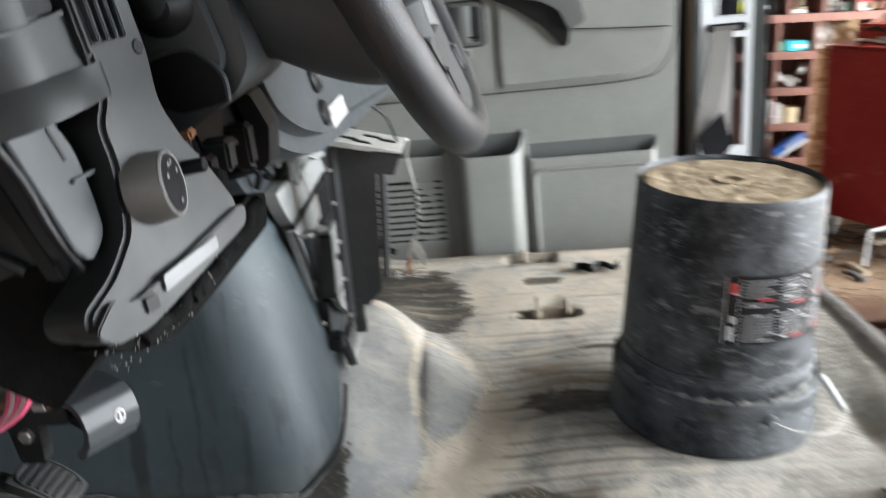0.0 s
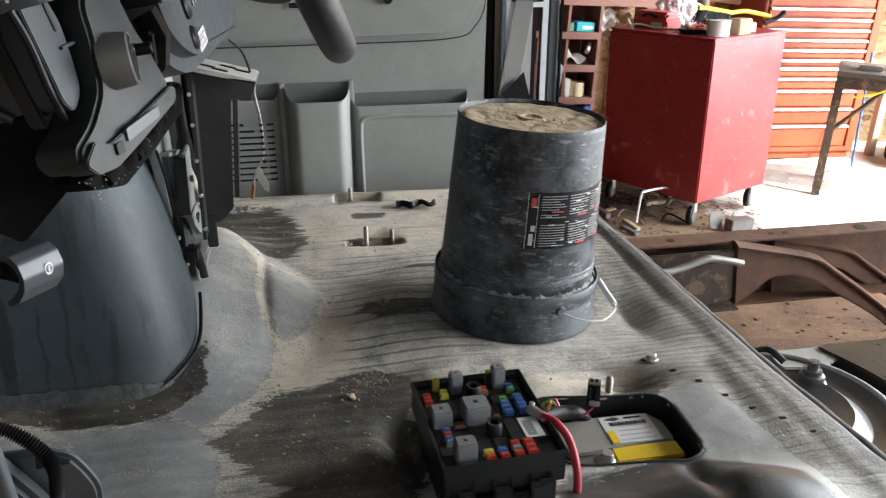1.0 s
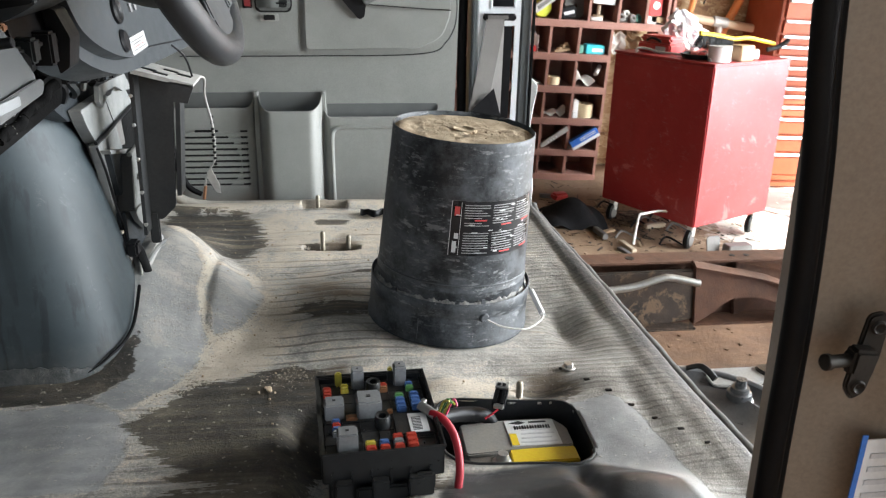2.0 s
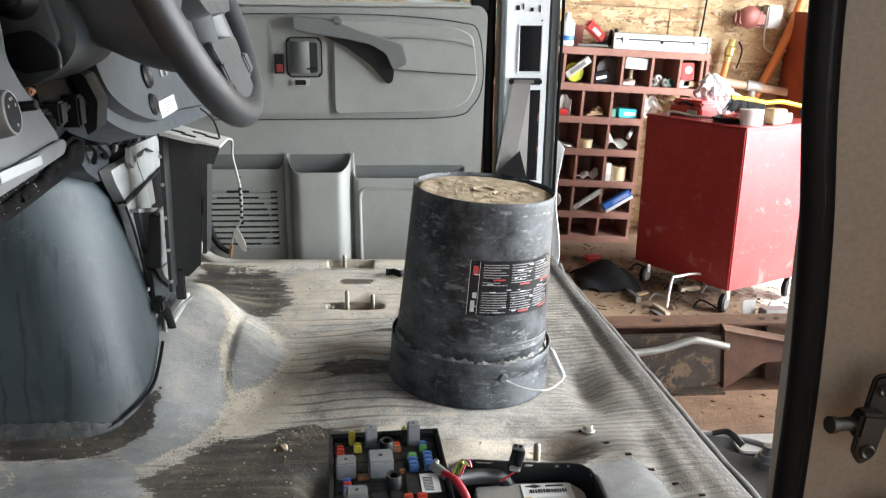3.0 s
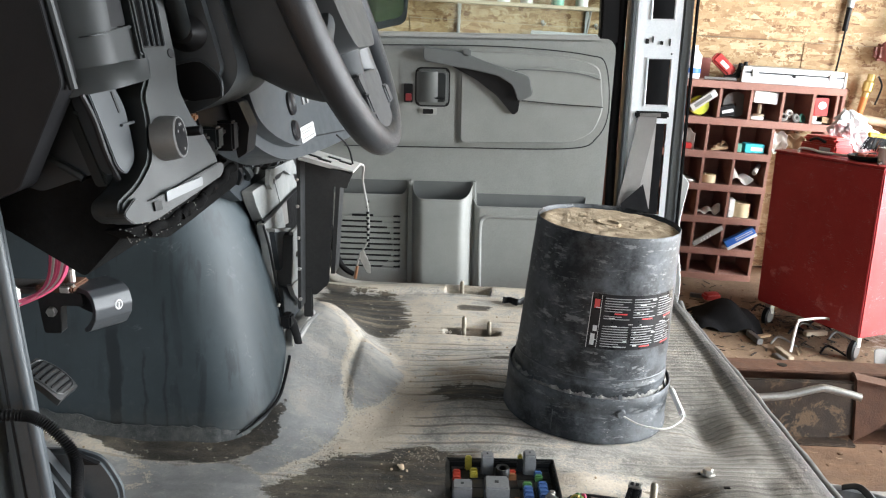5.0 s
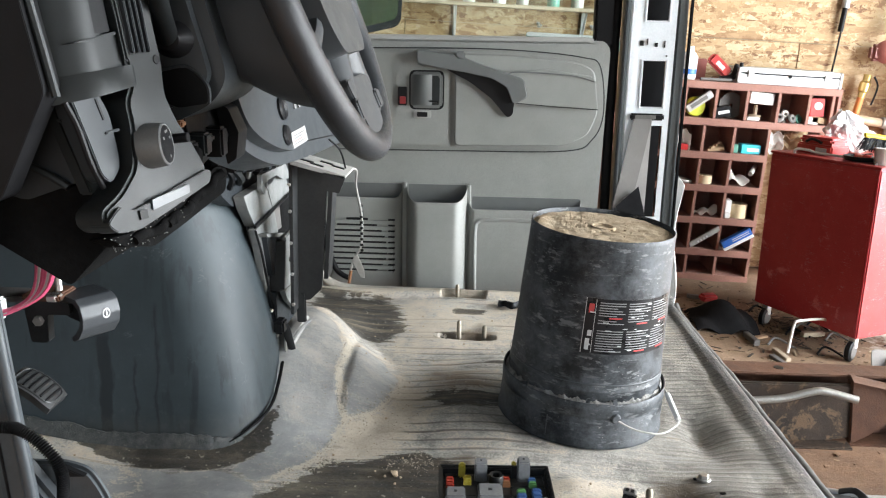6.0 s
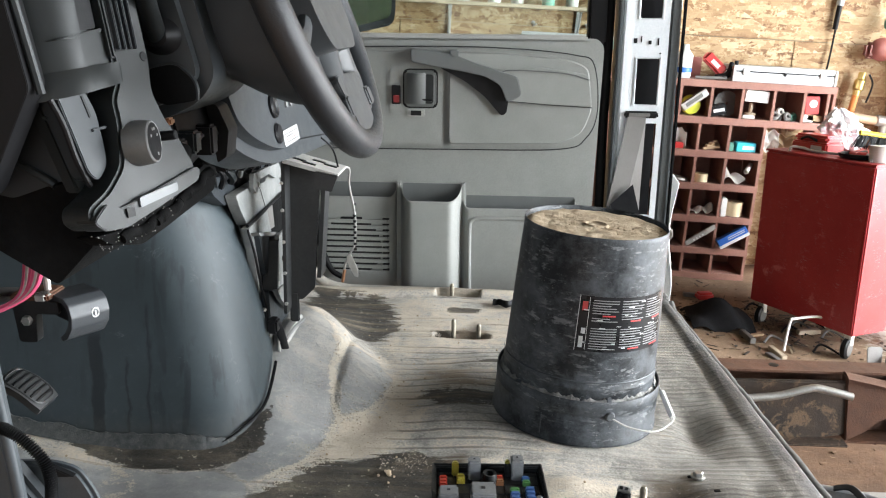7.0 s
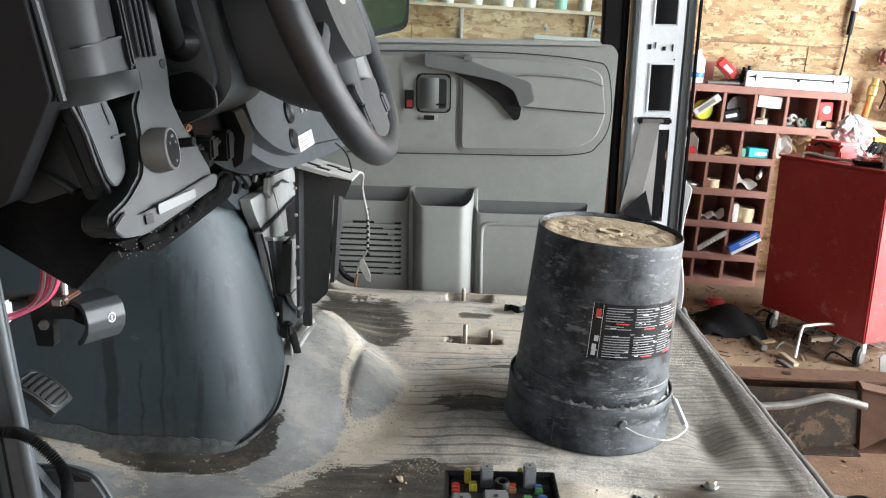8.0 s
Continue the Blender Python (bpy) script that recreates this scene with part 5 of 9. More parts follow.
def pocket_lip(a, b):
    """Ledge under the end panel: rolls out from below and runs into the switch panel."""
    u = -0.092 + 0.096 * a
    low, high = 0.023 + 0.0130 * a, 0.047 + 0.0085 * a
    if b < 0.25:
        v, d = low + 0.002 * (1 - b / 0.25), -0.022 + 0.030 * math.sin(b / 0.25 * math.pi / 2)
    else:
        t = (b - 0.25) / 0.75
        v, d = low + (high - low) * t, 0.008 - 0.0060 * t * t
    return Vector((u, v, d + (0.0045 - d) * step(0.60, 0.90, a) - 0.007 * step(0.90, 1.0, a) - fall_away(u)))


part("end_panel", loft(pocket_panel, 24, 8, 0.003, FACE), "dash", dash, smooth=60)
part("pocket_lip", loft(pocket_lip, 40, 24, 0.0, FACE), "dash", dash, smooth=70)
part("pocket_cup", on_face(rounded([(-0.044, 0.085), (-0.010, 0.083), (-0.008, 0.050), (-0.041, 0.048)], 0.003), -0.02, -0.002, 0.003), "dash", dash)
# shade in the slot above the cup, painted as a black plate
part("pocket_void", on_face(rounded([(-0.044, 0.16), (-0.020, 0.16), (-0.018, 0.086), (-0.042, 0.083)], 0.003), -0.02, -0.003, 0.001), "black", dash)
part("pocket_shelf", on_face([(-0.072, 0.0755), (-0.045, 0.0805), (-0.017, 0.0855), (-0.017, 0.0825), (-0.045, 0.077)], -0.020, 0.003, 0.001), "dash", dash)
part("recess_back", on_face([(-0.075, 0.032), (-0.010, 0.036), (-0.014, -0.060), (-0.050, -0.062)], -0.050, -0.034, 0.002), "dash", dash)
face = part("switch_panel", on_face(rounded([(-0.018, 0.18), (0.040, 0.18), (0.034, 0.10), (0.037, 0.054), (0.033, 0.024), (0.045, -0.005), (0.058, -0.022), (0.076, -0.056), (0.068, -0.070), (0.0, -0.086), (-0.042, -0.096), (-0.066, -0.097), (-0.078, -0.086), (-0.076, -0.074), (-0.050, -0.062), (-0.027, -0.042), (-0.020, 0.0), (-0.022, 0.02), (-0.010, 0.036), (-0.012, 0.06)], 0.009, 4), -0.035, 0.004, 0.009), "dash", dash)
part("lower_lip", on_face(rounded([(-0.080, -0.086), (-0.068, -0.097), (-0.040, -0.099), (0.0, -0.090), (0.072, -0.072), (0.076, -0.060), (0.068, -0.058), (0.0, -0.072), (-0.045, -0.080), (-0.060, -0.072)], 0.006, 4), -0.016, 0.009, 0.0075), "dash", dash)
part("lip_tab", on_face(rounded([(-0.022, -0.084), (0.034, -0.077), (0.035, -0.068), (-0.021, -0.074)], 0.002), 0.009, 0.0112, 0.001), "tab_grey", dash)
part("lip_hole", on_face(rrect(-0.040, -0.030, -0.090, -0.081, 0.001), 0.008, 0.0112, 0.0), "black", dash)
vent = part("vent_frame", on_face(rounded([(-0.018, 0.17), (0.018, 0.17), (0.020, 0.060), (-0.013, 0.057)], 0.004), 0.0, 0.005, 0.002), "dash", dash)
part("vent_void", on_face(rounded([(-0.013, 0.165), (0.013, 0.165), (0.015, 0.065), (-0.009, 0.063)], 0.002), 0.003, 0.0056, 0.0), "black", dash)
for k in range(4):
    o = -0.010 + 0.0072 * k
    part("louvre", on_face([(o, 0.165), (o + 0.0026, 0.165), (o + 0.0056, 0.065), (o + 0.003, 0.065)], 0.0, 0.010, 0.0008), "dash_light", dash)
part("trim_screw", cyl(FACE @ Vector((0.028, 0.058, 0.002)), FACE @ Vector((0.028, 0.058, 0.005)), 0.005, 10), "black", dash)
part("duct", on_face(rounded([(-0.075, 0.034), (-0.042, 0.034), (-0.032, 0.012), (-0.030, -0.020), (-0.031, -0.040), (-0.046, -0.053), (-0.056, -0.044), (-0.063, -0.014)], 0.008), -0.034, -0.010, 0.011), "dash_light", dash, "slate moulded duct")
part("duct_slot", on_face(rounded([(-0.047, 0.026), (-0.045, 0.027), (-0.040, 0.007), (-0.042, 0.006)], 0.0008), -0.016, -0.0090, 0), "black", dash)
part("duct_ridge", tube([FACE @ Vector(p) for p in ((-0.078, 0.026, -0.014), (-0.069, 0.002, -0.014), (-0.062, -0.030, -0.015), (-0.050, -0.056, -0.018))], 0.0030, 8), "black", dash)
part("duct_tab", box(-0.009, 0.009, -0.0012, 0.0012, -0.003, 0.003, 0.0008, FACE @ pose(-0.034, -0.005, -0.010, 0, 0, 6)), "dash_light", dash)
part("inner_bracket", prism(rounded([(-0.66, 0.60), (-0.615, 0.635), (-0.60, 0.60), (-0.585, 0.57), (-0.655, 0.545), (-0.675, 0.55)], 0.006), -0.70, -0.69, "y", 0.002), "dash_light", dash)
for k in range(2):
    part("inner_fin", box(-0.0012, 0.0012, -0.007, 0.007, -0.003, 0.003, 0.0008, FACE @ pose(-0.062 - 0.003 * k, 0.014 - 0.006 * k, -0.034, 0, 0, 55)), "dash", dash)
part("inner_rib", tube([(-0.66, -0.702, 0.585), (-0.63, -0.704, 0.572), (-0.61, -0.704, 0.56)], 0.004, 8), "dash", dash)
KNOB = Matrix.Translation(FACE @ Vector((-0.004, -0.024, -0.004))) @ FACE.to_3x3().to_4x4() @ Matrix.Rotation(radians(24), 4, "Y")
knob = part("headlamp_knob", lathe([(0, 0.024), (0.0185, 0.024), (0.0205, 0.0225), (0.0212, 0.019), (0.0225, 0.004), (0.0225, 0.0), (0, 0)], KNOB, 40), "knob_grey", dash, "round worn headlamp switch knob")
part("knob_rim", lathe([(0.0188, 0.0238), (0.0198, 0.0243), (0.0206, 0.0228)], KNOB, 40), "dull_print", knob, "worn pale rim")
part("knob_face", lathe([(0, 0.0246), (0.0182, 0.0244), (0.0187, 0.023)], KNOB, 36), "black", knob)
for x, y in ((-0.009, 0.006), (0.009, 0.006), (0.003, -0.012), (-0.002, 0.012), (0.003, 0.0125)):
    part("mark", box(-0.0016, 0.0016, -0.0014, 0.0014, 0, 0.0004, 0, KNOB @ Matrix.Translation((x, y, 0.0246))), "dull_print", knob)
part("mark", box(-0.005, 0.005, -0.0006, 0.0006, 0, 0.0005, 0, FACE @ Matrix.Translation((0.018, 0.006, 0.0032))), "dull_print", dash)
part("mark", box(-0.003, 0.003, -0.0012, 0.0012, 0, 0.0005, 0, FACE @ Matrix.Translation((0.024, 0.001, 0.0032))), "dull_print", dash)
part("dimmer", cyl(FACE @ Vector((0.032, -0.021, 0.0)), FACE @ Vector((0.038, -0.021, 0.018)), 0.0050, 14), "black", dash)

# bezel round the column and the lower centre panel
part("bezel", prism(rounded([(-0.64, 0.86), (-0.535, 0.86), (-0.517, 0.745), (-0.502, 0.690), (-0.494, 0.655), (-0.512, 0.628), (-0.560, 0.604), (-0.64, 0.612)], 0.020), -0.578, -0.40, "y", 0.024, seg=4), "centre_plastic", dash)
# the cubby's dark inside is a flat black plate, painted for shade
part("bezel_void", prism(rounded([(-0.560, 0.664), (-0.532, 0.668), (-0.512, 0.650), (-0.510, 0.630), (-0.545, 0.624), (-0.562, 0.632)], 0.006), -0.5795, -0.570, "y", 0.0), "rubber", dash, "black plate standing in for the shade in the bezel's cubby")
part("void_rim", tube([(-0.560, -0.5785, 0.664), (-0.532, -0.5785, 0.668), (-0.512, -0.5785, 0.650), (-0.510, -0.5785, 0.630)], 0.0022, 6), "centre_plastic", dash)
part("lever_boot", lathe([(0.0, 0.02), (0.018, 0.018), (0.030, 0.006), (0.034, 0.0)], pose(-0.546, -0.576, 0.696, 90, 0, 0) @ Matrix.Diagonal((0.7, 0.6, 1, 1)), 24), "black", dash)
stalk = part("tilt_lever", tube([(-0.548, -0.58, 0.692), (-0.542, -0.61, 0.715), (-0.535, -0.64, 0.745), (-0.53, -0.66, 0.80)], lambda t: 0.011 - 0.002 * t, 14), "dash", dash)
part("knee_frame", prism(rounded([(-0.585, 0.60), (-0.570, 0.612), (-0.56, 0.56), (-0.60, 0.52), (-0.66, 0.54)], 0.006), -0.50, -0.38, "y", 0.004), "black", dash)
part("knee_tab", prism(rounded([(-0.565, 0.60), (-0.545, 0.60), (-0.540, 0.55), (-0.555, 0.535), (-0.580, 0.57)], 0.005), -0.385, -0.372, "y", 0.002), "black", dash)
part("connector", box(-0.60, -0.565, -0.565, -0.515, 0.572, 0.600, 0.004), "black", dash)
part("copper_clip", box(-0.585, -0.555, -0.545, -0.530, 0.598, 0.606, 0.002, pose(0, 0, 0)), "fuse_brown", dash, "coppery brown spring clip")
part("copper_clip", box(-0.595, -0.570, -0.575, -0.560, 0.592, 0.602, 0.002), "fuse_brown", dash, "coppery brown spring clip")
C2 = Matrix.Translation((-0.53, -0.138, 0.517)) @ Matrix.Rotation(radians(-11), 4, "Y")   # lower centre panel: local y across, z up, x out
part("centre_panel", prism(rounded([(-0.232, 0.20), (-0.232, 0.094), (-0.213, 0.051), (-0.175, 0.026), (-0.133, 0.008), (-0.07, -0.012), (0.0, -0.026), (0.226, -0.044), (0.80, -0.075), (0.80, 0.20)], 0.03), -0.10, 0.0, "x", 0.030, C2, 4), "centre_plastic", dash)
part("panel_seam", tube([C2 @ Vector((0.0006, 0.04 + 0.11 * k, 0.002 - 0.010 * k)) for k in range(7)], 0.0012, 6), "black", dash)
part("column_trim", prism(rounded([(-0.565, 0.612), (-0.548, 0.606), (-0.535, 0.575), (-0.540, 0.540), (-0.552, 0.532), (-0.556, 0.556), (-0.548, 0.572), (-0.560, 0.590)], 0.003), -0.40, -0.36, "y", 0.002), "black", dash)
# the knee opening's shade, painted as a black plate
part("knee_plate", prism(rounded([(-0.70, 0.615), (-0.575, 0.610), (-0.565, 0.575), (-0.60, 0.545), (-0.70, 0.55)], 0.006), -0.52, -0.30, "y", 0.003), "foam", dash, "black plate standing in for the shade in the knee opening")
for k in range(5):
    part("plug", box(-0.575 + 0.006 * (k % 2), -0.550 + 0.006 * (k % 2), -0.53 + 0.030 * k, -0.508 + 0.030 * k, 0.548 + 0.011 * (k % 3), 0.580 + 0.006 * (k % 2), 0.003), ("black", "dash", "black")[k % 3], dash)
part("lighter_ring", lathe([(0.010, 0.0), (0.016, 0.003), (0.019, 0.0), (0.019, -0.006)], C2 @ pose(0.004, -0.01, 0.065, 0, 90, 0), 26), "black", dash, "dark ring of the power socket")
part("lighter_well", lathe([(0, 0.002), (0.0125, 0.0025), (0.018, 0.0)], C2 @ pose(0.0015, -0.01, 0.065, 0, 90, 0), 26), "black", dash)
part("socket_cap", lathe([(0, 0.004), (0.014, 0.004), (0.017, 0.0)], C2 @ pose(0.002, -0.015, 0.022, 0, 90, 0), 26), "black", dash)
part("sticker", prism(rrect(0.010, 0.115, -0.004, 0.022, 0.002), 0.0, 0.0022, "x", 0, C2), "paper_grey", dash, "white paper sticker with illegible print")
for k in range(4):
    part("print_bar", prism([(0.020, 0.001 + 0.0045 * k), (0.105 - 0.012 * (k % 3), 0.001 + 0.0045 * k), (0.105 - 0.012 * (k % 3), 0.002 + 0.0045 * k), (0.020, 0.002 + 0.0045 * k)], 0.0, 0.0026, "x", 0, C2), ("ink", "label_red", "ink", "ink")[k], dash)
for y in (0.07, 0.10):
    part("switch_mark", prism(rrect(y, y + 0.012, 0.055, 0.068, 0.002), 0.0, 0.003, "x", 0, C2), "dull_print", dash)

# foam duct and insulation under the panel
duct = thing("insulation_panel", (-0.64, -0.62, 0.45), "black foam-covered knee panel hanging under the dashboard", "insulation")
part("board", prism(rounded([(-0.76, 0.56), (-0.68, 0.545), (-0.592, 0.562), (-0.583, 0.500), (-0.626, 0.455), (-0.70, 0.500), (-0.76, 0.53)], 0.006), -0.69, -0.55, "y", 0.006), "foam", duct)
part("foam_strip", tube([(-0.575, -0.70, 0.522), (-0.548, -0.655, 0.535), (-0.530, -0.61, 0.548), (-0.535, -0.57, 0.575)], 0.011, 10), "foam", duct)
part("foam_strip", tube([(-0.570, -0.66, 0.505), (-0.550, -0.60, 0.53), (-0.545, -0.54, 0.56)], 0.009, 10), "foam", duct)

lip_line = curve_points([FACE @ Vector(p) for p in ((-0.066, -0.108, -0.012), (-0.02, -0.108, -0.014), (0.03, -0.098, -0.016), (0.068, -0.080, -0.02), (0.095, -0.060, -0.03))], 24)
part("foam_edge", on_face(rounded([(-0.060, -0.103), (-0.031, -0.104), (0.010, -0.098), (0.055, -0.084), (0.112, -0.060), (0.132, -0.066), (0.122, -0.090), (0.040, -0.113), (-0.003, -0.124), (-0.040, -0.116)], 0.006), -0.042, -0.014, 0.006), "foam", duct, "black foam strip under the panel's lip")
for u0, v0, u1, v1 in ((-0.03, -0.112, 0.03, -0.104), (0.02, -0.106, 0.075, -0.088), (0.06, -0.092, 0.118, -0.070)):
    part("foam_roll", tube([FACE @ Vector((u0 + (u1 - u0) * t, v0 + (v1 - v0) * t + 0.002 * math.sin(9 * t), -0.013 + 0.002 * math.sin(14 * t))) for t in (0, 0.2, 0.4, 0.6, 0.8, 1.0)], 0.0055, 10), "foam", duct, smooth=80)
grit = bmesh.new()
rnd = random.Random(5)
for k in range(130):
    c = lip_line[rnd.randrange(len(lip_line))] + Vector((rnd.uniform(-0.001, 0.008), rnd.uniform(-0.006, 0.004), rnd.uniform(-0.010, 0.008)))
    bmesh.ops.create_icosphere(grit, subdivisions=1, radius=rnd.uniform(0.0003, 0.0008), matrix=Matrix.Translation(c))
part("grit", grit, "torn", duct, "pale grit stuck in the foam")

# ---- steering wheel and column ----
WC = Vector((-0.420, -0.442, 0.743))
wd = Vector((-math.cos(radians(68)), 0, math.sin(radians(68))))
WHEEL = Matrix((Vector((0, 1, 0)), wd, Vector((0, 1, 0)).cross(wd))).transposed().to_4x4()
WHEEL.translation = WC        # local x across, y up the wheel, z towards the dash or the driver
zs = 1 if (WHEEL.to_3x3() @ Vector((0, 0, 1))).x > 0 else -1
wheel = thing("steering_wheel", WC, "dark grey grained steering wheel with a padded hub", "steering wheel")
R = 0.187
part("rim", tube([(R * math.cos(2 * math.pi * k / 24), R * math.sin(2 * math.pi * k / 24), 0) for k in range(24)], 0.0183, 16, True, True, 4, m=WHEEL), "leather", wheel)
part("hub_pad", prism(rounded([(-0.125, 0.07), (-0.08, 0.10), (0.08, 0.10), (0.125, 0.07), (0.125, -0.05), (0.085, -0.098), (-0.085, -0.098), (-0.125, -0.05)], 0.03), -0.035 * zs, 0.022 * zs, "z", 0.024, WHEEL, 4), "shroud", wheel)
part("lower_pad", prism(rounded([(-0.085, -0.101), (0.085, -0.101), (0.062, -0.150), (0.050, -0.180), (-0.050, -0.180), (-0.062, -0.150)], 0.016), -0.018 * zs, 0.012 * zs, "z", 0.013, WHEEL, 4), "shroud", wheel)
for sgn in (-1, 1):
    part("spoke", tube([(sgn * 0.075, -0.03, 0), (sgn * 0.12, -0.055, -0.002 * zs), (sgn * 0.178, -0.062, -0.002 * zs)], lambda t: 0.020 - 0.004 * t, 12, flat=0.6, m=WHEEL), "shroud", wheel)
    part("lower_spoke", tube([(sgn * 0.04, -0.07, 0), (sgn * 0.06, -0.12, -0.002 * zs), (sgn * 0.075, -0.170, -0.002 * zs)], lambda t: 0.022 - 0.006 * t, 12, flat=0.5, m=WHEEL), "shroud", wheel)
    part("spoke_switch", prism(rrect(sgn * 0.075 - 0.014, sgn * 0.075 + 0.014, -0.150, -0.125, 0.006), 0.0, 0.016 * zs, "z", 0.005, WHEEL, 3), "shroud", wheel)
part("badge", lathe([(0, 0.0015), (0.009, 0.0015), (0.010, 0)], WHEEL @ Matrix.Translation((0.0, -0.005, 0.022 * zs)) @ Matrix.Diagonal((1.5, 0.6, zs, 1)), 24), "tape", wheel, "pale gold oval badge")
col = thing("steering_column", (-0.55, -0.43, 0.62), "dark grey plastic steering column shroud", "steering column")
ax = (WHEEL.to_3x3() @ Vector((0, 0, -zs))).normalized()
SH = WHEEL.copy()


def shroud_point(u, v):
    """The column cover behind the wheel: a rounded tub, its underside rising towards the bezel."""
    if v < 0.12:
        k, sv = math.sqrt(max(0.0, 1 - (1 - v / 0.12) ** 2)), 0.0
    elif v > 0.86:
        k, sv = max(0.02, math.sqrt(max(0.0, 1 - ((v - 0.86) / 0.14) ** 2))), 1.0
    else:
        k, sv = 1.0, (v - 0.12) / 0.74
    a = 2 * math.pi * u
    c, d = math.cos(a), math.sin(a)
    half = (0.092 - 0.010 * sv) * (0.55 + 0.45 * k)
    low, high = -0.122 + 0.060 * sv ** 1.6, 0.062
    mid, tall = (low + high) / 2, (high - low) / 2 * (0.45 + 0.55 * k)
    x = half * math.copysign(abs(c) ** 0.62, c)
    y = mid + tall * math.copysign(abs(d) ** 0.62, d)
    return Vector((x, y, -zs * (0.014 + 0.105 * v)))


part("shroud", loft(shroud_point, 64, 30, 0.003, SH), "shroud", col, smooth=60)
part("column_tube", tube([WHEEL @ Vector((0, -0.02, -0.02 * zs)), WHEEL @ Vector((0, -0.02, -0.30 * zs))], 0.035, 20, smooth=False), "black", col)
part("shroud_parting", tube([SH @ Vector((-0.0935 + 0.010 * t, -0.028 + 0.012 * t, -zs * (0.028 + 0.075 * t))) for t in (0.0, 0.3, 0.6, 1.0)], 0.0012, 6), "black", col)
part("ignition_stalk", tube([(-0.47, -0.33, 0.66), (-0.43, -0.27, 0.65), (-0.415, -0.24, 0.645)], lambda t: 0.011, 12), "black", col)
part("stalk_tip", tube([(-0.430, -0.28, 0.650), (-0.410, -0.235, 0.640)], 0.014, 12, smooth=False), "dash_light", col)
harness = thing("wire_harness", (-0.50, -0.25, 0.60), "loose blue and black wires hanging behind the steering wheel", "wires")
for k in range(7):
    o = 0.012 * k
    part("wire", tube([(-0.52 + 0.004 * k, -0.05, 0.76), (-0.475 + 0.01 * math.sin(k), -0.02 + o * 0.5, 0.70), (-0.490 + o * 0.3, 0.0, 0.655 - 0.006 * k), (-0.505, 0.03, 0.60)], 0.0035, 6), ("wire_blue", "black", "black")[k % 3], harness)

# ---- parking brake, pedal, wires, hose by the driver's door ----
pb = thing("parking_brake_release", (-0.68, -0.58, 0.38), "grey parking brake handle on a steel bracket", "brake handle")
GRIP = pose(-0.669, -0.575, 0.384, 0, 0, -35)          # local x out of the handle's face
SHELL = [(-0.030, 0.024), (0.012, 0.024), (0.022, 0.018), (0.027, 0.004), (0.024, -0.010), (0.012, -0.024), (0.0, -0.030), (-0.004, -0.026), (0.007, -0.018), (0.017, -0.007), (0.020, 0.004), (0.016, 0.013), (0.008, 0.018), (-0.030, 0.018)]
part("grip", prism(rounded(SHELL, 0.003), -0.023, 0.023, "y", 0.002, GRIP, seg=3), "grip_grey", pb, "grey curved hollow grip")
part("grip_back", box(-0.028, 0.010, -0.016, 0.018, -0.008, 0.020, 0.003, GRIP), "black", pb)
part("symbol", lathe([(0.0042, 0), (0.0052, 0.0004), (0.0062, 0)], GRIP @ pose(0.0264, 0.006, 0.004, 0, 90, 0) @ Matrix.Diagonal((1.0, 0.8, 1, 1)), 20), "print_grey", pb)
part("symbol_bar", box(0.0262, 0.0270, 0.0052, 0.0068, 0.001, 0.007, 0, GRIP), "print_grey", pb)
part("bracket", prism(rounded([(-0.74, 0.405), (-0.685, 0.400), (-0.685, 0.385), (-0.712, 0.385), (-0.714, 0.350), (-0.735, 0.350)], 0.004), -0.590, -0.576, "y", 0.002), "black_steel", pb)
part("bracket_bolt", cyl((-0.722, -0.588, 0.378), (-0.722, -0.596, 0.378), 0.006, 6), "zinc", pb)
part("arm", box(-0.84, -0.68, -0.585, -0.55, 0.396, 0.404, 0.002), "dark_metal", pb)
part("rusty_plate", box(-0.735, -0.690, -0.60, -0.56, 0.404, 0.412, 0.002), "rust", pb, "rust-brown plate")
part("stud", cyl((-0.700, -0.58, 0.405), (-0.700, -0.58, 0.428), 0.004, 8), "zinc", pb)
part("nut", cyl((-0.700, -0.592, 0.404), (-0.700, -0.592, 0.412), 0.010, 6), "zinc", pb)
pedal = thing("brake_pedal", (-0.85, -0.40, 0.19), "ribbed black rubber brake pedal", "pedal")
PM = pose(-0.841, -0.41, 0.208, 0, 36, 0)


def pad_bow(bm):
    """Bows the pedal pad so that its ends fall away from the sole."""
    for v in bm.verts:
        v.co.z -= 5.0 * v.co.x ** 2 + 4.0 * v.co.y ** 2
    bm.transform(PM)
    return bm


part("pad", pad_bow(loft(lambda a, b: Vector((-0.036 + 0.072 * a, (-0.028 + 0.056 * b) * (1 - 0.12 * abs(2 * a - 1) ** 4), 0.004)), 20, 12, 0.010)), "pedal_rubber", pedal, smooth=60)
part("pad_border", pad_bow(tube([(0.032 * math.copysign(abs(math.cos(k * math.pi / 16)) ** 0.5, math.cos(k * math.pi / 16)), 0.024 * math.copysign(abs(math.sin(k * math.pi / 16)) ** 0.5, math.sin(k * math.pi / 16)), 0.0045) for k in range(32)], 0.0014, 6, True)), "pedal_rubber", pedal, smooth=60)
for k in range(6):
    x = -0.024 + 0.0096 * k
    part("rib", pad_bow(tube([(x, -0.021 + 0.0105 * q, 0.0045) for q in range(5)], 0.0017, 6)), "black", pedal, smooth=60)
part("arm", tube([(-0.87, -0.41, 0.20), (-0.93, -0.41, 0.24), (-0.96, -0.41, 0.40), (-0.95, -0.41, 0.60)], 0.010, 8, flat=0.5), "black_steel", pedal)
pw = thing("pink_wires", (-0.72, -0.62, 0.42), "bundle of pink and white wires hanging under the dashboard", "wires")
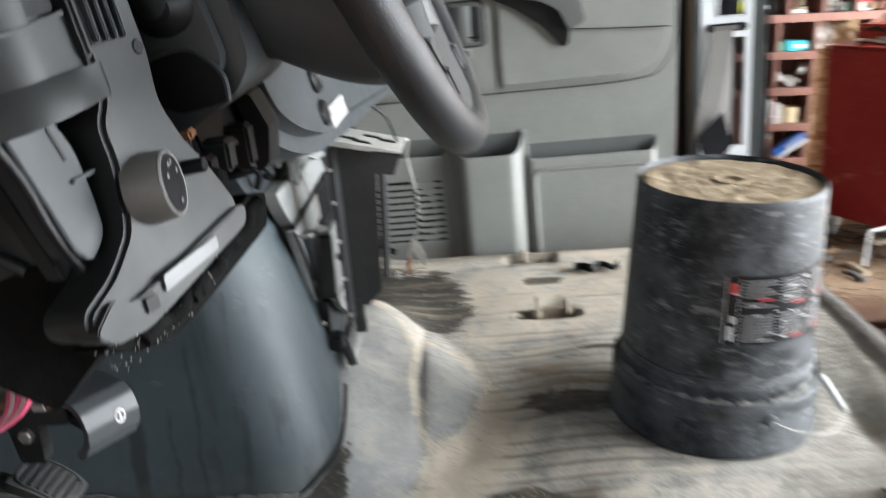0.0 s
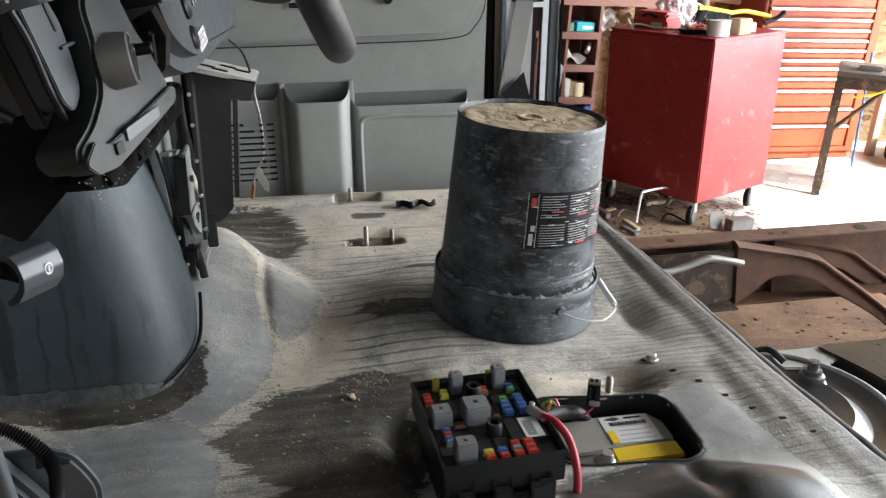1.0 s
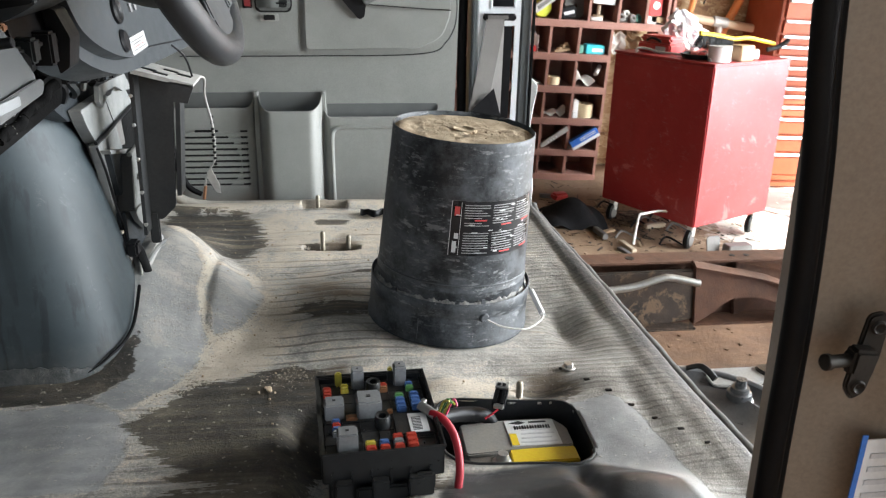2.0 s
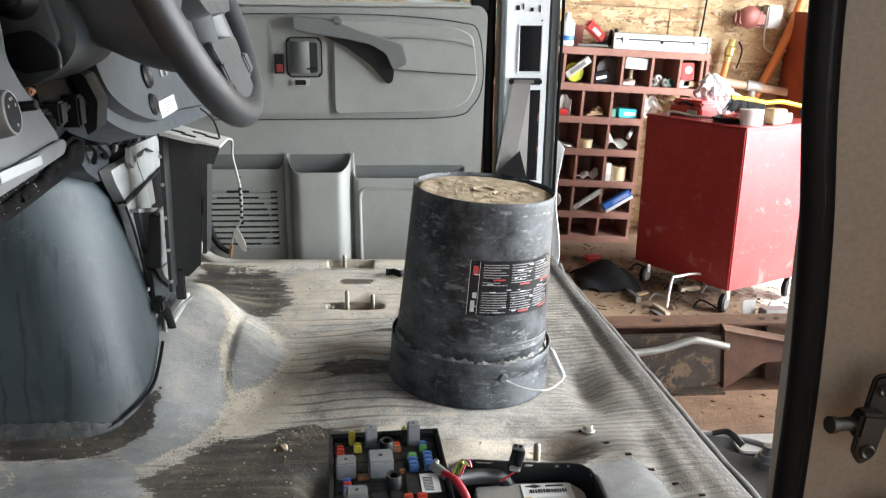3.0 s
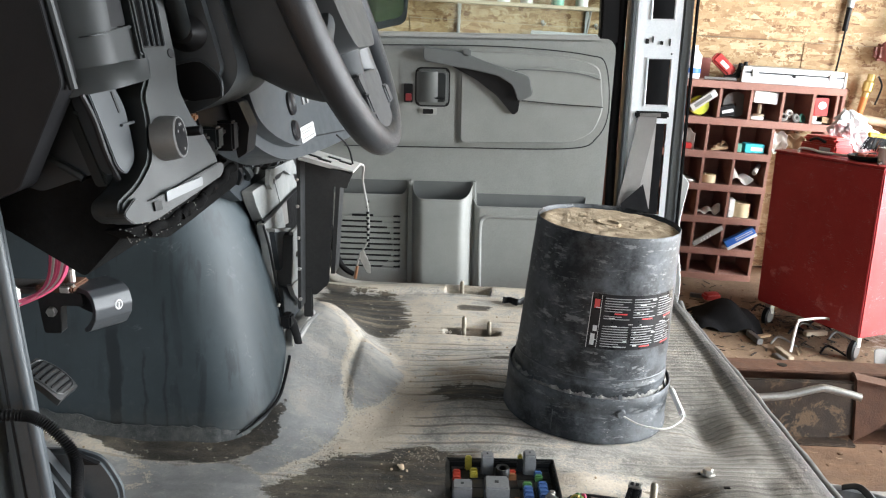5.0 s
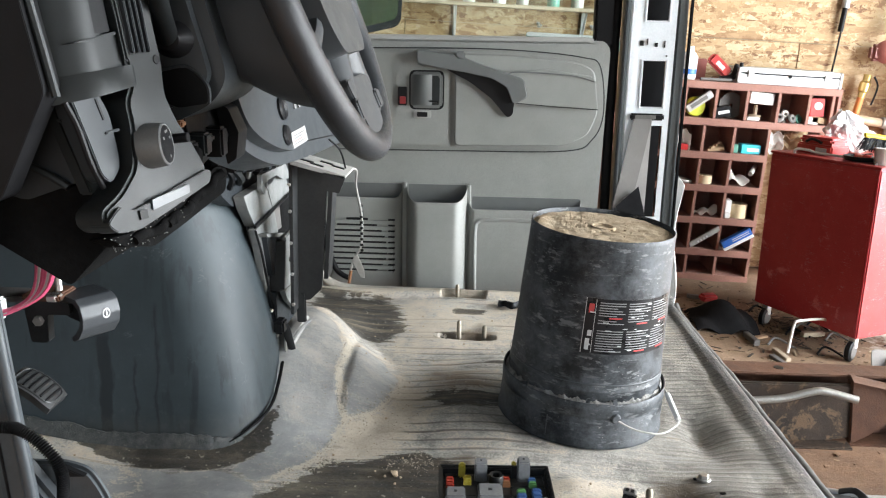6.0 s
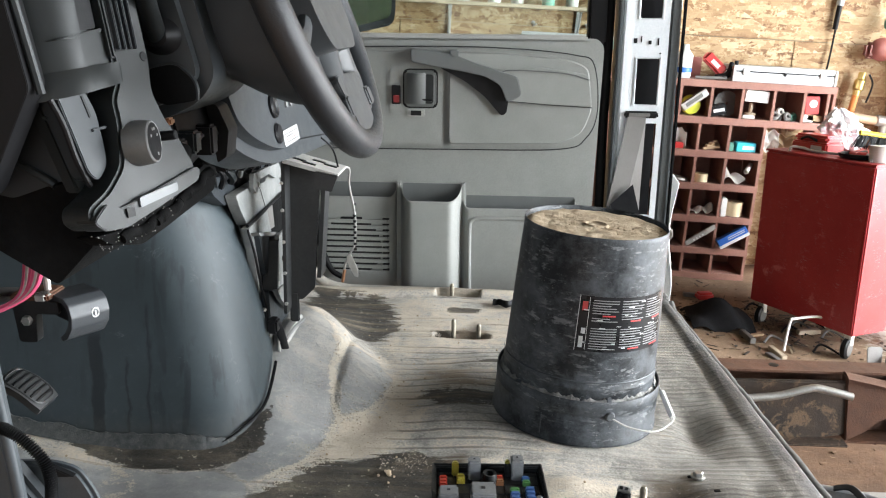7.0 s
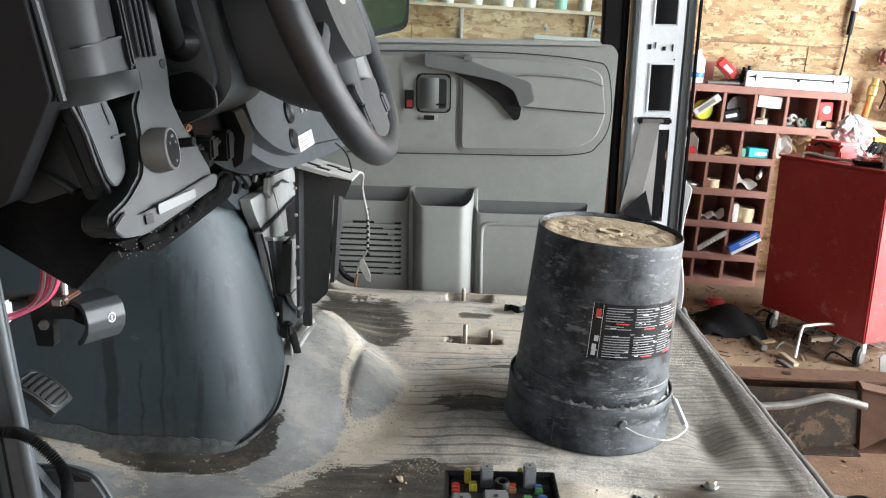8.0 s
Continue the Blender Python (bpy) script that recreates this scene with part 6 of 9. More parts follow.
for k in range(6):
    part("wire", tube([(-0.700 + 0.004 * k, -0.62 + 0.004 * k, 0.52), (-0.692 + 0.004 * k, -0.63, 0.47), (-0.700 + 0.002 * k, -0.635, 0.425), (-0.735 - 0.006 * k, -0.64, 0.405 - 0.003 * k), (-0.79, -0.64, 0.40 - 0.004 * k)], 0.003, 6), ("wire_pink", "wire_white", "wire_pink")[k % 3], pw)
part("connector", box(-0.78, -0.735, -0.655, -0.625, 0.395, 0.42, 0.003), "white_plastic", pw)

# ---- near door opening: seals, pillars, hose ----
seal = thing("hinge_pillar_seal", (-0.676, -0.74, 0.02), "slate rubber door seal along the front door pillar", "door seal")
part("strip", prism(rounded([(-0.712, 0.62), (-0.680, 0.62), (-0.660, 0.30), (-0.642, 0.02), (-0.684, 0.02), (-0.694, 0.30)], 0.006), -0.748, -0.736, "y", 0.005, seg=3), "seal_slate", seal)
part("bulb", tube([(-0.686, -0.745, 0.62), (-0.674, -0.745, 0.42), (-0.664, -0.745, 0.28), (-0.650, -0.745, 0.06)], 0.0062, 12), "seal_slate", seal)
part("groove", tube([(-0.700, -0.7485, 0.60), (-0.690, -0.7485, 0.40), (-0.680, -0.7485, 0.20), (-0.668, -0.7485, 0.03)], 0.0016, 6), "black", seal)
ap = thing("front_pillar", (-0.75, -0.82, 0.0), "grey painted front door pillar of the van", "pillar", kind="structure")
part("post", prism([(-0.95, -0.15), (-0.705, -0.15), (-0.705, 1.05), (-0.95, 1.05)], -0.80, -0.72, "y", 0.006), "dark_trim", ap)
part("seal_lip", box(-0.700, -0.690, -0.742, -0.72, 0.0, 1.0, 0.003), "dark_trim", ap)
hose_pts = [(-0.75, -0.775, 0.322), (-0.70, -0.772, 0.336), (-0.661, -0.770, 0.338), (-0.647, -0.770, 0.335), (-0.631, -0.770, 0.323), (-0.617, -0.770, 0.305), (-0.612, -0.770, 0.286), (-0.615, -0.768, 0.262), (-0.622, -0.762, 0.220), (-0.645, -0.74, 0.13), (-0.680, -0.71, 0.035)]
hose = thing("corrugated_hose", (-0.66, -0.71, 0.03), "black corrugated wiring hose looping down to the floor", "hose")
hl = curve_points(hose_pts, 90)
part("hose_wall", tube(hl, lambda t: 0.0052 + 0.0011 * math.sin(t * 560), 10, smooth=False), "rubber", hose, smooth=60)
kick = thing("kick_panel", (-0.68, -0.70, 0.0), "slate plastic kick panel with clips by the door sill", "panel")
part("panel", prism(rounded([(-0.80, 0.01), (-0.575, 0.012), (-0.570, 0.05), (-0.600, 0.14), (-0.645, 0.235), (-0.675, 0.280), (-0.80, 0.292)], 0.012), -0.735, -0.712, "y", 0.006), "centre_plastic", kick)
part("clip", prism(rounded([(-0.690, 0.258), (-0.662, 0.250), (-0.668, 0.240), (-0.676, 0.232), (-0.680, 0.246)], 0.002), -0.744, -0.734, "y", 0.001), "black", kick)
part("clip", prism(rounded([(-0.668, 0.212), (-0.640, 0.205), (-0.650, 0.196), (-0.652, 0.188), (-0.664, 0.200)], 0.002), -0.744, -0.734, "y", 0.001), "black", kick)
part("clip", box(-0.585, -0.562, -0.752, -0.738, 0.06, 0.08, 0.003), "black", kick)
cheek = [(-0.80, 0.270), (-0.672, 0.266), (-0.644, 0.268), (-0.618, 0.260), (-0.608, 0.244), (-0.598, 0.222), (-0.610, 0.12), (-0.650, 0.03), (-0.80, 0.03)]
part("cheek", prism(rounded(cheek, 0.015), -0.712, -0.700, "y", 0.004), "seal_slate", kick)
for x, z, a in ((-0.633, 0.259, 8),):
    part("spike", prism([(-0.012, -0.006), (0.016, 0.0), (-0.012, 0.008)], -0.004, 0.004, "y", 0.001, pose(x, -0.716, z, 0, a, 0)), "black", kick)
sill = solo("sill", box(-0.62, 0.40, -0.86, -0.70, -0.06, -0.012, 0.008), "dark_trim", "dark painted door sill of the van", "sill", kind="structure")

bp_ = thing("lock_pillar", (0.25, -0.88, -0.1), "beige painted lock pillar of the van's open door", "pillar", kind="structure")
part("post", loft(lambda u, v: Vector((0.126 + 0.014 * (1 - v) + 0.244 * u + 0.03 * (1 - v), -0.845 - 0.035 * step(0.25, 0.45, u + 0.20 * (v - 0.5)) - 0.05 * u, -0.2 + 1.4 * v)), 30, 24, 0.02), "beige_paint", bp_, smooth=60)
part("return", box(0.30, 0.36, -0.90, -0.74, -0.2, 1.2, 0.01), "dark_trim", bp_)
lock_seal = thing("lock_pillar_seal", (0.16, -0.85, -0.02), "thick black rubber door seal on the lock pillar", "door seal")
SEAL_LINE = [(0.130, -0.850, 1.1), (0.133, -0.850, 0.72), (0.152, -0.850, 0.53), (0.160, -0.850, 0.42), (0.163, -0.850, 0.30), (0.165, -0.85, 0.05), (0.12, -0.85, -0.02)]
part("bulb", tube([(x - 0.003, y - 0.004, z) for x, y, z in SEAL_LINE], 0.0105, 16), "rubber", lock_seal)
part("lip", tube([(x + 0.0085, y - 0.001, z) for x, y, z in SEAL_LINE], 0.0065, 12), "rubber", lock_seal)
st = thing("door_striker", (0.225, -0.885, 0.36), "dark steel door striker bolted to the pillar", "door striker")
SP = pose(0.200, -0.886, 0.384, 0, 6, 0)
part("plate", prism(rounded([(-0.006, 0.038), (0.008, 0.042), (0.014, 0.03), (0.016, 0.0), (0.013, -0.034), (0.002, -0.042), (-0.008, -0.030)], 0.005), -0.006, 0.0, "y", 0.002, SP), "striker", st)
for z in (0.028, -0.028):
    part("screw", lathe([(0.002, -0.001), (0.0050, 0.0015), (0.0065, 0.0)], SP @ pose(0.004, -0.007, z, 90, 0, 0), 18), "striker", st)
part("pin", cyl(SP @ Vector((0.0, -0.008, 0.0)), SP @ Vector((-0.040, -0.016, -0.001)), 0.0055, 14), "striker", st)
part("pin_head", cyl(SP @ Vector((-0.036, -0.0152, -0.001)), SP @ Vector((-0.042, -0.0164, -0.001)), 0.0070, 16), "striker", st)
part("collar", cyl(SP @ Vector((-0.008, -0.0096, 0.0)), SP @ Vector((-0.016, -0.0112, 0.0)), 0.0085, 16), "striker", st)
part("arm", box(-0.018, 0.004, -0.020, -0.004, -0.012, 0.012, 0.003, SP), "striker", st)
tag = thing("door_label", (0.25, -0.886, 0.27), "white door-jamb label with a blue edge and illegible print", "label")
part("paper", box(0.224, 0.32, -0.890, -0.8885, 0.215, 0.30, 0), "white_label", tag)
part("blue_edge", box(0.219, 0.224, -0.8905, -0.889, 0.215, 0.305, 0), "blue", tag)
for k in range(5):
    part("print_bar", box(0.230, 0.30 - 0.008 * (k % 2), -0.8912, -0.8898, 0.225 + 0.014 * k, 0.230 + 0.014 * k, 0), "print_grey", tag)

# ---- far door of the cab ----
Y0 = 0.785                      # face of the door trim


def trim(outline, proud, bevel=0.006, back=0.01, seg=2):
    return prism(outline, Y0 + back, Y0 - proud, "y", bevel, seg=seg)


door = thing("van_door", (-0.35, 0.82, -0.05), "closed grey plastic-trimmed van door with armrest, map pockets and speaker grille", "van door")
part("trim_panel", prism(rounded([(-0.82, -0.06), (0.075, -0.06), (0.095, 0.0), (0.107, 0.655), (0.090, 0.676), (-0.82, 0.672)], 0.016), Y0, 0.845, "y", 0.008), "trim_grey", door)
part("window_sill", box(-0.82, 0.062, Y0 + 0.004, 0.845, 0.668, 0.684, 0.004), "trim_light", door)
part("rear_window_post", prism([(0.064, 0.66), (0.112, 0.66), (0.105, 1.20), (0.055, 1.20)], 0.80, 0.85, "y", 0.006), "rubber", door)
part("window_header", box(-0.45, 0.11, 0.80, 0.85, 1.18, 1.24, 0.006), "dark_trim", door)
part("front_window_post", prism([(-0.86, 0.66), (-0.78, 0.66), (-0.42, 1.24), (-0.48, 1.24)], 0.80, 0.85, "y", 0.006), "dark_trim", door)
pane = part("pane", box(-0.80, 0.07, 0.826, 0.830, 0.66, 1.19, 0), "glass", door, "clear green-tinted glass")
pane.visible_shadow = False
# upper insert in two pieces with a gap between them
part("front_insert", trim(rounded([(-0.62, 0.640), (-0.405, 0.645), (-0.312, 0.643), (-0.312, 0.389), (-0.62, 0.385)], 0.010), 0.014, 0.007), "trim_grey", door)
part("rear_insert", trim(rounded([(-0.307, 0.644), (-0.156, 0.643), (0.021, 0.627), (0.072, 0.606), (0.088, 0.49), (0.063, 0.425), (0.0, 0.394), (-0.307, 0.388)], 0.024, 5), 0.018, 0.009, seg=3), "trim_grey", door)
part("armrest", trim(rounded([(-0.180, 0.590), (-0.06, 0.602), (0.066, 0.585), (0.080, 0.50), (-0.150, 0.512)], 0.012, 4), 0.030, 0.012, seg=3), "trim_grey", door)
part("insert_groove", tube([(-0.60, 0.772, 0.648), (-0.30, 0.768, 0.652), (-0.12, 0.768, 0.648), (0.03, 0.768, 0.634), (0.080, 0.77, 0.610), (0.096, 0.772, 0.49), (0.070, 0.772, 0.418), (0.0, 0.772, 0.386), (-0.30, 0.772, 0.380), (-0.62, 0.772, 0.378)], 0.0016, 6), "dash", door)
part("armrest_crease", tube([(-0.165, 0.758, 0.588), (-0.13, 0.752, 0.594), (0.0, 0.752, 0.588), (0.068, 0.754, 0.572)], 0.0014, 6), "handle_grey", door)
part("armrest_seam", tube([(-0.15, 0.7545, 0.514), (-0.04, 0.7545, 0.506), (0.078, 0.7555, 0.500)], 0.0012, 6), "dash", door)
# pull handle sweeping back; a black plate paints the shade of the scoop under it
part("pull_handle", trim(rounded([(-0.402, 0.648), (-0.335, 0.640), (-0.285, 0.632), (-0.235, 0.612), (-0.170, 0.592), (-0.120, 0.578), (-0.108, 0.530), (-0.146, 0.510), (-0.165, 0.555), (-0.205, 0.578), (-0.265, 0.590), (-0.330, 0.600), (-0.400, 0.612)], 0.010, 3), 0.048, 0.012, seg=3), "handle_grey", door)
part("handle_cap", box(-0.300, -0.276, 0.737, 0.77, 0.622, 0.645, 0.004), "handle_grey", door)
part("handle_scoop", trim(rounded([(-0.330, 0.600), (-0.24, 0.592), (-0.165, 0.565), (-0.142, 0.520), (-0.146, 0.482), (-0.160, 0.474), (-0.205, 0.525), (-0.26, 0.565)], 0.012), 0.030, 0.001, back=-0.015), "black", door, "black plate painted for the shade behind the pull handle")
# release lever in its recess
part("recess", trim(rrect(-0.470, -0.318, 0.458, 0.632, 0.018), 0.0155, 0.004), "trim_grey", door)
part("recess_bowl", trim(rrect(-0.460, -0.322, 0.468, 0.600, 0.024, 6), 0.017, 0.0005, back=-0.010), "trim_grey", door)
part("release_shadow_gap", trim(rrect(-0.424, -0.330, 0.490, 0.594, 0.018), 0.0185, 0.0005), "black", door)
rel = part("release_bezel", trim(rrect(-0.420, -0.334, 0.494, 0.590, 0.016), 0.026, 0.005), "handle_grey", door)
part("release_well", trim(rrect(-0.366, -0.342, 0.503, 0.580, 0.008), 0.0266, 0.0, back=-0.02), "dash", rel)
part("release_lever", loft(lambda u, v: Vector((-0.412 + 0.050 * u, Y0 - 0.028 - 0.012 * math.sin(u * math.pi * 0.85) * (0.6 + 0.4 * v), 0.503 + 0.080 * v)), 12, 8, 0.006), "handle_grey", rel, smooth=60)
part("lever_edge", tube([(-0.376, Y0 - 0.032, 0.515), (-0.345, Y0 - 0.030, 0.512)], 0.003, 6, smooth=False), "black", rel)
part("lock_slide", trim(rrect(-0.454, -0.430, 0.500, 0.550, 0.003), 0.022, 0.002), "black", door)
part("lock_flag", trim(rrect(-0.449, -0.433, 0.505, 0.524, 0.002), 0.026, 0.002), "lock_red", door, "dark red lock indicator")
sw = part("window_switch", trim(rrect(-0.412, -0.364, 0.468, 0.487, 0.004), 0.021, 0.002), "trim_light", door)
part("switch_rocker", trim(rrect(-0.402, -0.374, 0.471, 0.484, 0.002), 0.024, 0.002, back=-0.018), "black", sw)


def pocket(name, x0, x1, ztop, deep, zlow=-0.05, lip=0.006, dip=0.03, edge=0.03):
    """A map pocket moulded on the door: an open-topped bin with rounded sides, a rim that dips between its ends and a hollow behind."""
    bm = bmesh.new()
    n = 32
    rows = []
    for k in range(n + 1):
        t = 0.5 - 0.5 * math.cos(math.pi * k / n)
        x = x0 + (x1 - x0) * t
        near = min(x - x0, x1 - x)
        e = min(1.0, near / edge)
        out = math.sqrt(max(0.0, 1 - (1 - e) ** 2))
        z = ztop - dip * out
        inner = max(0.0, deep * out - lip)
        ring_ = [(x, Y0 + 0.005, zlow), (x, Y0 - deep * 0.80 * out, zlow), (x, Y0 - deep * 0.93 * out, zlow + (z - zlow) * 0.4), (x, Y0 - deep * out, zlow + (z - zlow) * 0.75), (x, Y0 - deep * out, z - 0.006), (x, Y0 - deep * out + 0.0015, z - 0.0015),
                 (x, Y0 - deep * out + 0.004, z), (x, Y0 - inner, z - 0.002), (x, Y0 - inner * 0.92, z - 0.07), (x, Y0 + 0.002, z - 0.085)]
        rows.append([bm.verts.new(p) for p in ring_])
    for a, b in zip(rows, rows[1:]):
        for i in range(len(a) - 1):
            bm.faces.new((a[i], b[i], b[i + 1], a[i + 1]))
    p = part(name, bm, "trim_grey", door, smooth=50)
    # the bin's shaded inside, painted in a darker grey than the trim
    part("pocket_back", prism(rounded([(x0 + 0.004, ztop), (x1 - 0.003, ztop), (x1 - 0.006, ztop - 0.09), (x0 + 0.006, ztop - 0.09)], 0.006), Y0 - 0.0015, Y0 + 0.004, "y", 0.0), "handle_grey", p)
    return p


pocket("speaker_pocket", -0.700, -0.441, 0.283, 0.030, dip=0.036, edge=0.022)
pocket("bottle_pocket", -0.430, -0.262, 0.283, 0.078, dip=0.036, edge=0.036)
pocket("map_pocket", -0.258, 0.052, 0.252, 0.034, dip=0.030, edge=0.016)
for x in (-0.4355, -0.258):
    part("pocket_rib", prism(rounded([(x - 0.007, 0.288), (x + 0.007, 0.288), (x + 0.010, 0.20), (x + 0.010, -0.05), (x - 0.010, -0.05), (x - 0.010, 0.20)], 0.005), Y0 - 0.012, Y0, "y", 0.006, seg=3), "trim_grey", door)
part("panel_bead", tube([(-0.236, Y0 - 0.029, -0.04), (-0.238, Y0 - 0.0325, 0.08), (-0.238, Y0 - 0.034, 0.165), (-0.230, Y0 - 0.034, 0.188), (-0.20, Y0 - 0.034, 0.194), (-0.05, Y0 - 0.034, 0.194), (0.03, Y0 - 0.034, 0.192)], 0.0065, 10, flat=0.9), "trim_grey", door, smooth=80)
grille = part("speaker_cone", lathe([(0, 0.002), (0.072, 0.002), (0.074, 0)], pose(-0.556, Y0 - 0.0295, 0.097, 90, 0, 0), 36), "black", door, "black speaker behind the grille")
for k in range(10):
    z = 0.026 + 0.0163 * k
    part("slat", prism(rrect(-0.668, -0.464, z, z + 0.0108, 0.0045, 3), Y0 - 0.026, Y0 - 0.0365, "y", 0.002), "trim_grey", door)
    half = math.sqrt(max(0.0, 0.086 ** 2 - (z + 0.0135 - 0.106) ** 2))
    part("slot", prism(rrect(-0.566 - half, -0.566 + half * 0.95, z + 0.0100, z + 0.0170, 0.002, 2), Y0 - 0.026, Y0 - 0.0335, "y", 0.0), "black", door)
    part("slot_end", prism(rrect(-0.480, -0.461, z + 0.0108, z + 0.0150, 0.002, 2), Y0 - 0.026, Y0 - 0.0340, "y", 0.0), "black", door)


# ---- far lock pillar with belt ----
fp = thing("belt_pillar", (0.22, 0.88, -0.1), "silver painted door pillar with cut-outs and black seal", "pillar", kind="structure")
part("web", plate(0.176, 0.277, -0.12, 1.25, [(0.198, 0.258, 0.505, 0.626), (0.198, 0.256, 0.73, 0.86), (0.232, 0.262, 0.20, 0.455)], 0.812, 0.820), "silver", fp)
part("inner_web", plate(0.176, 0.28, -0.12, 1.25, [], 0.93, 0.935), "black", fp)
for x, z, w, h in ((0.190, 0.672, 0.009, 0.013), (0.205, 0.676, 0.003, 0.016), (0.228, 0.668, 0.008, 0.010), (0.250, 0.670, 0.003, 0.018), (0.257, 0.640, 0.004, 0.004), (0.262, 0.475, 0.005, 0.005)):
    part("punched_hole", box(x - w / 2, x + w / 2, 0.8095, 0.814, z - h / 2, z + h / 2, 0.0), "black", fp)
part("cut_out_rim", tube([(0.196, 0.811, 0.503), (0.260, 0.811, 0.503), (0.260, 0.811, 0.628), (0.196, 0.811, 0.628)], 0.003, 6, True, False), "silver", fp)
part("cut_out_rim", tube([(0.196, 0.811, 0.728), (0.258, 0.811, 0.728), (0.258, 0.811, 0.862), (0.196, 0.811, 0.862)], 0.003, 6, True, False), "silver", fp)
part("front_return", prism([(0.156, -0.12), (0.178, -0.12), (0.178, 1.25), (0.156, 1.25)], 0.806, 0.858, "y", 0.004), "silver", fp)
part("front_trim", prism([(0.140, -0.12), (0.155, -0.12), (0.153, 1.25), (0.138, 1.25)], 0.79, 0.86, "y", 0.005), "dark_trim", fp)
part("rear_trim", prism([(0.277, -0.12), (0.314, -0.12), (0.300, 1.25), (0.277, 1.25)], 0.811, 0.90, "y", 0.006), "dark_trim", fp)
part("rear_bead", box(0.308, 0.316, 0.802, 0.812, -0.1, 1.25, 0.003), "rubber", fp)
solo("far_door_seal", tube([(0.122, 0.825, 1.2), (0.120, 0.825, 0.5), (0.123, 0.825, 0.1), (0.11, 0.825, -0.05)], 0.013, 14), "rubber", "black rubber seal round the far door opening", "door seal")
belt = thing("seat_belt", (0.21, 0.84, 0.19), "grey seat belt webbing hanging from the pillar's guide", "seat belt")
part("webbing", loft(lambda u, v: Vector((0.182 + 0.050 * v - 0.038 * u - 0.006 * u * u, 0.800 - 0.016 * u + 0.004 * v * u, 0.480 - 0.250 * u)), 24, 6, 0.0016), "webbing", belt, smooth=60)
part("webbing_return", loft(lambda u, v: Vector((0.206 + 0.026 * v - 0.020 * u * (1 - 0.9 * v), 0.807 - 0.004 * u, 0.478 - 0.330 * u)), 20, 6, 0.0016), "webbing_pale", belt, "paler twisted strand of the webbing", smooth=60)
part("fold", loft(lambda u, v: Vector((0.148 + 0.056 * v + 0.026 * u, 0.779 + 0.01 * u - 0.006 * v, 0.235 + 0.058 * v - 0.085 * u)), 10, 8, 0.002), "cloth_black", belt, smooth=60)
part("guide", box(0.172, 0.262, 0.797, 0.813, 0.470, 0.488, 0.004), "black", belt)
part("guide_slot", box(0.184, 0.240, 0.795, 0.798, 0.474, 0.484, 0.001), "dark_metal", belt)
part("buckle_tab", prism(rounded([(0.164, 0.170), (0.178, 0.185), (0.186, 0.172), (0.172, 0.156)], 0.003), 0.766, 0.769, "y", 0.001), "zinc", belt)
solo("white_trim_strip", loft(lambda u, v: Vector((0.300 + 0.060 * v + 0.010 * math.sin(u * 7) * v, 0.93 + 0.012 * math.sin(v * 3.1), -0.10 + 0.42 * u - 0.05 * v * v)), 20, 8, 0.004), "white_plastic", "loose white plastic trim piece leaning behind the pillar", "trim strip", smooth=60)

# door mirror outside the far window
MIR = VAN @ pose(-0.60, 1.07, 0.0, 0, 0, 27.3)         # its glass looks out through the doorway behind the van
mir = thing("door_mirror", (0, 0, 0.68), "black-framed door mirror outside the far window", "mirror", MIR)
part("housing", prism(rounded([(-0.17, 0.700), (-0.02, 0.672), (0.135, 0.704), (0.150, 0.95), (-0.17, 0.95)], 0.030), 0.004, 0.055, "y", 0.012), "black", mir)
part("mirror_glass", prism(rounded([(-0.155, 0.722), (-0.02, 0.694), (0.118, 0.724), (0.132, 0.94), (-0.155, 0.94)], 0.024), 0.0, 0.0035, "y", 0.0), "mirror", mir)
part("arm", tube([(-0.22, -0.235, 0.685), (-0.14, -0.10, 0.690), (-0.06, 0.03, 0.715)], 0.014, 8), "black", mir)

# ---- cab shell that closes the place above and in front ----
roof = solo("cab_roof", box(-1.2, 0.36, -0.86, 0.88, 1.24, 1.29, 0.02), "dark_trim", "grey lined roof of the van cab", "roof", kind="structure")
solo("firewall", box(-1.35, -1.12, -0.86, 0.88, -0.2, 0.75, 0.02), "black", "black insulated firewall of the van", "firewall", kind="structure")

# ---- upturned bucket ----
BUCKET = VAN @ pose(-0.021, 0, 0.001, 0, 3.7, 0)     # it leans a little towards the rear of the cab
bucket = thing("bucket", (0, 0, 0), "scuffed black plastic pail upside down, its base caked with dirt", "bucket", BUCKET)
part("wall", lathe([(0.1425, 0.050), (0.1408, 0.100), (0.1418, 0.1025), (0.1418, 0.105), (0.1405, 0.1075), (0.1398, 0.118), (0.1292, 0.362), (0.1290, 0.3695), (0.1276, 0.3710), (0.1262, 0.3690), (0.1255, 0.360), (0.0, 0.361)], seg=96), "bucket", bucket, smooth=50)
part("collar", lathe([(0.1490, 0.050), (0.1492, 0.0850), (0.1505, 0.0865), (0.1520, 0.0850), (0.1518, 0.0620), (0.1500, 0.0590), (0.1500, 0.0540), (0.1515, 0.0515), (0.1518, 0.0100), (0.1545, 0.0070), (0.1545, 0.0015), (0.149, 0.0), (0.1475, 0.05), (0.1430, 0.052)], seg=96), "bucket", bucket, smooth=50)
rnd = random.Random(5)


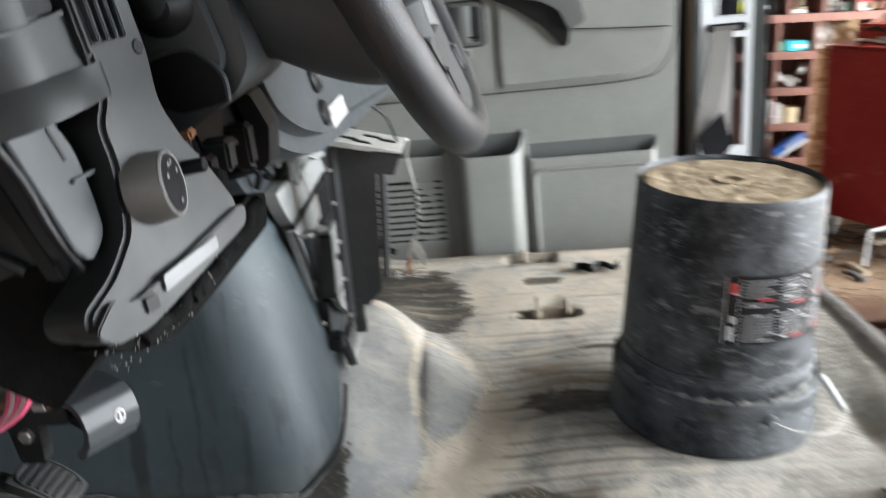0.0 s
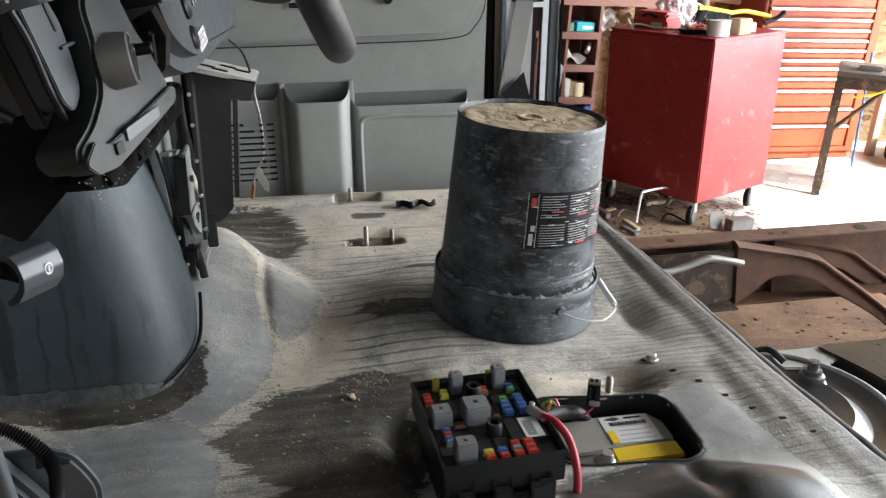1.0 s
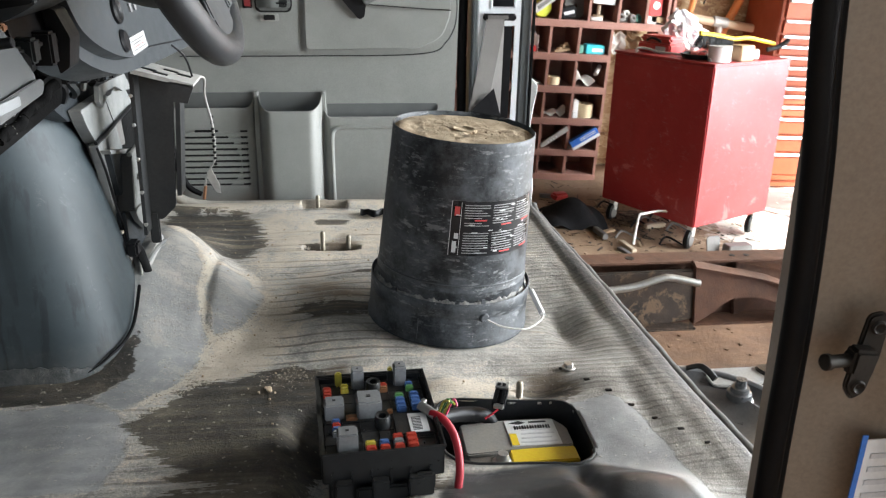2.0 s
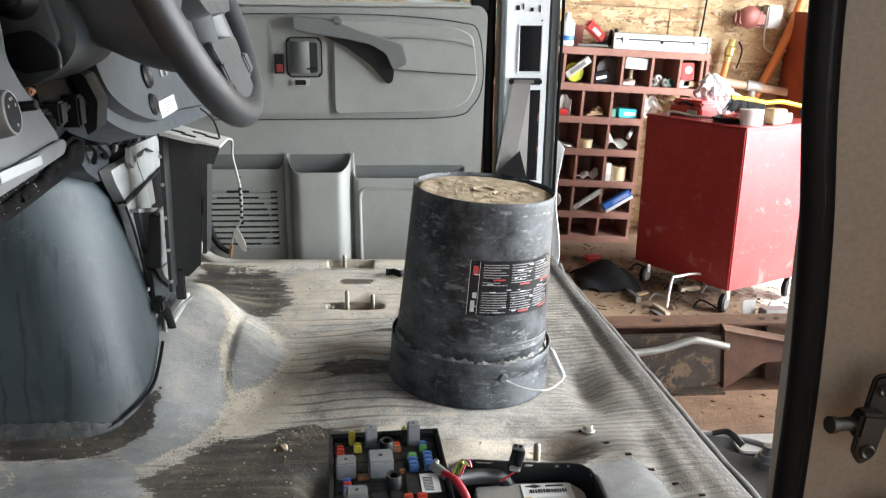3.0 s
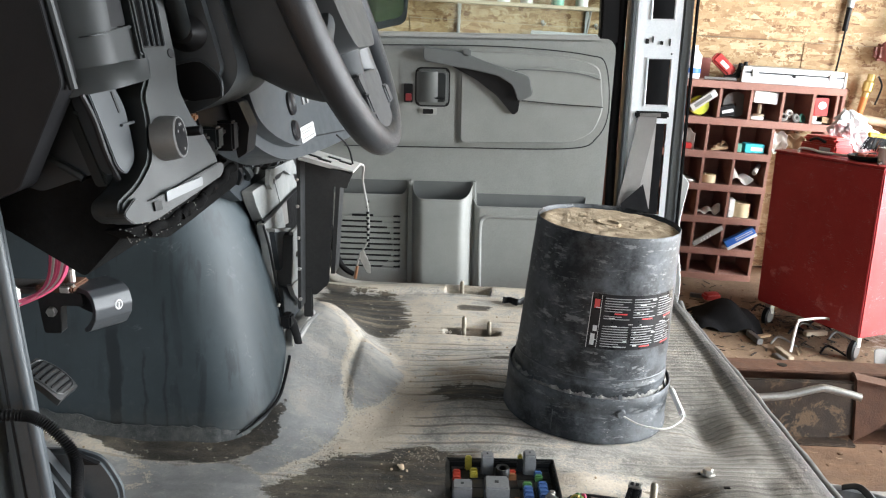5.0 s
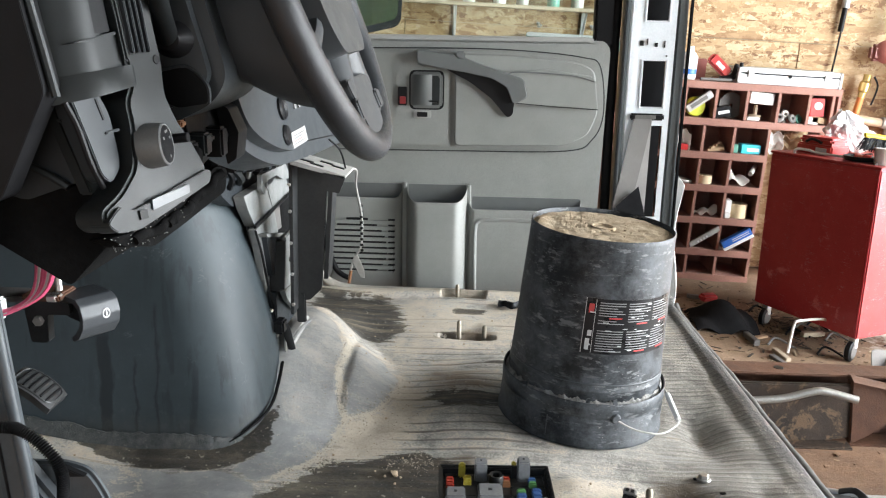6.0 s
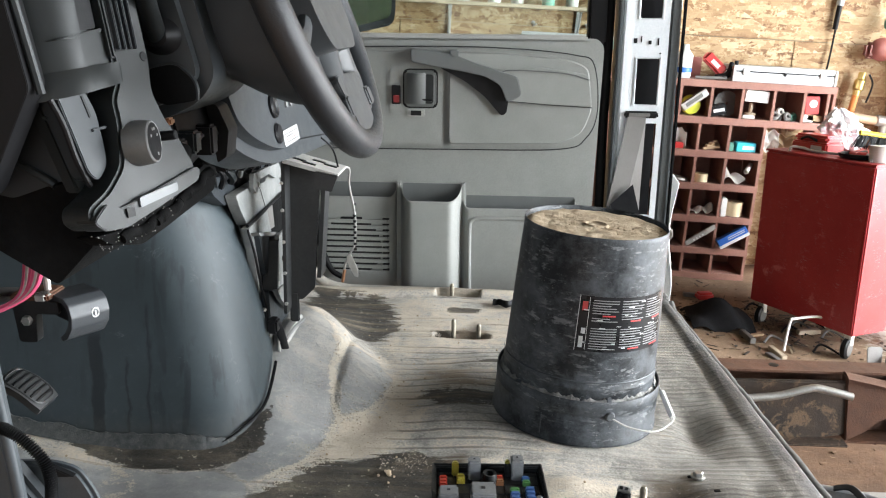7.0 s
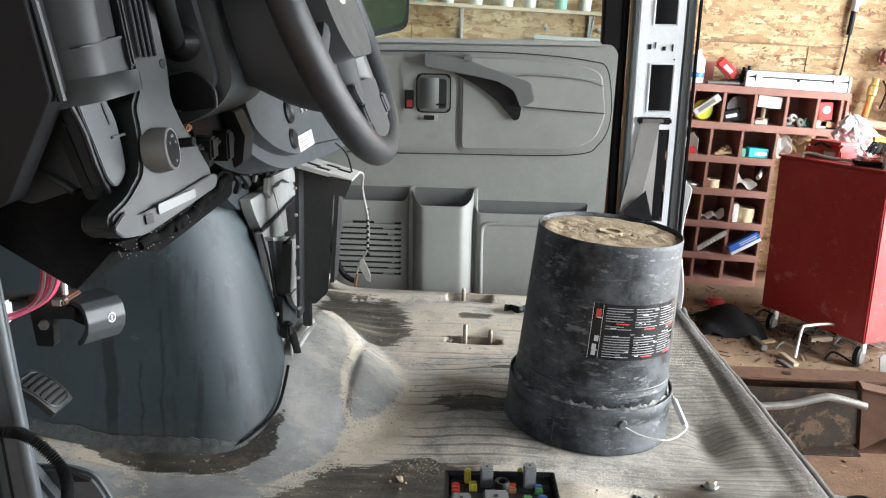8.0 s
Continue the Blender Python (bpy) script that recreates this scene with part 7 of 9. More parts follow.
def torn_point(u, v):
    """The ragged torn lip inside the collar."""
    a = 2 * math.pi * u
    h = 0.007 + 0.008 * max(0.0, noise.noise((math.cos(a) * 9, math.sin(a) * 9, 2))) + 0.005 * max(0.0, noise.noise((math.cos(a) * 34, math.sin(a) * 34, 5))) ** 0.7
    r = 0.1422 + (0.0052 + 0.0018 * noise.noise((math.cos(a) * 20, math.sin(a) * 20, 9))) * (1 - v)
    return Vector((r * math.cos(a), r * math.sin(a), 0.079 + h * v))


part("torn_lip", loft(torn_point, 420, 3, 0.0008), "torn", bucket, "pale ragged edge of torn plastic", smooth=50)
for k in range(9):
    a = radians(-160 + 17.0 * k + rnd.uniform(-2.5, 2.5))
    w, h = rnd.uniform(0.003, 0.010), rnd.uniform(0.004, 0.012)
    part("torn_tab", prism([(-w, 0), (w, 0), (w * rnd.uniform(0.1, 0.9), h), (-w * rnd.uniform(0.1, 0.9), h * rnd.uniform(0.4, 1))], -0.0010, 0.0010, "y", 0.0, Matrix.Rotation(a, 4, "Z") @ pose(0.1472, 0, 0.082, 0, 0, 90) @ pose(0, 0, 0, rnd.uniform(-25, 20), 0, 0)), ("torn", "bucket", "tab_grey")[k % 3], bucket)
part("wall_bead", lathe([(0.1418, 0.1165), (0.1424, 0.1178), (0.1416, 0.1190)], seg=96), "tab_grey", bucket)
part("base_ring", lathe([(0.017, 0.361), (0.0185, 0.367), (0.022, 0.367), (0.024, 0.361)], seg=32), "dirt", bucket, "dirt-caked moulded ring")


def dirt_top(u, v):
    r, a = 0.1262 * u, 2 * math.pi * v
    x, y = r * math.cos(a), r * math.sin(a)
    h = 0.0035 * noise.noise((x * 40, y * 40, 2.0)) + 0.0018 * noise.noise((x * 140, y * 140, 5.0)) + 0.002
    h *= 1 - step(0.9, 1.0, u) * 0.5
    return Vector((x, y, 0.3615 + max(0, h) + (0.001 if u < 0.97 else 0)))


part("dirt", loft(dirt_top, 36, 110), "dirt", bucket, "layer of dry tan dirt", smooth=80)
for k in range(26):
    a, r = rnd.uniform(0, 6.28), rnd.uniform(0.02, 0.12)
    s = rnd.uniform(0.001, 0.003)
    bm = bmesh.new()
    bmesh.ops.create_icosphere(bm, subdivisions=1, radius=s, matrix=Matrix.Translation((r * math.cos(a), r * math.sin(a), 0.364)))
    part("crumb", bm, "dirt", bucket)


def wrap(a0, a1, z0, z1, lift, n=20):
    """A patch lying on the pail's tapering wall, from angle a0 to a1 (degrees)."""
    def f(u, v):
        a, z = radians(a0 + (a1 - a0) * u), z0 + (z1 - z0) * v
        r = 0.1398 - (z - 0.118) * 0.0434 + lift
        return Vector((r * math.cos(a), r * math.sin(a), z))
    return loft(f, n, 2, 0.0006)


lab = part("label", wrap(-103, -28, 0.174, 0.272, 0.0014, 30), "label_black", bucket, "black paper label with rows of illegible print")
part("label_edge", wrap(-103.4, -103, 0.174, 0.272, 0.0019, 2), "print_grey", lab)
part("label_rule", wrap(-96.3, -96.0, 0.176, 0.270, 0.0019, 2), "print_grey", lab)
part("logo_mark", wrap(-101, -97.2, 0.246, 0.262, 0.0019, 4), "label_red", lab, "red logo shape")
for c0 in (-94, -72, -50):
    for k in range(20):
        z = 0.179 + 0.0045 * k
        if k in (9, 10):
            continue
        a1 = c0 + 19.5 - rnd.choice((0, 0, 0, 2, 6))
        red = k in (0, 11) and c0 > -94 or k == 13 and c0 == -94
        part("print_bar", wrap(c0 + (8 if red else rnd.uniform(0, 0.6)), a1, z, z + (0.0013 if not red else 0.0024), 0.0020, 6), "label_red" if red else "label_print", lab)
for c0, z0, z1 in ((-101, 0.180, 0.200), (-100, 0.205, 0.215)):
    part("print_bar", wrap(c0, c0 + 3, z0, z1, 0.0020, 3), "print_grey", lab)
# pale strips: scratches and painted glints of the crinkled film
for k in range(26):
    a0, z0 = rnd.uniform(-100, -36), rnd.uniform(0.178, 0.266)
    part("crease", wrap(a0, a0 + rnd.uniform(0.8, 5.5), z0, z0 + rnd.uniform(0.0006, 0.0022), 0.0024, 4), "print_grey", lab)
bail = part("bail", tube([(0.045, -0.146, 0.058), (0.078, -0.152, 0.046), (0.122, -0.146, 0.040), (0.152, -0.120, 0.042), (0.164, -0.098, 0.046), (0.158, -0.05, 0.058), (0.152, 0.0, 0.070)], 0.0018, 8), "bail_wire", bucket, "pale wire handle")
part("grip", tube([(0.164, -0.098, 0.046), (0.160, -0.066, 0.054), (0.156, -0.030, 0.063)], 0.0055, 10), "white_plastic", bail, "white plastic hand grip")
part("collar_seam", box(-0.0009, 0.0009, -0.1526, -0.146, 0.010, 0.050, 0.0003, Matrix.Rotation(radians(-29), 4, "Z")), "tab_grey", bucket)
part("bail_ear", lathe([(0, 0.006), (0.007, 0.005), (0.010, 0.0)], pose(0.043, -0.1445, 0.060, 90, 0, 17), 16), "bucket", bucket)

# ---- studs, nuts and litter on the floor ----


def stud(x, y, h, z=-0.01):
    ob = thing("seat_stud", (x, y, z), "tarnished threaded seat stud standing up from the floor", "bolt", group="seat studs")
    prof = [(0, 0)]
    for k in range(12):
        prof += [(0.0058, h * k / 12), (0.0050, h * (k + 0.5) / 12)]
    part("thread", lathe(prof + [(0.0048, h), (0.003, h + 0.003), (0, h + 0.003)], Matrix.Translation((x, y, z)), 14), "stud", ob)
    return ob


stud(-0.265, 0.376, 0.045, -0.012)
stud(-0.280, 0.650, 0.045, -0.012)
stud(0.058, -0.308, 0.026, -0.006)
stud(-0.205, 0.385, 0.035, -0.016)
nut = thing("bolt_head", (0.160, -0.235, 0), "small dusty hex bolt head on the cab floor", "bolt")
part("head", cyl((0.160, -0.235, 0.0), (0.160, -0.235, 0.010), 0.0085, 6), "zinc", nut)
part("washer", cyl((0.160, -0.235, 0.0), (0.160, -0.235, 0.003), 0.012, 16), "zinc", nut)
for k, (x, y, s) in enumerate(((-0.345, -0.265, 0.0065), (-0.362, -0.27, 0.003), (-0.336, -0.272, 0.0025), (-0.38, -0.255, 0.002), (-0.352, -0.256, 0.003), (-0.25, -0.30, 0.003))):
    bm = bmesh.new()
    bmesh.ops.create_icosphere(bm, subdivisions=2, radius=s)
    for v in bm.verts:
        v.co *= 0.8 + 0.4 * noise.noise(v.co * 200)
    bmesh.ops.translate(bm, verts=bm.verts, vec=(x, y, s * 0.6))
    solo("pebble", bm, "dirt", "small clod of dry dirt on the cab floor", "clod", group="clods")
bm = bmesh.new()
for k in range(900):
    x, y = rnd.uniform(-0.9, 0.35), rnd.uniform(-0.5, 0.6)
    if floor_dust(x, y) < rnd.uniform(0.35, 1.0) or in_hole(x, y, 0.02) or math.hypot(x, y) < 0.16 or (x < -0.5 and -0.25 < y < 0.45):
        continue
    s = rnd.uniform(0.0007, 0.0026)
    bmesh.ops.create_icosphere(bm, subdivisions=1, radius=s, matrix=Matrix.Translation((x, y, floor_height(x, y) + s * 0.4)))
solo("floor_grit", bm, "dirt", "scattered tan grit on the cab floor", "grit", kind="stuff")
for x in (0.15, 0.18, 0.205, 0.23, 0.255, 0.28, 0.305):
    y = -0.23 - (x - 0.15) * 1.6
    solo("floor_slot", box(x - 0.005, x + 0.005, y - 0.003, y + 0.003, floor_height(x, y) - 0.001, floor_height(x, y) + 0.0018, 0.0008), "black", "small dark drain slot punched in the cab floor", "slot", group="floor slots")
rag = solo("torn_carpet_scrap", loft(lambda u, v: Vector((-0.17 + 0.10 * u, 0.565 + 0.03 * v + 0.012 * math.sin(u * 13), 0.008 + 0.010 * noise.noise((u * 5, v * 4, 1.0)) + 0.006 * math.sin(v * 3))), 20, 8, 0.002), "black", "torn black scrap of carpet lying on the floor", "scrap", smooth=60)

# ---- fuse block ----
FB = pose(-0.182, -0.462, 0.068, 0, 0, 3) @ Matrix.Diagonal((0.9, 1, 1, 1))     # local x across, y away, z up
fb = thing("fuse_block", (-0.167, -0.447, -0.03), "black under-seat fuse block with grey relays and coloured fuses", "fuse block")
part("tray", box(-0.085, 0.085, -0.095, 0.095, -0.012, 0.006, 0.004, FB), "fuse_case", fb)
part("body", box(-0.078, 0.078, -0.088, 0.088, -0.095, -0.010, 0.005, FB), "fuse_case", fb)
for (a, b, c, d) in ((-0.088, -0.083, -0.098, 0.098), (0.083, 0.088, -0.098, 0.098)):
    part("side_wall", box(a, b, c, d, -0.03, 0.014, 0.0015, FB), "fuse_case", fb)
for (c, d) in ((-0.098, -0.093), (0.093, 0.098)):
    part("end_wall", box(-0.088, 0.088, c, d, -0.03, 0.014, 0.0015, FB), "fuse_case", fb)
part("front_skirt", box(-0.04, 0.035, -0.106, -0.098, -0.09, -0.035, 0.003, FB), "fuse_case", fb)
part("front_clip", box(0.045, 0.072, -0.108, -0.098, -0.07, -0.02, 0.003, FB), "fuse_case", fb)
for k in range(6):
    part("front_rib", box(-0.075 + 0.028 * k, -0.071 + 0.028 * k, -0.101, -0.094, -0.085, -0.012, 0.001, FB), "fuse_case", fb)


def relay(x, y, w, d, h):
    r = part("relay", box(x - w / 2, x + w / 2, y - d / 2, y + d / 2, 0.0, h, 0.0025, FB), "relay", fb, "grey plastic relay")
    part("relay_mark", box(x - w * 0.08, x + w * 0.08, y - d * 0.08, y + d * 0.08, h - 0.0004, h + 0.0006, 0, FB), "ink", r)


relay(-0.064, 0.006, 0.030, 0.026, 0.030)
relay(-0.011, 0.008, 0.038, 0.034, 0.032)
relay(-0.050, -0.074, 0.030, 0.024, 0.034)
relay(-0.022, 0.078, 0.020, 0.018, 0.036)
relay(0.047, 0.080, 0.020, 0.020, 0.038)


def fuse(x, y, colour, w=0.013, d=0.006, h=0.014):
    part("fuse", join(box(x - w / 2, x + w / 2, y - d / 2, y + d / 2, 0.0, h, 0.0012, FB), box(x - w * 0.36, x + w * 0.36, y - d * 0.3, y + d * 0.3, h - 0.001, h + 0.0012, 0, FB)), colour, fb)


for k in range(3):
    fuse(-0.072, 0.048 + 0.009 * k, "fuse_red")
    fuse(0.044, -0.086 + 0.011 * k, "fuse_red", 0.016, 0.009)
    fuse(0.024, -0.086 + 0.011 * k, ("fuse_red", "relay", "fuse_red")[k], 0.015, 0.009)
for k in range(4):
    fuse(-0.063, -0.018 - 0.009 * k, ("fuse_blue", "fuse_red", "fuse_blue", "relay")[k])
    fuse(0.064, 0.006 + 0.0105 * k, "fuse_blue", 0.015, 0.008)
    fuse(0.040, 0.004 + 0.0105 * k, ("fuse_blue", "fuse_blue", "fuse_blue", "fuse_green")[k], 0.015, 0.008)
for k in range(2):
    fuse(0.003, -0.086 + 0.011 * k, ("fuse_red", "fuse_blue")[k], 0.015, 0.009)
    fuse(-0.017, -0.086 + 0.011 * k, ("fuse_red", "fuse_yellow")[k], 0.015, 0.009)
    fuse(-0.044, 0.062 + 0.009 * k, "fuse_yellow", 0.013, 0.006)
    fuse(0.018, 0.058 + 0.010 * k, ("fuse_brown", "fuse_red")[k])
    fuse(0.060, 0.056 + 0.010 * k, ("fuse_green", "fuse_blue")[k])
fuse(-0.038, -0.004, "fuse_brown", 0.018, 0.014, 0.008)
fuse(0.022, 0.004, "fuse_brown", 0.010, 0.010, 0.008)
part("tall_fuse", box(-0.058, -0.047, 0.080, 0.088, 0, 0.028, 0.002, FB), "fuse_yellow", fb)
part("tall_fuse", box(0.028, 0.036, 0.082, 0.090, 0, 0.030, 0.002, FB), "fuse_yellow", fb)
part("tall_fuse_cap", box(0.027, 0.037, 0.080, 0.084, 0, 0.026, 0.001, FB), "fuse_case", fb)
for x, y in ((0.002, 0.062), (0.006, -0.028)):
    part("bolt_tower", lathe([(0.0065, 0.010), (0.0065, 0.022), (0.0105, 0.023), (0.0120, 0.018), (0.0120, 0.0)], FB @ Matrix.Translation((x, y, 0)), 20), "fuse_case", fb)
for k in range(7):
    part("cell_wall", box(-0.080 + 0.0265 * k, -0.0785 + 0.0265 * k, -0.092, 0.090, 0.002, 0.0075, 0.0004, FB), "fuse_case", fb)
for k in range(8):
    part("cell_rib", box(-0.082, 0.082, -0.090 + 0.0245 * k, -0.0888 + 0.0245 * k, 0.002, 0.0070, 0.0004, FB), "fuse_case", fb)
part("top_rim", join(box(-0.090, 0.090, -0.100, -0.0965, 0.010, 0.0165, 0.001, FB), box(-0.090, 0.090, 0.0965, 0.100, 0.010, 0.0165, 0.001, FB), box(-0.090, -0.0865, -0.100, 0.100, 0.010, 0.0165, 0.001, FB), box(0.0865, 0.090, -0.100, 0.100, 0.010, 0.0165, 0.001, FB)), "fuse_case", fb)
for k in range(3):
    part("front_lug", box(-0.070 + 0.052 * k, -0.046 + 0.052 * k, -0.112, -0.099, -0.050 - 0.012 * (k % 2), -0.022, 0.002, FB), "fuse_case", fb)
part("terminal_cover", box(0.022, 0.082, -0.060, -0.006, 0.0, 0.010, 0.003, FB), "fuse_case", fb)
part("bar_label", box(0.046, 0.074, -0.056, -0.012, 0.010, 0.0112, 0, FB), "white_label", fb, "white label with a bar code")
for k in range(9):
    part("code_bar", box(0.050, 0.064, -0.052 + 0.0036 * k, -0.0506 + 0.0036 * k, 0.0110, 0.0118, 0, FB), "ink", fb)
part("stud", cyl(FB @ Vector((0.074, 0.0, 0.0)), FB @ Vector((0.074, 0.0, 0.024)), 0.004, 10), "zinc", fb)
for k in range(6):
    part("socket_rib", box(-0.075 + 0.026 * k, -0.071 + 0.026 * k, -0.040, -0.030, 0.004, 0.009, 0.001, FB), "fuse_case", fb)
cable = thing("battery_cable", (-0.07, -0.45, -0.02), "red battery cable with a crimped end running from the fuse block", "cable")
part("jacket", tube([(-0.108, -0.478, 0.082), (-0.092, -0.492, 0.080), (-0.078, -0.510, 0.062), (-0.074, -0.535, 0.030), (-0.082, -0.56, -0.01), (-0.09, -0.58, -0.05)], 0.0056, 12), "cable_red", cable)
part("lug", tube([(-0.122, -0.462, 0.086), (-0.112, -0.472, 0.084), (-0.102, -0.484, 0.081)], 0.0068, 10, flat=0.7), "zinc", cable, "bright crimped lug")
stub = thing("wire_stub", (-0.075, -0.40, 0.05), "cut yellow and green wires beside the fuse block", "wires")
for k in range(4):
    part("wire", tube([(-0.088 + 0.004 * k, -0.395, 0.02), (-0.080 + 0.005 * k, -0.402, 0.050 + 0.004 * (k % 2)), (-0.072 + 0.004 * k, -0.410, 0.056 - 0.003 * k)], 0.0018, 6), ("fuse_yellow", "fuse_green", "fuse_yellow", "wire_pink", "black")[k], stub)
wl = solo("wiring_loom", tube([(-0.09, -0.40, 0.02), (-0.04, -0.36, 0.0), (0.0, -0.345, -0.02), (0.02, -0.36, -0.06)], 0.012, 10), "black", "black taped wiring loom entering the battery well", "loom")
clipb = thing("wire_clip", (0.045, -0.30, 0.0), "black and chrome spring clip on the rim of the battery well", "clip")
CP = pose(0.019, -0.342, 0.016, 18, 0, -22)
part("base", box(-0.010, 0.010, -0.022, 0.020, -0.008, 0.006, 0.002, CP), "black", clipb)
for k in range(2):
    part("spring_plate", box(-0.009 + 0.011 * k, -0.002 + 0.011 * k, -0.020, 0.014, 0.006, 0.0085, 0.001, CP), "black", clipb)
part("chrome_head", box(-0.010, 0.010, 0.010, 0.021, 0.006, 0.0125, 0.0015, CP), "zinc", clipb, "chrome clip head")
part("chrome_foot", box(-0.006, 0.010, -0.026, -0.018, 0.001, 0.007, 0.001, CP), "zinc", clipb)
for k in range(2):
    part("head_slot", box(-0.007 + 0.008 * k, -0.002 + 0.008 * k, 0.0125, 0.0185, 0.0120, 0.0130, 0, CP), "ink", clipb)
part("red_wire", tube([(0.012, -0.362, 0.006), (0.002, -0.368, 0.003), (-0.010, -0.372, -0.002)], 0.0016, 6), "cable_red", clipb)

# ---- battery ----
bt = thing("battery", (0.03, -0.43, -0.18), "grey car battery with yellow band, sunk in the floor", "battery")
BM = pose(0.040, -0.405, -0.026, 0, 0, 0)
part("case", box(-0.088, 0.080, -0.105, 0.058, -0.15, -0.004, 0.006, BM), "battery", bt)
part("top", prism(rounded([(-0.088, 0.050), (-0.02, 0.056), (0.062, 0.056), (0.080, 0.030), (0.080, -0.018), (-0.088, -0.030)], 0.008), -0.004, 0.004, "z", 0.002, BM), "battery", bt)
part("band", box(-0.022, 0.080, -0.054, -0.019, -0.006, 0.003, 0.002, BM), "yellow", bt, "yellow band")
part("label", box(-0.016, 0.062, -0.016, 0.050, 0.004, 0.0052, 0, BM), "white_label", bt, "white label with illegible print")
part("label_emblem", prism([(-0.010, 0.043), (0.006, 0.048), (0.016, 0.043), (0.006, 0.039)], 0.0050, 0.0060, "z", 0, BM), "ink", bt)
for k in range(4):
    part("print_bar", box(0.000 + 0.002 * k, 0.056 - 0.006 * (k % 2), -0.010 + 0.011 * k, -0.007 + 0.011 * k, 0.0050, 0.0058, 0, BM), "print_grey", bt)
for k in range(14):
    part("code_bar", box(-0.004 + 0.0042 * k, -0.0020 + 0.0042 * k + 0.0008 * (k % 3 == 0), 0.026, 0.0345, 0.0050, 0.0062, 0, BM), "ink", bt)
part("print_bar", box(0.022, 0.050, 0.042, 0.046, 0.0050, 0.0058, 0, BM), "ink", bt)
part("warning_patch", box(-0.015, -0.004, -0.015, 0.014, 0.0050, 0.0062, 0, BM), "yellow", bt)
part("post", lathe([(0, 0.012), (0.008, 0.012), (0.010, 0), (0.016, -0.004)], BM @ Matrix.Translation((-0.036, -0.044, 0.002)), 18), "zinc", bt)

# ---- dangling wire with a tag ----
dw = thing("tagged_wire", (-0.50, 0.25, 0.17), "dangling striped wire with a paper tag and bare copper end", "wire")
part("wire", tube([(-0.470, 0.03, 0.452), (-0.462, 0.10, 0.44), (-0.474, 0.17, 0.395), (-0.468, 0.20, 0.325), (-0.469, 0.20, 0.265), (-0.479, 0.20, 0.243), (-0.489, 0.20, 0.222), (-0.493, 0.20, 0.204)], 0.0023, 8), "wire_grey", dw)
part("upper_wire", tube([(-0.500, 0.030, 0.508), (-0.486, 0.042, 0.492), (-0.478, 0.042, 0.476), (-0.470, 0.03, 0.452)], 0.0018, 8), "black", dw)
for k in range(9):
    a = Vector((-0.4690 + 0.0001 * k, 0.1995, 0.350 - 0.012 * k))
    part("stripe", cyl(a, a + Vector((0, 0, -0.005)), 0.0034, 8), "black", dw)
part("tag", prism(rounded([(-0.486, 0.236), (-0.478, 0.243), (-0.463, 0.208), (-0.463, 0.190), (-0.471, 0.193), (-0.486, 0.222)], 0.002), 0.197, 0.199, "y", 0.0, ONE), "jar", dw, "cream paper tag")
part("copper_end", tube([(-0.492, 0.20, 0.206), (-0.497, 0.20, 0.178)], 0.0036, 6, smooth=False), "fuse_brown", dw)
solo("sill_lip", tube([(-0.690, 0.680, 0.135), (-0.675, 0.680, 0.082), (-0.660, 0.680, 0.047), (-0.630, 0.680, 0.020), (-0.583, 0.680, 0.006), (-0.508, 0.680, 0.002), (-0.30, 0.682, 0.001)], 0.013, 12), "sill_dust", "dusty rolled sill lip curving up to the front of the far door", "sill", kind="structure", smooth=80)
# the gap behind the door trim, its shade put in as a black tube
solo("sill_shadow_gap", tube([(-0.662, 0.735, 0.34), (-0.663, 0.735, 0.24), (-0.660, 0.735, 0.18), (-0.647, 0.735, 0.099), (-0.623, 0.735, 0.041), (-0.590, 0.735, 0.018)], lambda t: 0.012 - 0.005 * t, 10), "rubber", "black tube standing in for the shadow gap curving down to the sill", "door seal")

# ---- chassis behind the cab ----
rail = thing("chassis_rail", (1.2, 0.45, -0.3), "rust-brown steel chassis rail with punched holes", "chassis rail")
part("top_flange", box(0.2, 4.2, 0.42, 0.49, -0.094, -0.088, 0.002), "rust", rail)
part("web", box(0.2, 4.2, 0.484, 0.490, -0.27, -0.092, 0.002), "rust", rail)
part("bottom_flange", box(0.2, 4.2, 0.42, 0.49, -0.276, -0.270, 0.002), "rust", rail)
for x, w in ((0.52, 0.012), (0.80, 0.008), (0.84, 0.008), (1.06, 0.018), (1.5, 0.012)):
    part("hole", cyl((x, 0.455, -0.0884), (x, 0.455, -0.0872), w, 16), "black", rail)
TOP = [(0.675, -0.090), (0.748, -0.105), (0.897, -0.140), (0.972, -0.186), (1.147, -0.311), (1.40, -0.52)]
LOW = [(1.40, -0.575), (1.16, -0.364), (0.967, -0.244), (0.884, -0.197), (0.81, -0.189), (0.772, -0.204), (0.737, -0.235), (0.692, -0.262)]
for dx, dy, dz in ((0.0, 0.40, 0.0), (0.145, 0.47, -0.018)):
    arm = thing("cross_member", (0.9 + dx, dy, -0.3), "rust-brown bent steel cross member joined to the chassis rail", "cross member", group="cross members")
    top_line = curve_points([(x + dx, dy, z + dz) for x, z in TOP], 6)
    low_line = curve_points([(x + dx, dy, z + dz) for x, z in LOW], 6)
    part("side_face", prism([(p.x, p.z) for p in top_line + low_line], dy, dy + 0.030, "y", 0.004), "rust", arm)
    part("upper_face", loft(lambda u, v, L=top_line: L[min(int(u * (len(L) - 1) + 0.5), len(L) - 1)] + Vector((0, -0.012 + 0.050 * v, 0.003 - 0.004 * math.cos(v * 6.28))), len(top_line) - 1, 6, 0.005), "rust", arm, smooth=60)
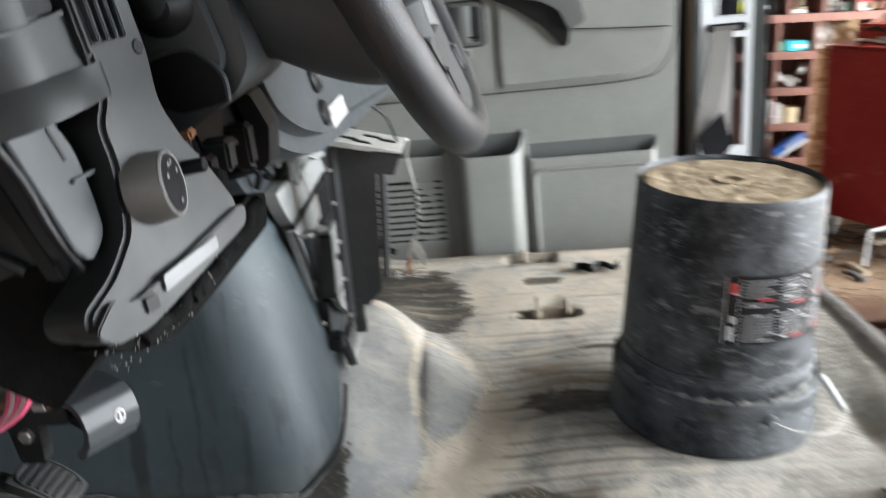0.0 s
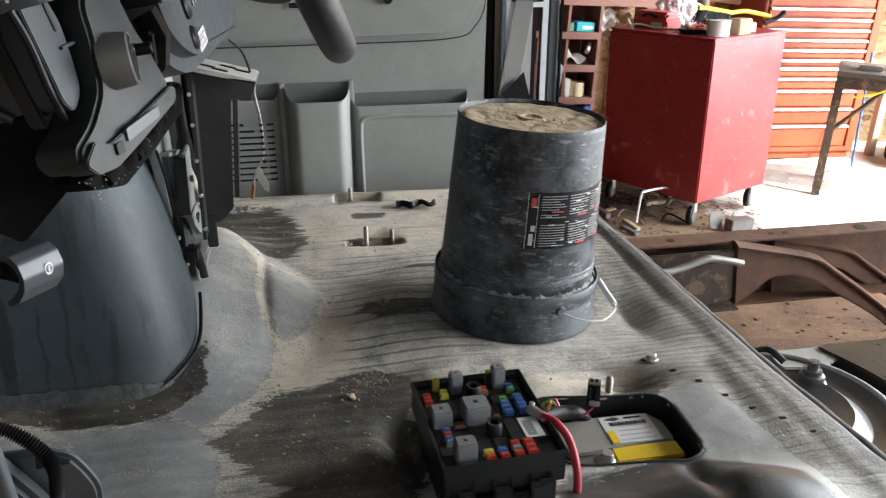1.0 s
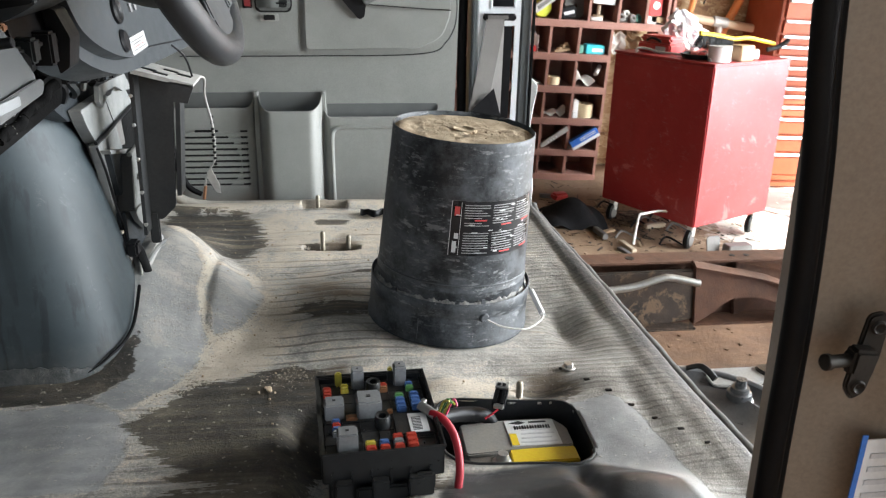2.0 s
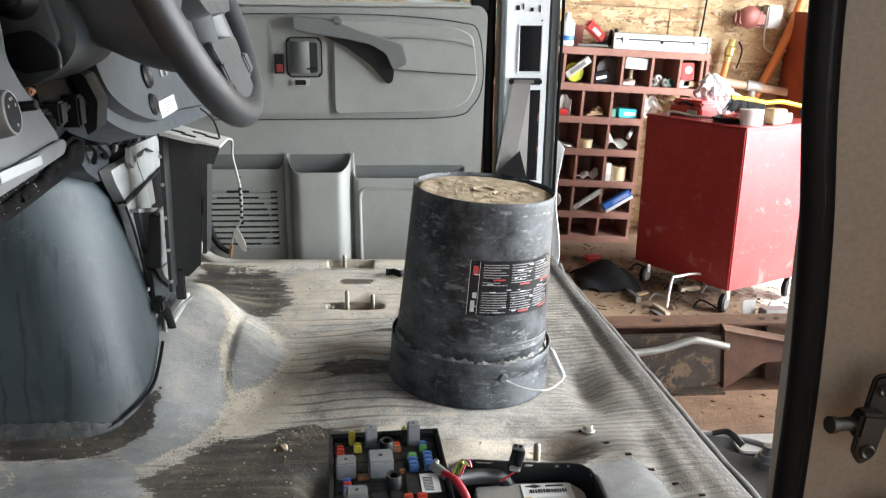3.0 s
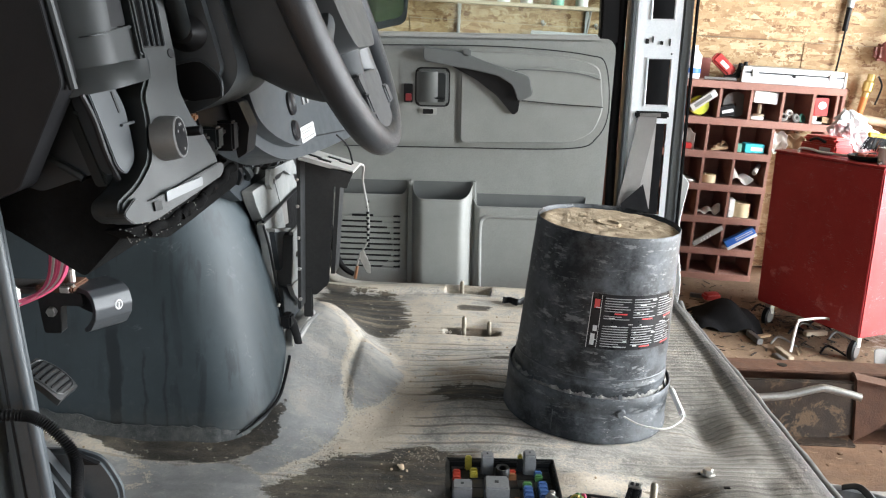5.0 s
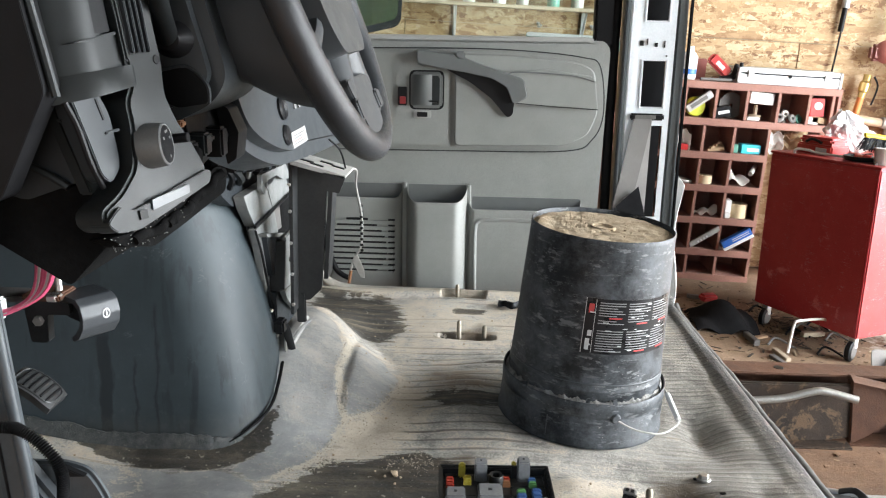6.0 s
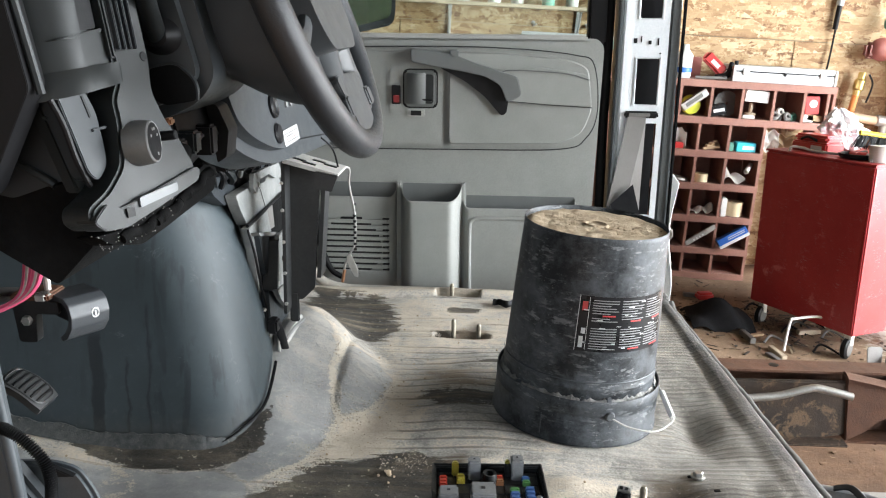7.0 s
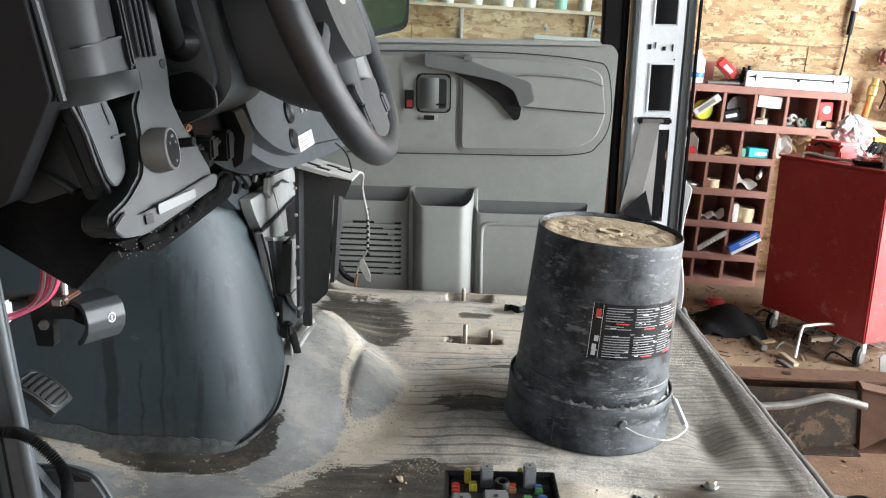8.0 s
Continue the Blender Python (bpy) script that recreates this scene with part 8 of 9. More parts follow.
solo("steel_line", tube([(0.40, 0.365, -0.140), (0.50, 0.372, -0.133), (0.575, 0.376, -0.114), (0.605, 0.376, -0.112), (0.68, 0.370, -0.128)], 0.0095, 12), "zinc", "bright steel pipe bent along the chassis", "pipe")
# dark plate added where the open space below the rail lies in shade
blk = thing("under_rail_plate", (0.55, 0.42, -0.35), "grimy dark plate put in for the shaded open space under the chassis", "shield")
part("panel", prism(rounded([(0.30, -0.11), (0.69, -0.105), (0.70, -0.245), (0.56, -0.27), (0.30, -0.27)], 0.02), 0.405, 0.418, "y", 0.004), "rust_dark", blk)
part("flange", box(0.30, 0.69, 0.37, 0.41, -0.262, -0.255, 0.003), "rust_dark", blk)
mount = thing("cab_mount", (0.50, -0.20, -0.15), "grey steel cab mount with a stacked rubber and bolt", "cab mount")
part("dish", lathe([(0, 0.0), (0.07, 0.002), (0.10, 0.012), (0.118, 0.018), (0.130, 0.010), (0.150, -0.004), (0.172, -0.002), (0.186, 0.010)], Matrix.Translation((0.425, -0.235, -0.135)), 64), "mount_steel", mount, "dark silver pressed dish")
part("rim", tube([(0.425 + 0.195 * math.cos(2 * math.pi * k / 32), -0.235 + 0.195 * math.sin(2 * math.pi * k / 32), -0.128) for k in range(32)], 0.0075, 10, True, True, 3), "aluminium", mount, "pale metal rim")
part("skirt", lathe([(0.186, 0.008), (0.190, -0.03), (0.186, -0.16)], Matrix.Translation((0.425, -0.235, -0.135)), 48), "black_steel", mount)
part("mount_bolt", lathe([(0, 0.052), (0.010, 0.052), (0.011, 0.036), (0.017, 0.035), (0.018, 0.026), (0.023, 0.024), (0.024, 0.012), (0.028, 0.010), (0.030, -0.008)], Matrix.Translation((0.525, -0.165, -0.135)), 24), "mount_steel", mount, "stacked bolt and washers")
part("clip", tube([(0.470, -0.045, -0.125), (0.488, -0.075, -0.105), (0.505, -0.105, -0.118)], 0.007, 8, flat=0.5), "black_steel", mount)
tank = thing("fuel_tank", (0.62, 0.0, -0.45), "glossy black fuel tank with a steel strap round it", "fuel tank")
part("shell", prism(rounded([(0.605, -0.045), (1.25, -0.045), (1.25, -0.75), (0.69, -0.75), (0.675, -0.26), (0.640, -0.13)], 0.03, 5), -0.46, -0.122, "z", 0.035, seg=5), "tank", tank)
for x in (0.84, 1.10):
    part("strap", prism(rounded([(-0.753, -0.463), (-0.042, -0.463), (-0.042, -0.118), (-0.753, -0.118)], 0.03, 5), x, x + 0.03, "x", 0.001), "black_steel", tank)
solo("white_sheet", prism(rounded([(0.50, -0.045), (0.655, -0.045), (0.650, -0.085), (0.585, -0.120), (0.50, -0.11)], 0.012), -0.134, -0.128, "z", 0.002), "light_steel", "pale sheet-metal flange lying beside the cab mount", "flange")

# ---- the shed ----
GZ = -0.74


def ground_height(x, y):
    near = math.exp(-(x * x + y * y) / 90)
    return GZ + near * (0.022 * noise.noise((x * 1.3, y * 1.3, 0)) + 0.010 * noise.noise((x * 5, y * 5, 3)) + 0.004 * noise.noise((x * 16, y * 16, 7))) - 0.01


def build_ground():
    def spread(t):
        s = abs(t)
        return math.copysign(6 * s if s < 0.8 else 4.8 + ((s - 0.8) / 0.2) ** 3 * 300, t)
    n = 220
    verts = []
    for j in range(n + 1):
        for i in range(n + 1):
            x, y = spread(2 * i / n - 1) + 0.8, spread(2 * j / n - 1) + 1.2
            verts.append((x, y, ground_height(x, y)))
    faces = [(j * (n + 1) + i, j * (n + 1) + i + 1, (j + 1) * (n + 1) + i + 1, (j + 1) * (n + 1) + i) for j in range(n) for i in range(n)]
    me = bpy.data.meshes.new("ground")
    me.from_pydata(verts, [], faces)
    for p in me.polygons:
        p.use_smooth = True
    me.materials.append(M["ground"])
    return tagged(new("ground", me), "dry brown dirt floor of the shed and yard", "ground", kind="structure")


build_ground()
WY = 3.86
north = thing("wall_north", (0, WY, GZ), "strand-board shed wall with visible panel seams", "wall", ONE, kind="structure")
part("studding", box(-4.6, 5.4, WY + 0.02, WY + 0.12, GZ - 0.05, 2.75, 0), "plywood", north)
for z0, z1, off in ((GZ, -0.52, 0.4), (-0.52, 0.70, 1.66), (0.70, 1.92, 0.3), (1.92, 2.75, 1.66)):
    x = off - 2.44 * 3
    while x < 5.4:
        a, b = max(x, -4.6), min(x + 2.44, 5.4)
        if b > a + 0.05:
            part("panel", box(a + 0.002, b - 0.002, WY, WY + 0.019, z0 + 0.002, z1 - 0.002, 0.0015), "osb", north)
        x += 2.44


# Unseen walls and ceiling, added to shut light out and keep bounced light low.
def plain_wall(name, x0, x1, y0, y1, z0=GZ - 0.05, z1=2.75):
    return solo(name, box(x0, x1, y0, y1, z0, z1, 0), "old_boards", "plain dark board wall added unseen round the shed", "wall", ONE, kind="structure")


plain_wall("wall_west", -4.7, -4.6, -4.6, 3.98)
plain_wall("wall_east_north", 5.3, 5.4, 3.4, 3.86)
plain_wall("wall_east_south", 5.3, 5.4, -4.6, -3.2)
plain_wall("wall_east_header", 5.3, 5.4, -3.2, 3.4, 2.70, 2.75)
plain_wall("wall_south_west", -4.6, -2.4, -4.6, -4.5)
plain_wall("wall_south_east", 1.4, 5.4, -4.6, -4.5)
plain_wall("wall_south_header", -2.4, 1.4, -4.6, -4.5, 2.25, 2.75)
solo("ceiling", box(-4.7, 5.4, -4.6, 3.98, 2.75, 2.85, 0), "old_boards", "board ceiling added unseen over the shed", "ceiling", ONE, kind="structure")

# ---- pigeonhole shelf ----
CY = 3.50
SHELF = Matrix.Translation((0.024, 0, 0))
cub = thing("pigeonhole_shelf", (1.1, CY + 0.15, GZ), "red-brown painted wooden pigeonhole shelf, dusty and half full", "shelf", SHELF)
LEV = [0.454, 0.240, 0.042, -0.156, -0.356, -0.556, -0.716]
for k, z in enumerate(LEV):
    x1 = 1.80 if k < 2 else 1.432
    part("board", box(0.48, x1, CY, CY + 0.30, z - 0.042, z, 0.003), "shelf_wood", cub)
for k in range(6):
    xs = (0.555, 0.73, 0.905, 1.085, 1.264, 1.448, 1.622, 1.757, 1.790) if k == 0 else (0.50, 0.68, 0.86, 1.04, 1.22, 1.421)
    for x in xs:
        part("divider", box(x - 0.009, x + 0.009, CY + 0.004, CY + 0.29, LEV[k + 1], LEV[k] - 0.042, 0.002), "shelf_wood", cub)
part("back", box(0.48, 1.80, CY + 0.30, CY + 0.312, 0.20, 0.454, 0), "shelf_wood", cub)
part("back", box(0.48, 1.432, CY + 0.30, CY + 0.312, -0.74, 0.20, 0), "shelf_wood", cub)
part("leg", box(1.745, 1.795, CY + 0.10, CY + 0.28, GZ, 0.198, 0.004), "shelf_wood", cub)


def shelf_box(name, x0, x1, z, h, depth, material, label, category="box", y=None, turn=0.0, tilt=0.0, bevel=0.003):
    """A small carton or case standing on a board at height z."""
    y = CY + 0.03 if y is None else y
    w = x1 - x0
    c, s = abs(math.cos(radians(tilt))), abs(math.sin(radians(tilt)))
    m = pose((x0 + x1) / 2, y + depth / 2, z + s * w / 2, 0, tilt, turn)
    return solo(name, box(-w / 2, w / 2, -depth / 2, depth / 2, 0.001, h, bevel, m), material, label, category, SHELF)


# top of the shelf
case = thing("tool_case", (1.49, CY + 0.1, 0.454), "brushed aluminium tool case with latches, on the pigeonhole shelf", "case", SHELF)
part("lower_shell", box(1.190, 1.785, CY + 0.01, CY + 0.24, 0.455, 0.512, 0.006), "aluminium", case)
part("seam", box(1.193, 1.782, CY + 0.014, CY + 0.236, 0.510, 0.517, 0.001), "black", case, "dark seam under the lid")
part("lid", box(1.190, 1.785, CY + 0.01, CY + 0.24, 0.515, 0.546, 0.006), "aluminium", case)
for x in (1.262, 1.705):
    part("latch", box(x - 0.018, x + 0.018, CY + 0.002, CY + 0.012, 0.492, 0.532, 0.003), "zinc", case)
part("lock", box(1.480, 1.496, CY + 0.004, CY + 0.012, 0.497, 0.512, 0.002), "black", case)
for x in (1.196, 1.780):
    part("corner", box(x - 0.008, x + 0.008, CY + 0.005, CY + 0.03, 0.455, 0.545, 0.003), "pipe_grey", case)
rt = thing("red_plastic_tool", (1.13, CY + 0.1, 0.454), "red plastic test tool with black jaws leaning on the shelf top", "tool", SHELF)
RT = pose(1.095, CY + 0.09, 0.545, 0, 40, 0)
part("body", box(-0.075, 0.075, -0.03, 0.03, -0.032, 0.032, 0.012, RT, 3), "red_plastic", rt)
part("badge", box(-0.03, 0.03, -0.0315, -0.03, -0.012, 0.012, 0.001, RT), "print_grey", rt)
for k in range(6):
    part("rib", box(-0.066 + 0.022 * k, -0.058 + 0.022 * k, -0.032, -0.03, 0.018, 0.029, 0.001, RT), "label_red", rt)
part("jaw", tube([(1.10, CY + 0.06, 0.47), (1.17, CY + 0.06, 0.49), (1.19, CY + 0.06, 0.56)], 0.014, 10), "black", rt)
part("jaw", tube([(1.14, CY + 0.06, 0.465), (1.21, CY + 0.06, 0.50), (1.215, CY + 0.06, 0.57)], 0.011, 10), "black", rt)
part("rod", tube([(0.98, CY + 0.02, 0.465), (1.16, CY + 0.02, 0.468)], 0.009, 10, smooth=False), "dark_metal", rt)
shelf_box("red_can", 0.985, 1.05, 0.454, 0.12, 0.06, "brown_iron", "dull red tin behind the tool on the shelf top", "tin", CY + 0.2)
bottle = thing("white_bottle", (0.90, CY + 0.1, 0.454), "white plastic bottle with a blue label on the shelf top", "bottle", SHELF)
part("body", lathe([(0, 0), (0.045, 0), (0.048, 0.01), (0.048, 0.13), (0.02, 0.165), (0.018, 0.19), (0, 0.19)], Matrix.Translation((0.92, CY + 0.1, 0.455)), 24), "white_plastic", bottle)
part("label", lathe([(0.0486, 0.03), (0.0486, 0.06)], Matrix.Translation((0.92, CY + 0.1, 0.455)), 24), "blue", bottle)
solo("white_downpipe", cyl((0.86, CY + 0.22, 0.46), (0.86, CY + 0.22, 1.6), 0.035, 18), "white_plastic", "white plastic pipe standing against the shed wall", "pipe", SHELF)

# first row
lv = thing("torpedo_level", (0.98, CY + 0.05, 0.24), "grey metal level lying aslant in a pigeonhole", "level", SHELF)
LV = pose(0.99, CY + 0.02, 0.335, 0, -38, 0)
part("bar", box(-0.085, 0.085, -0.02, 0.02, -0.022, 0.022, 0.003, LV), "pipe_grey", lv)
part("vial", box(-0.06, 0.06, -0.0215, -0.02, -0.010, 0.012, 0.001, LV), "dark_metal", lv)
part("cap", box(0.05, 0.082, -0.0225, -0.02, -0.014, 0.014, 0.001, LV), "aluminium", lv)
tp = thing("tape_measure", (0.99, CY + 0.1, 0.24), "lime yellow tape measure in a pigeonhole", "tape measure", SHELF)
part("case", lathe([(0, 0), (0.05, 0), (0.058, 0.01), (0.058, 0.035), (0.05, 0.045), (0, 0.045)], pose(0.985, CY + 0.10, 0.30, 90, 0, 0), 28), "lime", tp)
wn_ = thing("grinding_disc", (1.18, CY + 0.1, 0.24), "dark grey discs stacked in a pigeonhole", "disc", SHELF)
part("disc", lathe([(0.01, 0), (0.075, 0), (0.075, 0.012), (0.01, 0.012)], pose(1.205, CY + 0.12, 0.315, 78, 25, 0), 32), "dark_metal", wn_)
shelf_box("battery_pack", 1.105, 1.195, 0.24, 0.06, 0.08, "black", "black power-tool battery with pale print in a pigeonhole", "battery", tilt=-14)
shelf_box("battery_label", 1.115, 1.18, 0.262, 0.02, 0.003, "print_grey", "pale print strip on a battery pack", "label", CY + 0.026, tilt=-14, bevel=0)
shelf_box("white_carton", 1.285, 1.425, 0.335, 0.068, 0.10, "white_label", "white cardboard box with illegible print in a pigeonhole", "box", tilt=3)
shelf_box("flat_tin", 1.285, 1.36, 0.24, 0.022, 0.08, "pipe_grey", "grey metal tin lid in a pigeonhole", "tin")
spool = thing("spool", (1.345, CY + 0.09, 0.24), "dull brown wire spool holding up a carton", "spool", SHELF)
part("reel", lathe([(0, 0.022), (0.035, 0.022), (0.035, 0.030), (0.012, 0.034), (0.012, 0.090), (0, 0.090)], Matrix.Translation((1.345, CY + 0.09, 0.24)), 20), "plywood", spool)
for k, (x, c) in enumerate(((1.475, "dark_metal"), (1.51, "pipe_grey"), (1.545, "dark_metal"), (1.585, "green_metal"))):
    o = thing("hardware_scrap", (x, CY + 0.06, 0.24), "odd metal fitting lying in a pigeonhole", "fitting", SHELF, "fittings")
    part("ring", lathe([(0.010, 0.0), (0.024, 0.004), (0.028, 0.014), (0.020, 0.022), (0.010, 0.020)], pose(x, CY + 0.05 + 0.02 * (k % 2), 0.262 + 0.02 * (k == 1), 60, 20 * k, 0), 18), c, o)
    part("stem", cyl((x, CY + 0.05, 0.245), (x + 0.02, CY + 0.09, 0.25), 0.008, 10), c, o)
shelf_box("red_carton", 1.645, 1.725, 0.285, 0.105, 0.09, "red_plastic", "red cardboard carton with a white round mark in a pigeonhole", "box", tilt=-4)
solo("carton_mark", lathe([(0, 0.001), (0.022, 0.001), (0.023, 0)], pose(1.685, CY + 0.0295, 0.35, 90, 0, 0), 24), "white_label", "round white print on a red carton", "label", SHELF)
shelf_box("brown_packet", 1.66, 1.80, 0.24, 0.036, 0.12, "cardboard", "crumpled brown paper packet in a pigeonhole", "packet", tilt=5)
shelf_box("clear_packet", 1.64, 1.70, 0.24, 0.045, 0.10, "jar", "cloudy plastic packet in a pigeonhole", "packet")
# second row
solo("red_bag", loft(lambda u, v: Vector((0.90 + 0.075 * u, CY + 0.03 + 0.05 * math.sin(u * 3.1), 0.043 + 0.12 * v * (0.7 + 0.3 * math.sin(u * 3)) + 0.006 * math.sin(u * 17 + v * 9))), 12, 12, 0.003), "jar", "cloudy plastic bag with red parts in a pigeonhole", "bag", SHELF)
shelf_box("red_parts", 0.91, 0.965, 0.042, 0.035, 0.05, "red_plastic", "red plastic parts in a pigeonhole", "parts")
for k in range(4):
    solo("wood_offcut", box(-0.05, 0.05, -0.012, 0.012, -0.008, 0.008, 0.003, pose(1.135 + 0.012 * k, CY + 0.05 + 0.02 * k, 0.055 + 0.010 * k, 0, 6 * k - 8, 25 * k)), "cardboard", "tan wood offcut lying in a pigeonhole", "offcut", SHELF, "offcuts")
shelf_box("teal_carton", 1.280, 1.395, 0.042, 0.055, 0.08, "teal", "small teal cardboard box with pale print in a pigeonhole", "box")
shelf_box("teal_print", 1.315, 1.385, 0.056, 0.022, 0.002, "white_label", "pale print strip on a teal box", "label", CY + 0.0285, bevel=0)
shelf_box("green_tube", 1.235, 1.262, 0.042, 0.05, 0.05, "green_metal", "pale green tube in a pigeonhole", "tube")
for k, (x, w, h, c) in enumerate(((1.44, 0.09, 0.12, "jar"), (1.52, 0.10, 0.10, "cardboard"), (1.60, 0.09, 0.07, "jar"))):
    solo("crumpled_wrap", loft(lambda u, v, x=x, w=w, h=h, k=k: Vector((x + w * u, CY + 0.06 + 0.04 * math.sin(3.1 * u + k) + 0.015 * math.sin(9 * v + k), 0.05 + h * v + 0.012 * math.sin(11 * u + 5 * k))), 14, 10, 0.003), c, "crumpled paper and plastic wrap behind the cabinet", "wrapping", SHELF, "wrappings")
# third row
ring_pts = [(0.052 * math.cos(k * 0.524), 0.052 * math.sin(k * 0.524), 0) for k in range(12)]
solo("grey_tape_ring", tube(ring_pts, 0.010, 8, True, m=pose(0.965, CY + 0.07, -0.143, 0, 8, 0)), "pipe_grey", "grey ring lying in a pigeonhole", "ring", SHELF)
solo("tape_roll", lathe([(0.02, 0), (0.045, 0), (0.045, 0.048), (0.02, 0.048)], Matrix.Translation((1.10, CY + 0.07, -0.155)), 30), "tape", "cream roll of masking tape in a pigeonhole", "tape roll", SHELF)
solo("white_rag", loft(lambda u, v: Vector((1.23 + 0.13 * u, CY + 0.03 + 0.08 * v, -0.152 + 0.075 * (1 - u) * math.sin(v * 3) + 0.02 * math.sin(7 * u + 4 * v) + 0.02)), 16, 12, 0.003), "jar", "crumpled pale plastic bag in a pigeonhole", "bag", SHELF)
solo("clear_tube", cyl((1.34, CY - 0.02, -0.07), (1.40, CY + 0.10, -0.04), 0.014, 14), "jar", "cloudy tube sticking out of a pigeonhole", "tube", SHELF)
# fourth row
solo("yellow_cap", lathe([(0, 0), (0.03, 0), (0.03, 0.03), (0, 0.035)], pose(0.90, CY + 0.05, -0.30, 90, 0, 0), 20), "yellow", "yellow plastic cap in a pigeonhole", "cap", SHELF)
solo("clear_wrap", loft(lambda u, v: Vector((1.055 + 0.14 * u, CY + 0.04 + 0.06 * v, -0.352 + 0.05 * u * math.sin(3 * v) + 0.012 * math.sin(14 * u + 3 * v) + 0.012)), 16, 10, 0.003), "jar", "crumpled clear wrap in a pigeonhole", "wrap", SHELF)
shelf_box("cream_block", 1.24, 1.275, -0.356, 0.11, 0.06, "white_label", "cream wooden block in a pigeonhole", "block")
shelf_box("cream_block", 1.235, 1.268, -0.356, 0.04, 0.04, "white_label", "small white block in a pigeonhole", "block", CY + 0.01)
solo("tape_roll", lathe([(0.022, 0), (0.055, 0), (0.055, 0.085), (0.022, 0.085)], Matrix.Translation((1.33, CY + 0.08, -0.355)), 30), "tape", "large cream roll of tape standing in a pigeonhole", "tape roll", SHELF)
# fifth row
solo("grey_pipe_end", cyl((0.905, CY - 0.05, -0.475), (0.905, CY + 0.25, -0.475), 0.052, 26), "pipe_grey", "grey plastic pipe end sticking out of a pigeonhole", "pipe", SHELF)
fo = thing("file_tool", (1.13, CY, -0.55), "grey steel multi tool with white pips, sticking out of a pigeonhole", "tool", SHELF)
FT = pose(1.135, CY + 0.01, -0.475, 0, -36, 0)
part("bar", box(-0.105, 0.10, -0.010, 0.010, -0.018, 0.014, 0.004, FT), "pipe_grey", fo)
for k in range(4):
    part("pip", box(-0.055 + 0.02 * k, -0.045 + 0.02 * k, -0.012, -0.010, -0.012, 0.0, 0.001, FT), "white_label", fo)
bx = thing("blue_carton", (1.32, CY, -0.55), "long blue and white carton leaning out of a pigeonhole", "box", SHELF)
BX = pose(1.325, CY - 0.005, -0.475, 0, -33, 0)
part("carton", box(-0.095, 0.095, -0.02, 0.02, -0.030, 0.030, 0.002, BX), "blue", bx)
part("white_face", box(-0.096, 0.096, -0.0212, 0.02, -0.0312, -0.012, 0.001, BX), "white_label", bx)
for k in range(2):
    part("print_bar", box(-0.030, 0.080, -0.0216, -0.02, 0.0 + 0.012 * k, 0.005 + 0.012 * k, 0, BX), "print_grey", bx)

# ---- red cabinet on casters ----
CAB = pose(1.568, 2.242, -0.620, -2.5, -1.0, 27.3)        # local x along its side, y along its front, z up
cab = thing("tool_cabinet", (0, 0, 0), "scratched red steel cabinet on casters, cluttered with tools", "cabinet", CAB)
CW, CD, CH = 0.60, 0.644, 0.800
part("body", box(0, CW, 0, CD, 0, CH, 0.006), "red_paint", cab)
part("seam", box(-0.0015, 0.0005, 0.02, CD - 0.02, 0.03, CH - 0.03, 0.0005), "red_paint", cab)
part("top_tray", box(-0.004, CW + 0.004, -0.004, CD + 0.004, CH, CH + 0.010, 0.003), "red_paint", cab)


def caster(x, y, fixed=False):
    c = part("caster", box(x - 0.022, x + 0.022, y - 0.022, y + 0.022, -0.012, 0.0, 0.002), "zinc", cab)
    part("fork", box(x - 0.016, x + 0.016, y - 0.018, y + 0.018, -0.065, -0.010, 0.004), "zinc", c)
    part("wheel", lathe([(0, -0.016), (0.040, -0.016), (0.050, -0.010), (0.050, 0.010), (0.040, 0.016), (0, 0.016)], pose(x - 0.012, y, -0.078, 90, 0, 20), 26), "black", c, "worn black caster wheel")
    part("hub", lathe([(0, -0.0185), (0.034, -0.018), (0.036, 0.018), (0, 0.0185)], pose(x - 0.012, y, -0.078, 90, 0, 20), 20), "dark_metal", c)


for x, y in ((0.05, 0.05), (CW - 0.05, 0.05), (0.05, CD - 0.05), (CW - 0.05, CD - 0.05)):
    caster(x, y)
solo("grey_plate", prism(rounded([(-0.035, 0), (0.035, 0), (0.04, 0.09), (-0.04, 0.09)], 0.02), -0.003, 0.003, "y", 0.001, pose(1.68, 2.21, GZ - 0.002, -12, 0, 10)), "dark_metal", "rounded grey steel plate leaning by the cabinet", "plate", ONE)
solo("grey_block", box(-0.07, 0.07, -0.03, 0.03, 0, 0.06, 0.004, pose(1.80, 2.20, GZ - 0.004, 0, 0, 12)), "dark_metal", "grey steel block on the dirt floor", "block", ONE)
# clutter on the cabinet, in its own axes
TOPZ = CH + 0.010
CLUTTER = pose(1.574, 2.244, -0.619, -2.5, -1.0, 24)      # how the things on it lie
solo("crowbar", tube([(0.02, 0.50, TOPZ - 0.09), (0.0, 0.525, TOPZ - 0.02), (0.005, 0.53, TOPZ + 0.018), (0.03, 0.48, TOPZ + 0.020), (0.05, 0.42, TOPZ + 0.010), (0.09, 0.22, TOPZ + 0.010)], 0.007, 10, m=CLUTTER), "jar", "pale steel hooked bar lying over the cabinet's edge", "bar", ONE)
rb = thing("red_toolbox", (0, 0, 0), "red and grey plastic tool box on the cabinet", "tool box", CLUTTER)
part("lower", box(0.07, 0.19, 0.37, 0.60, TOPZ, TOPZ + 0.05, 0.008), "red_plastic", rb)
part("lid", box(0.075, 0.185, 0.375, 0.595, TOPZ + 0.051, TOPZ + 0.085, 0.012), "red_plastic", rb)
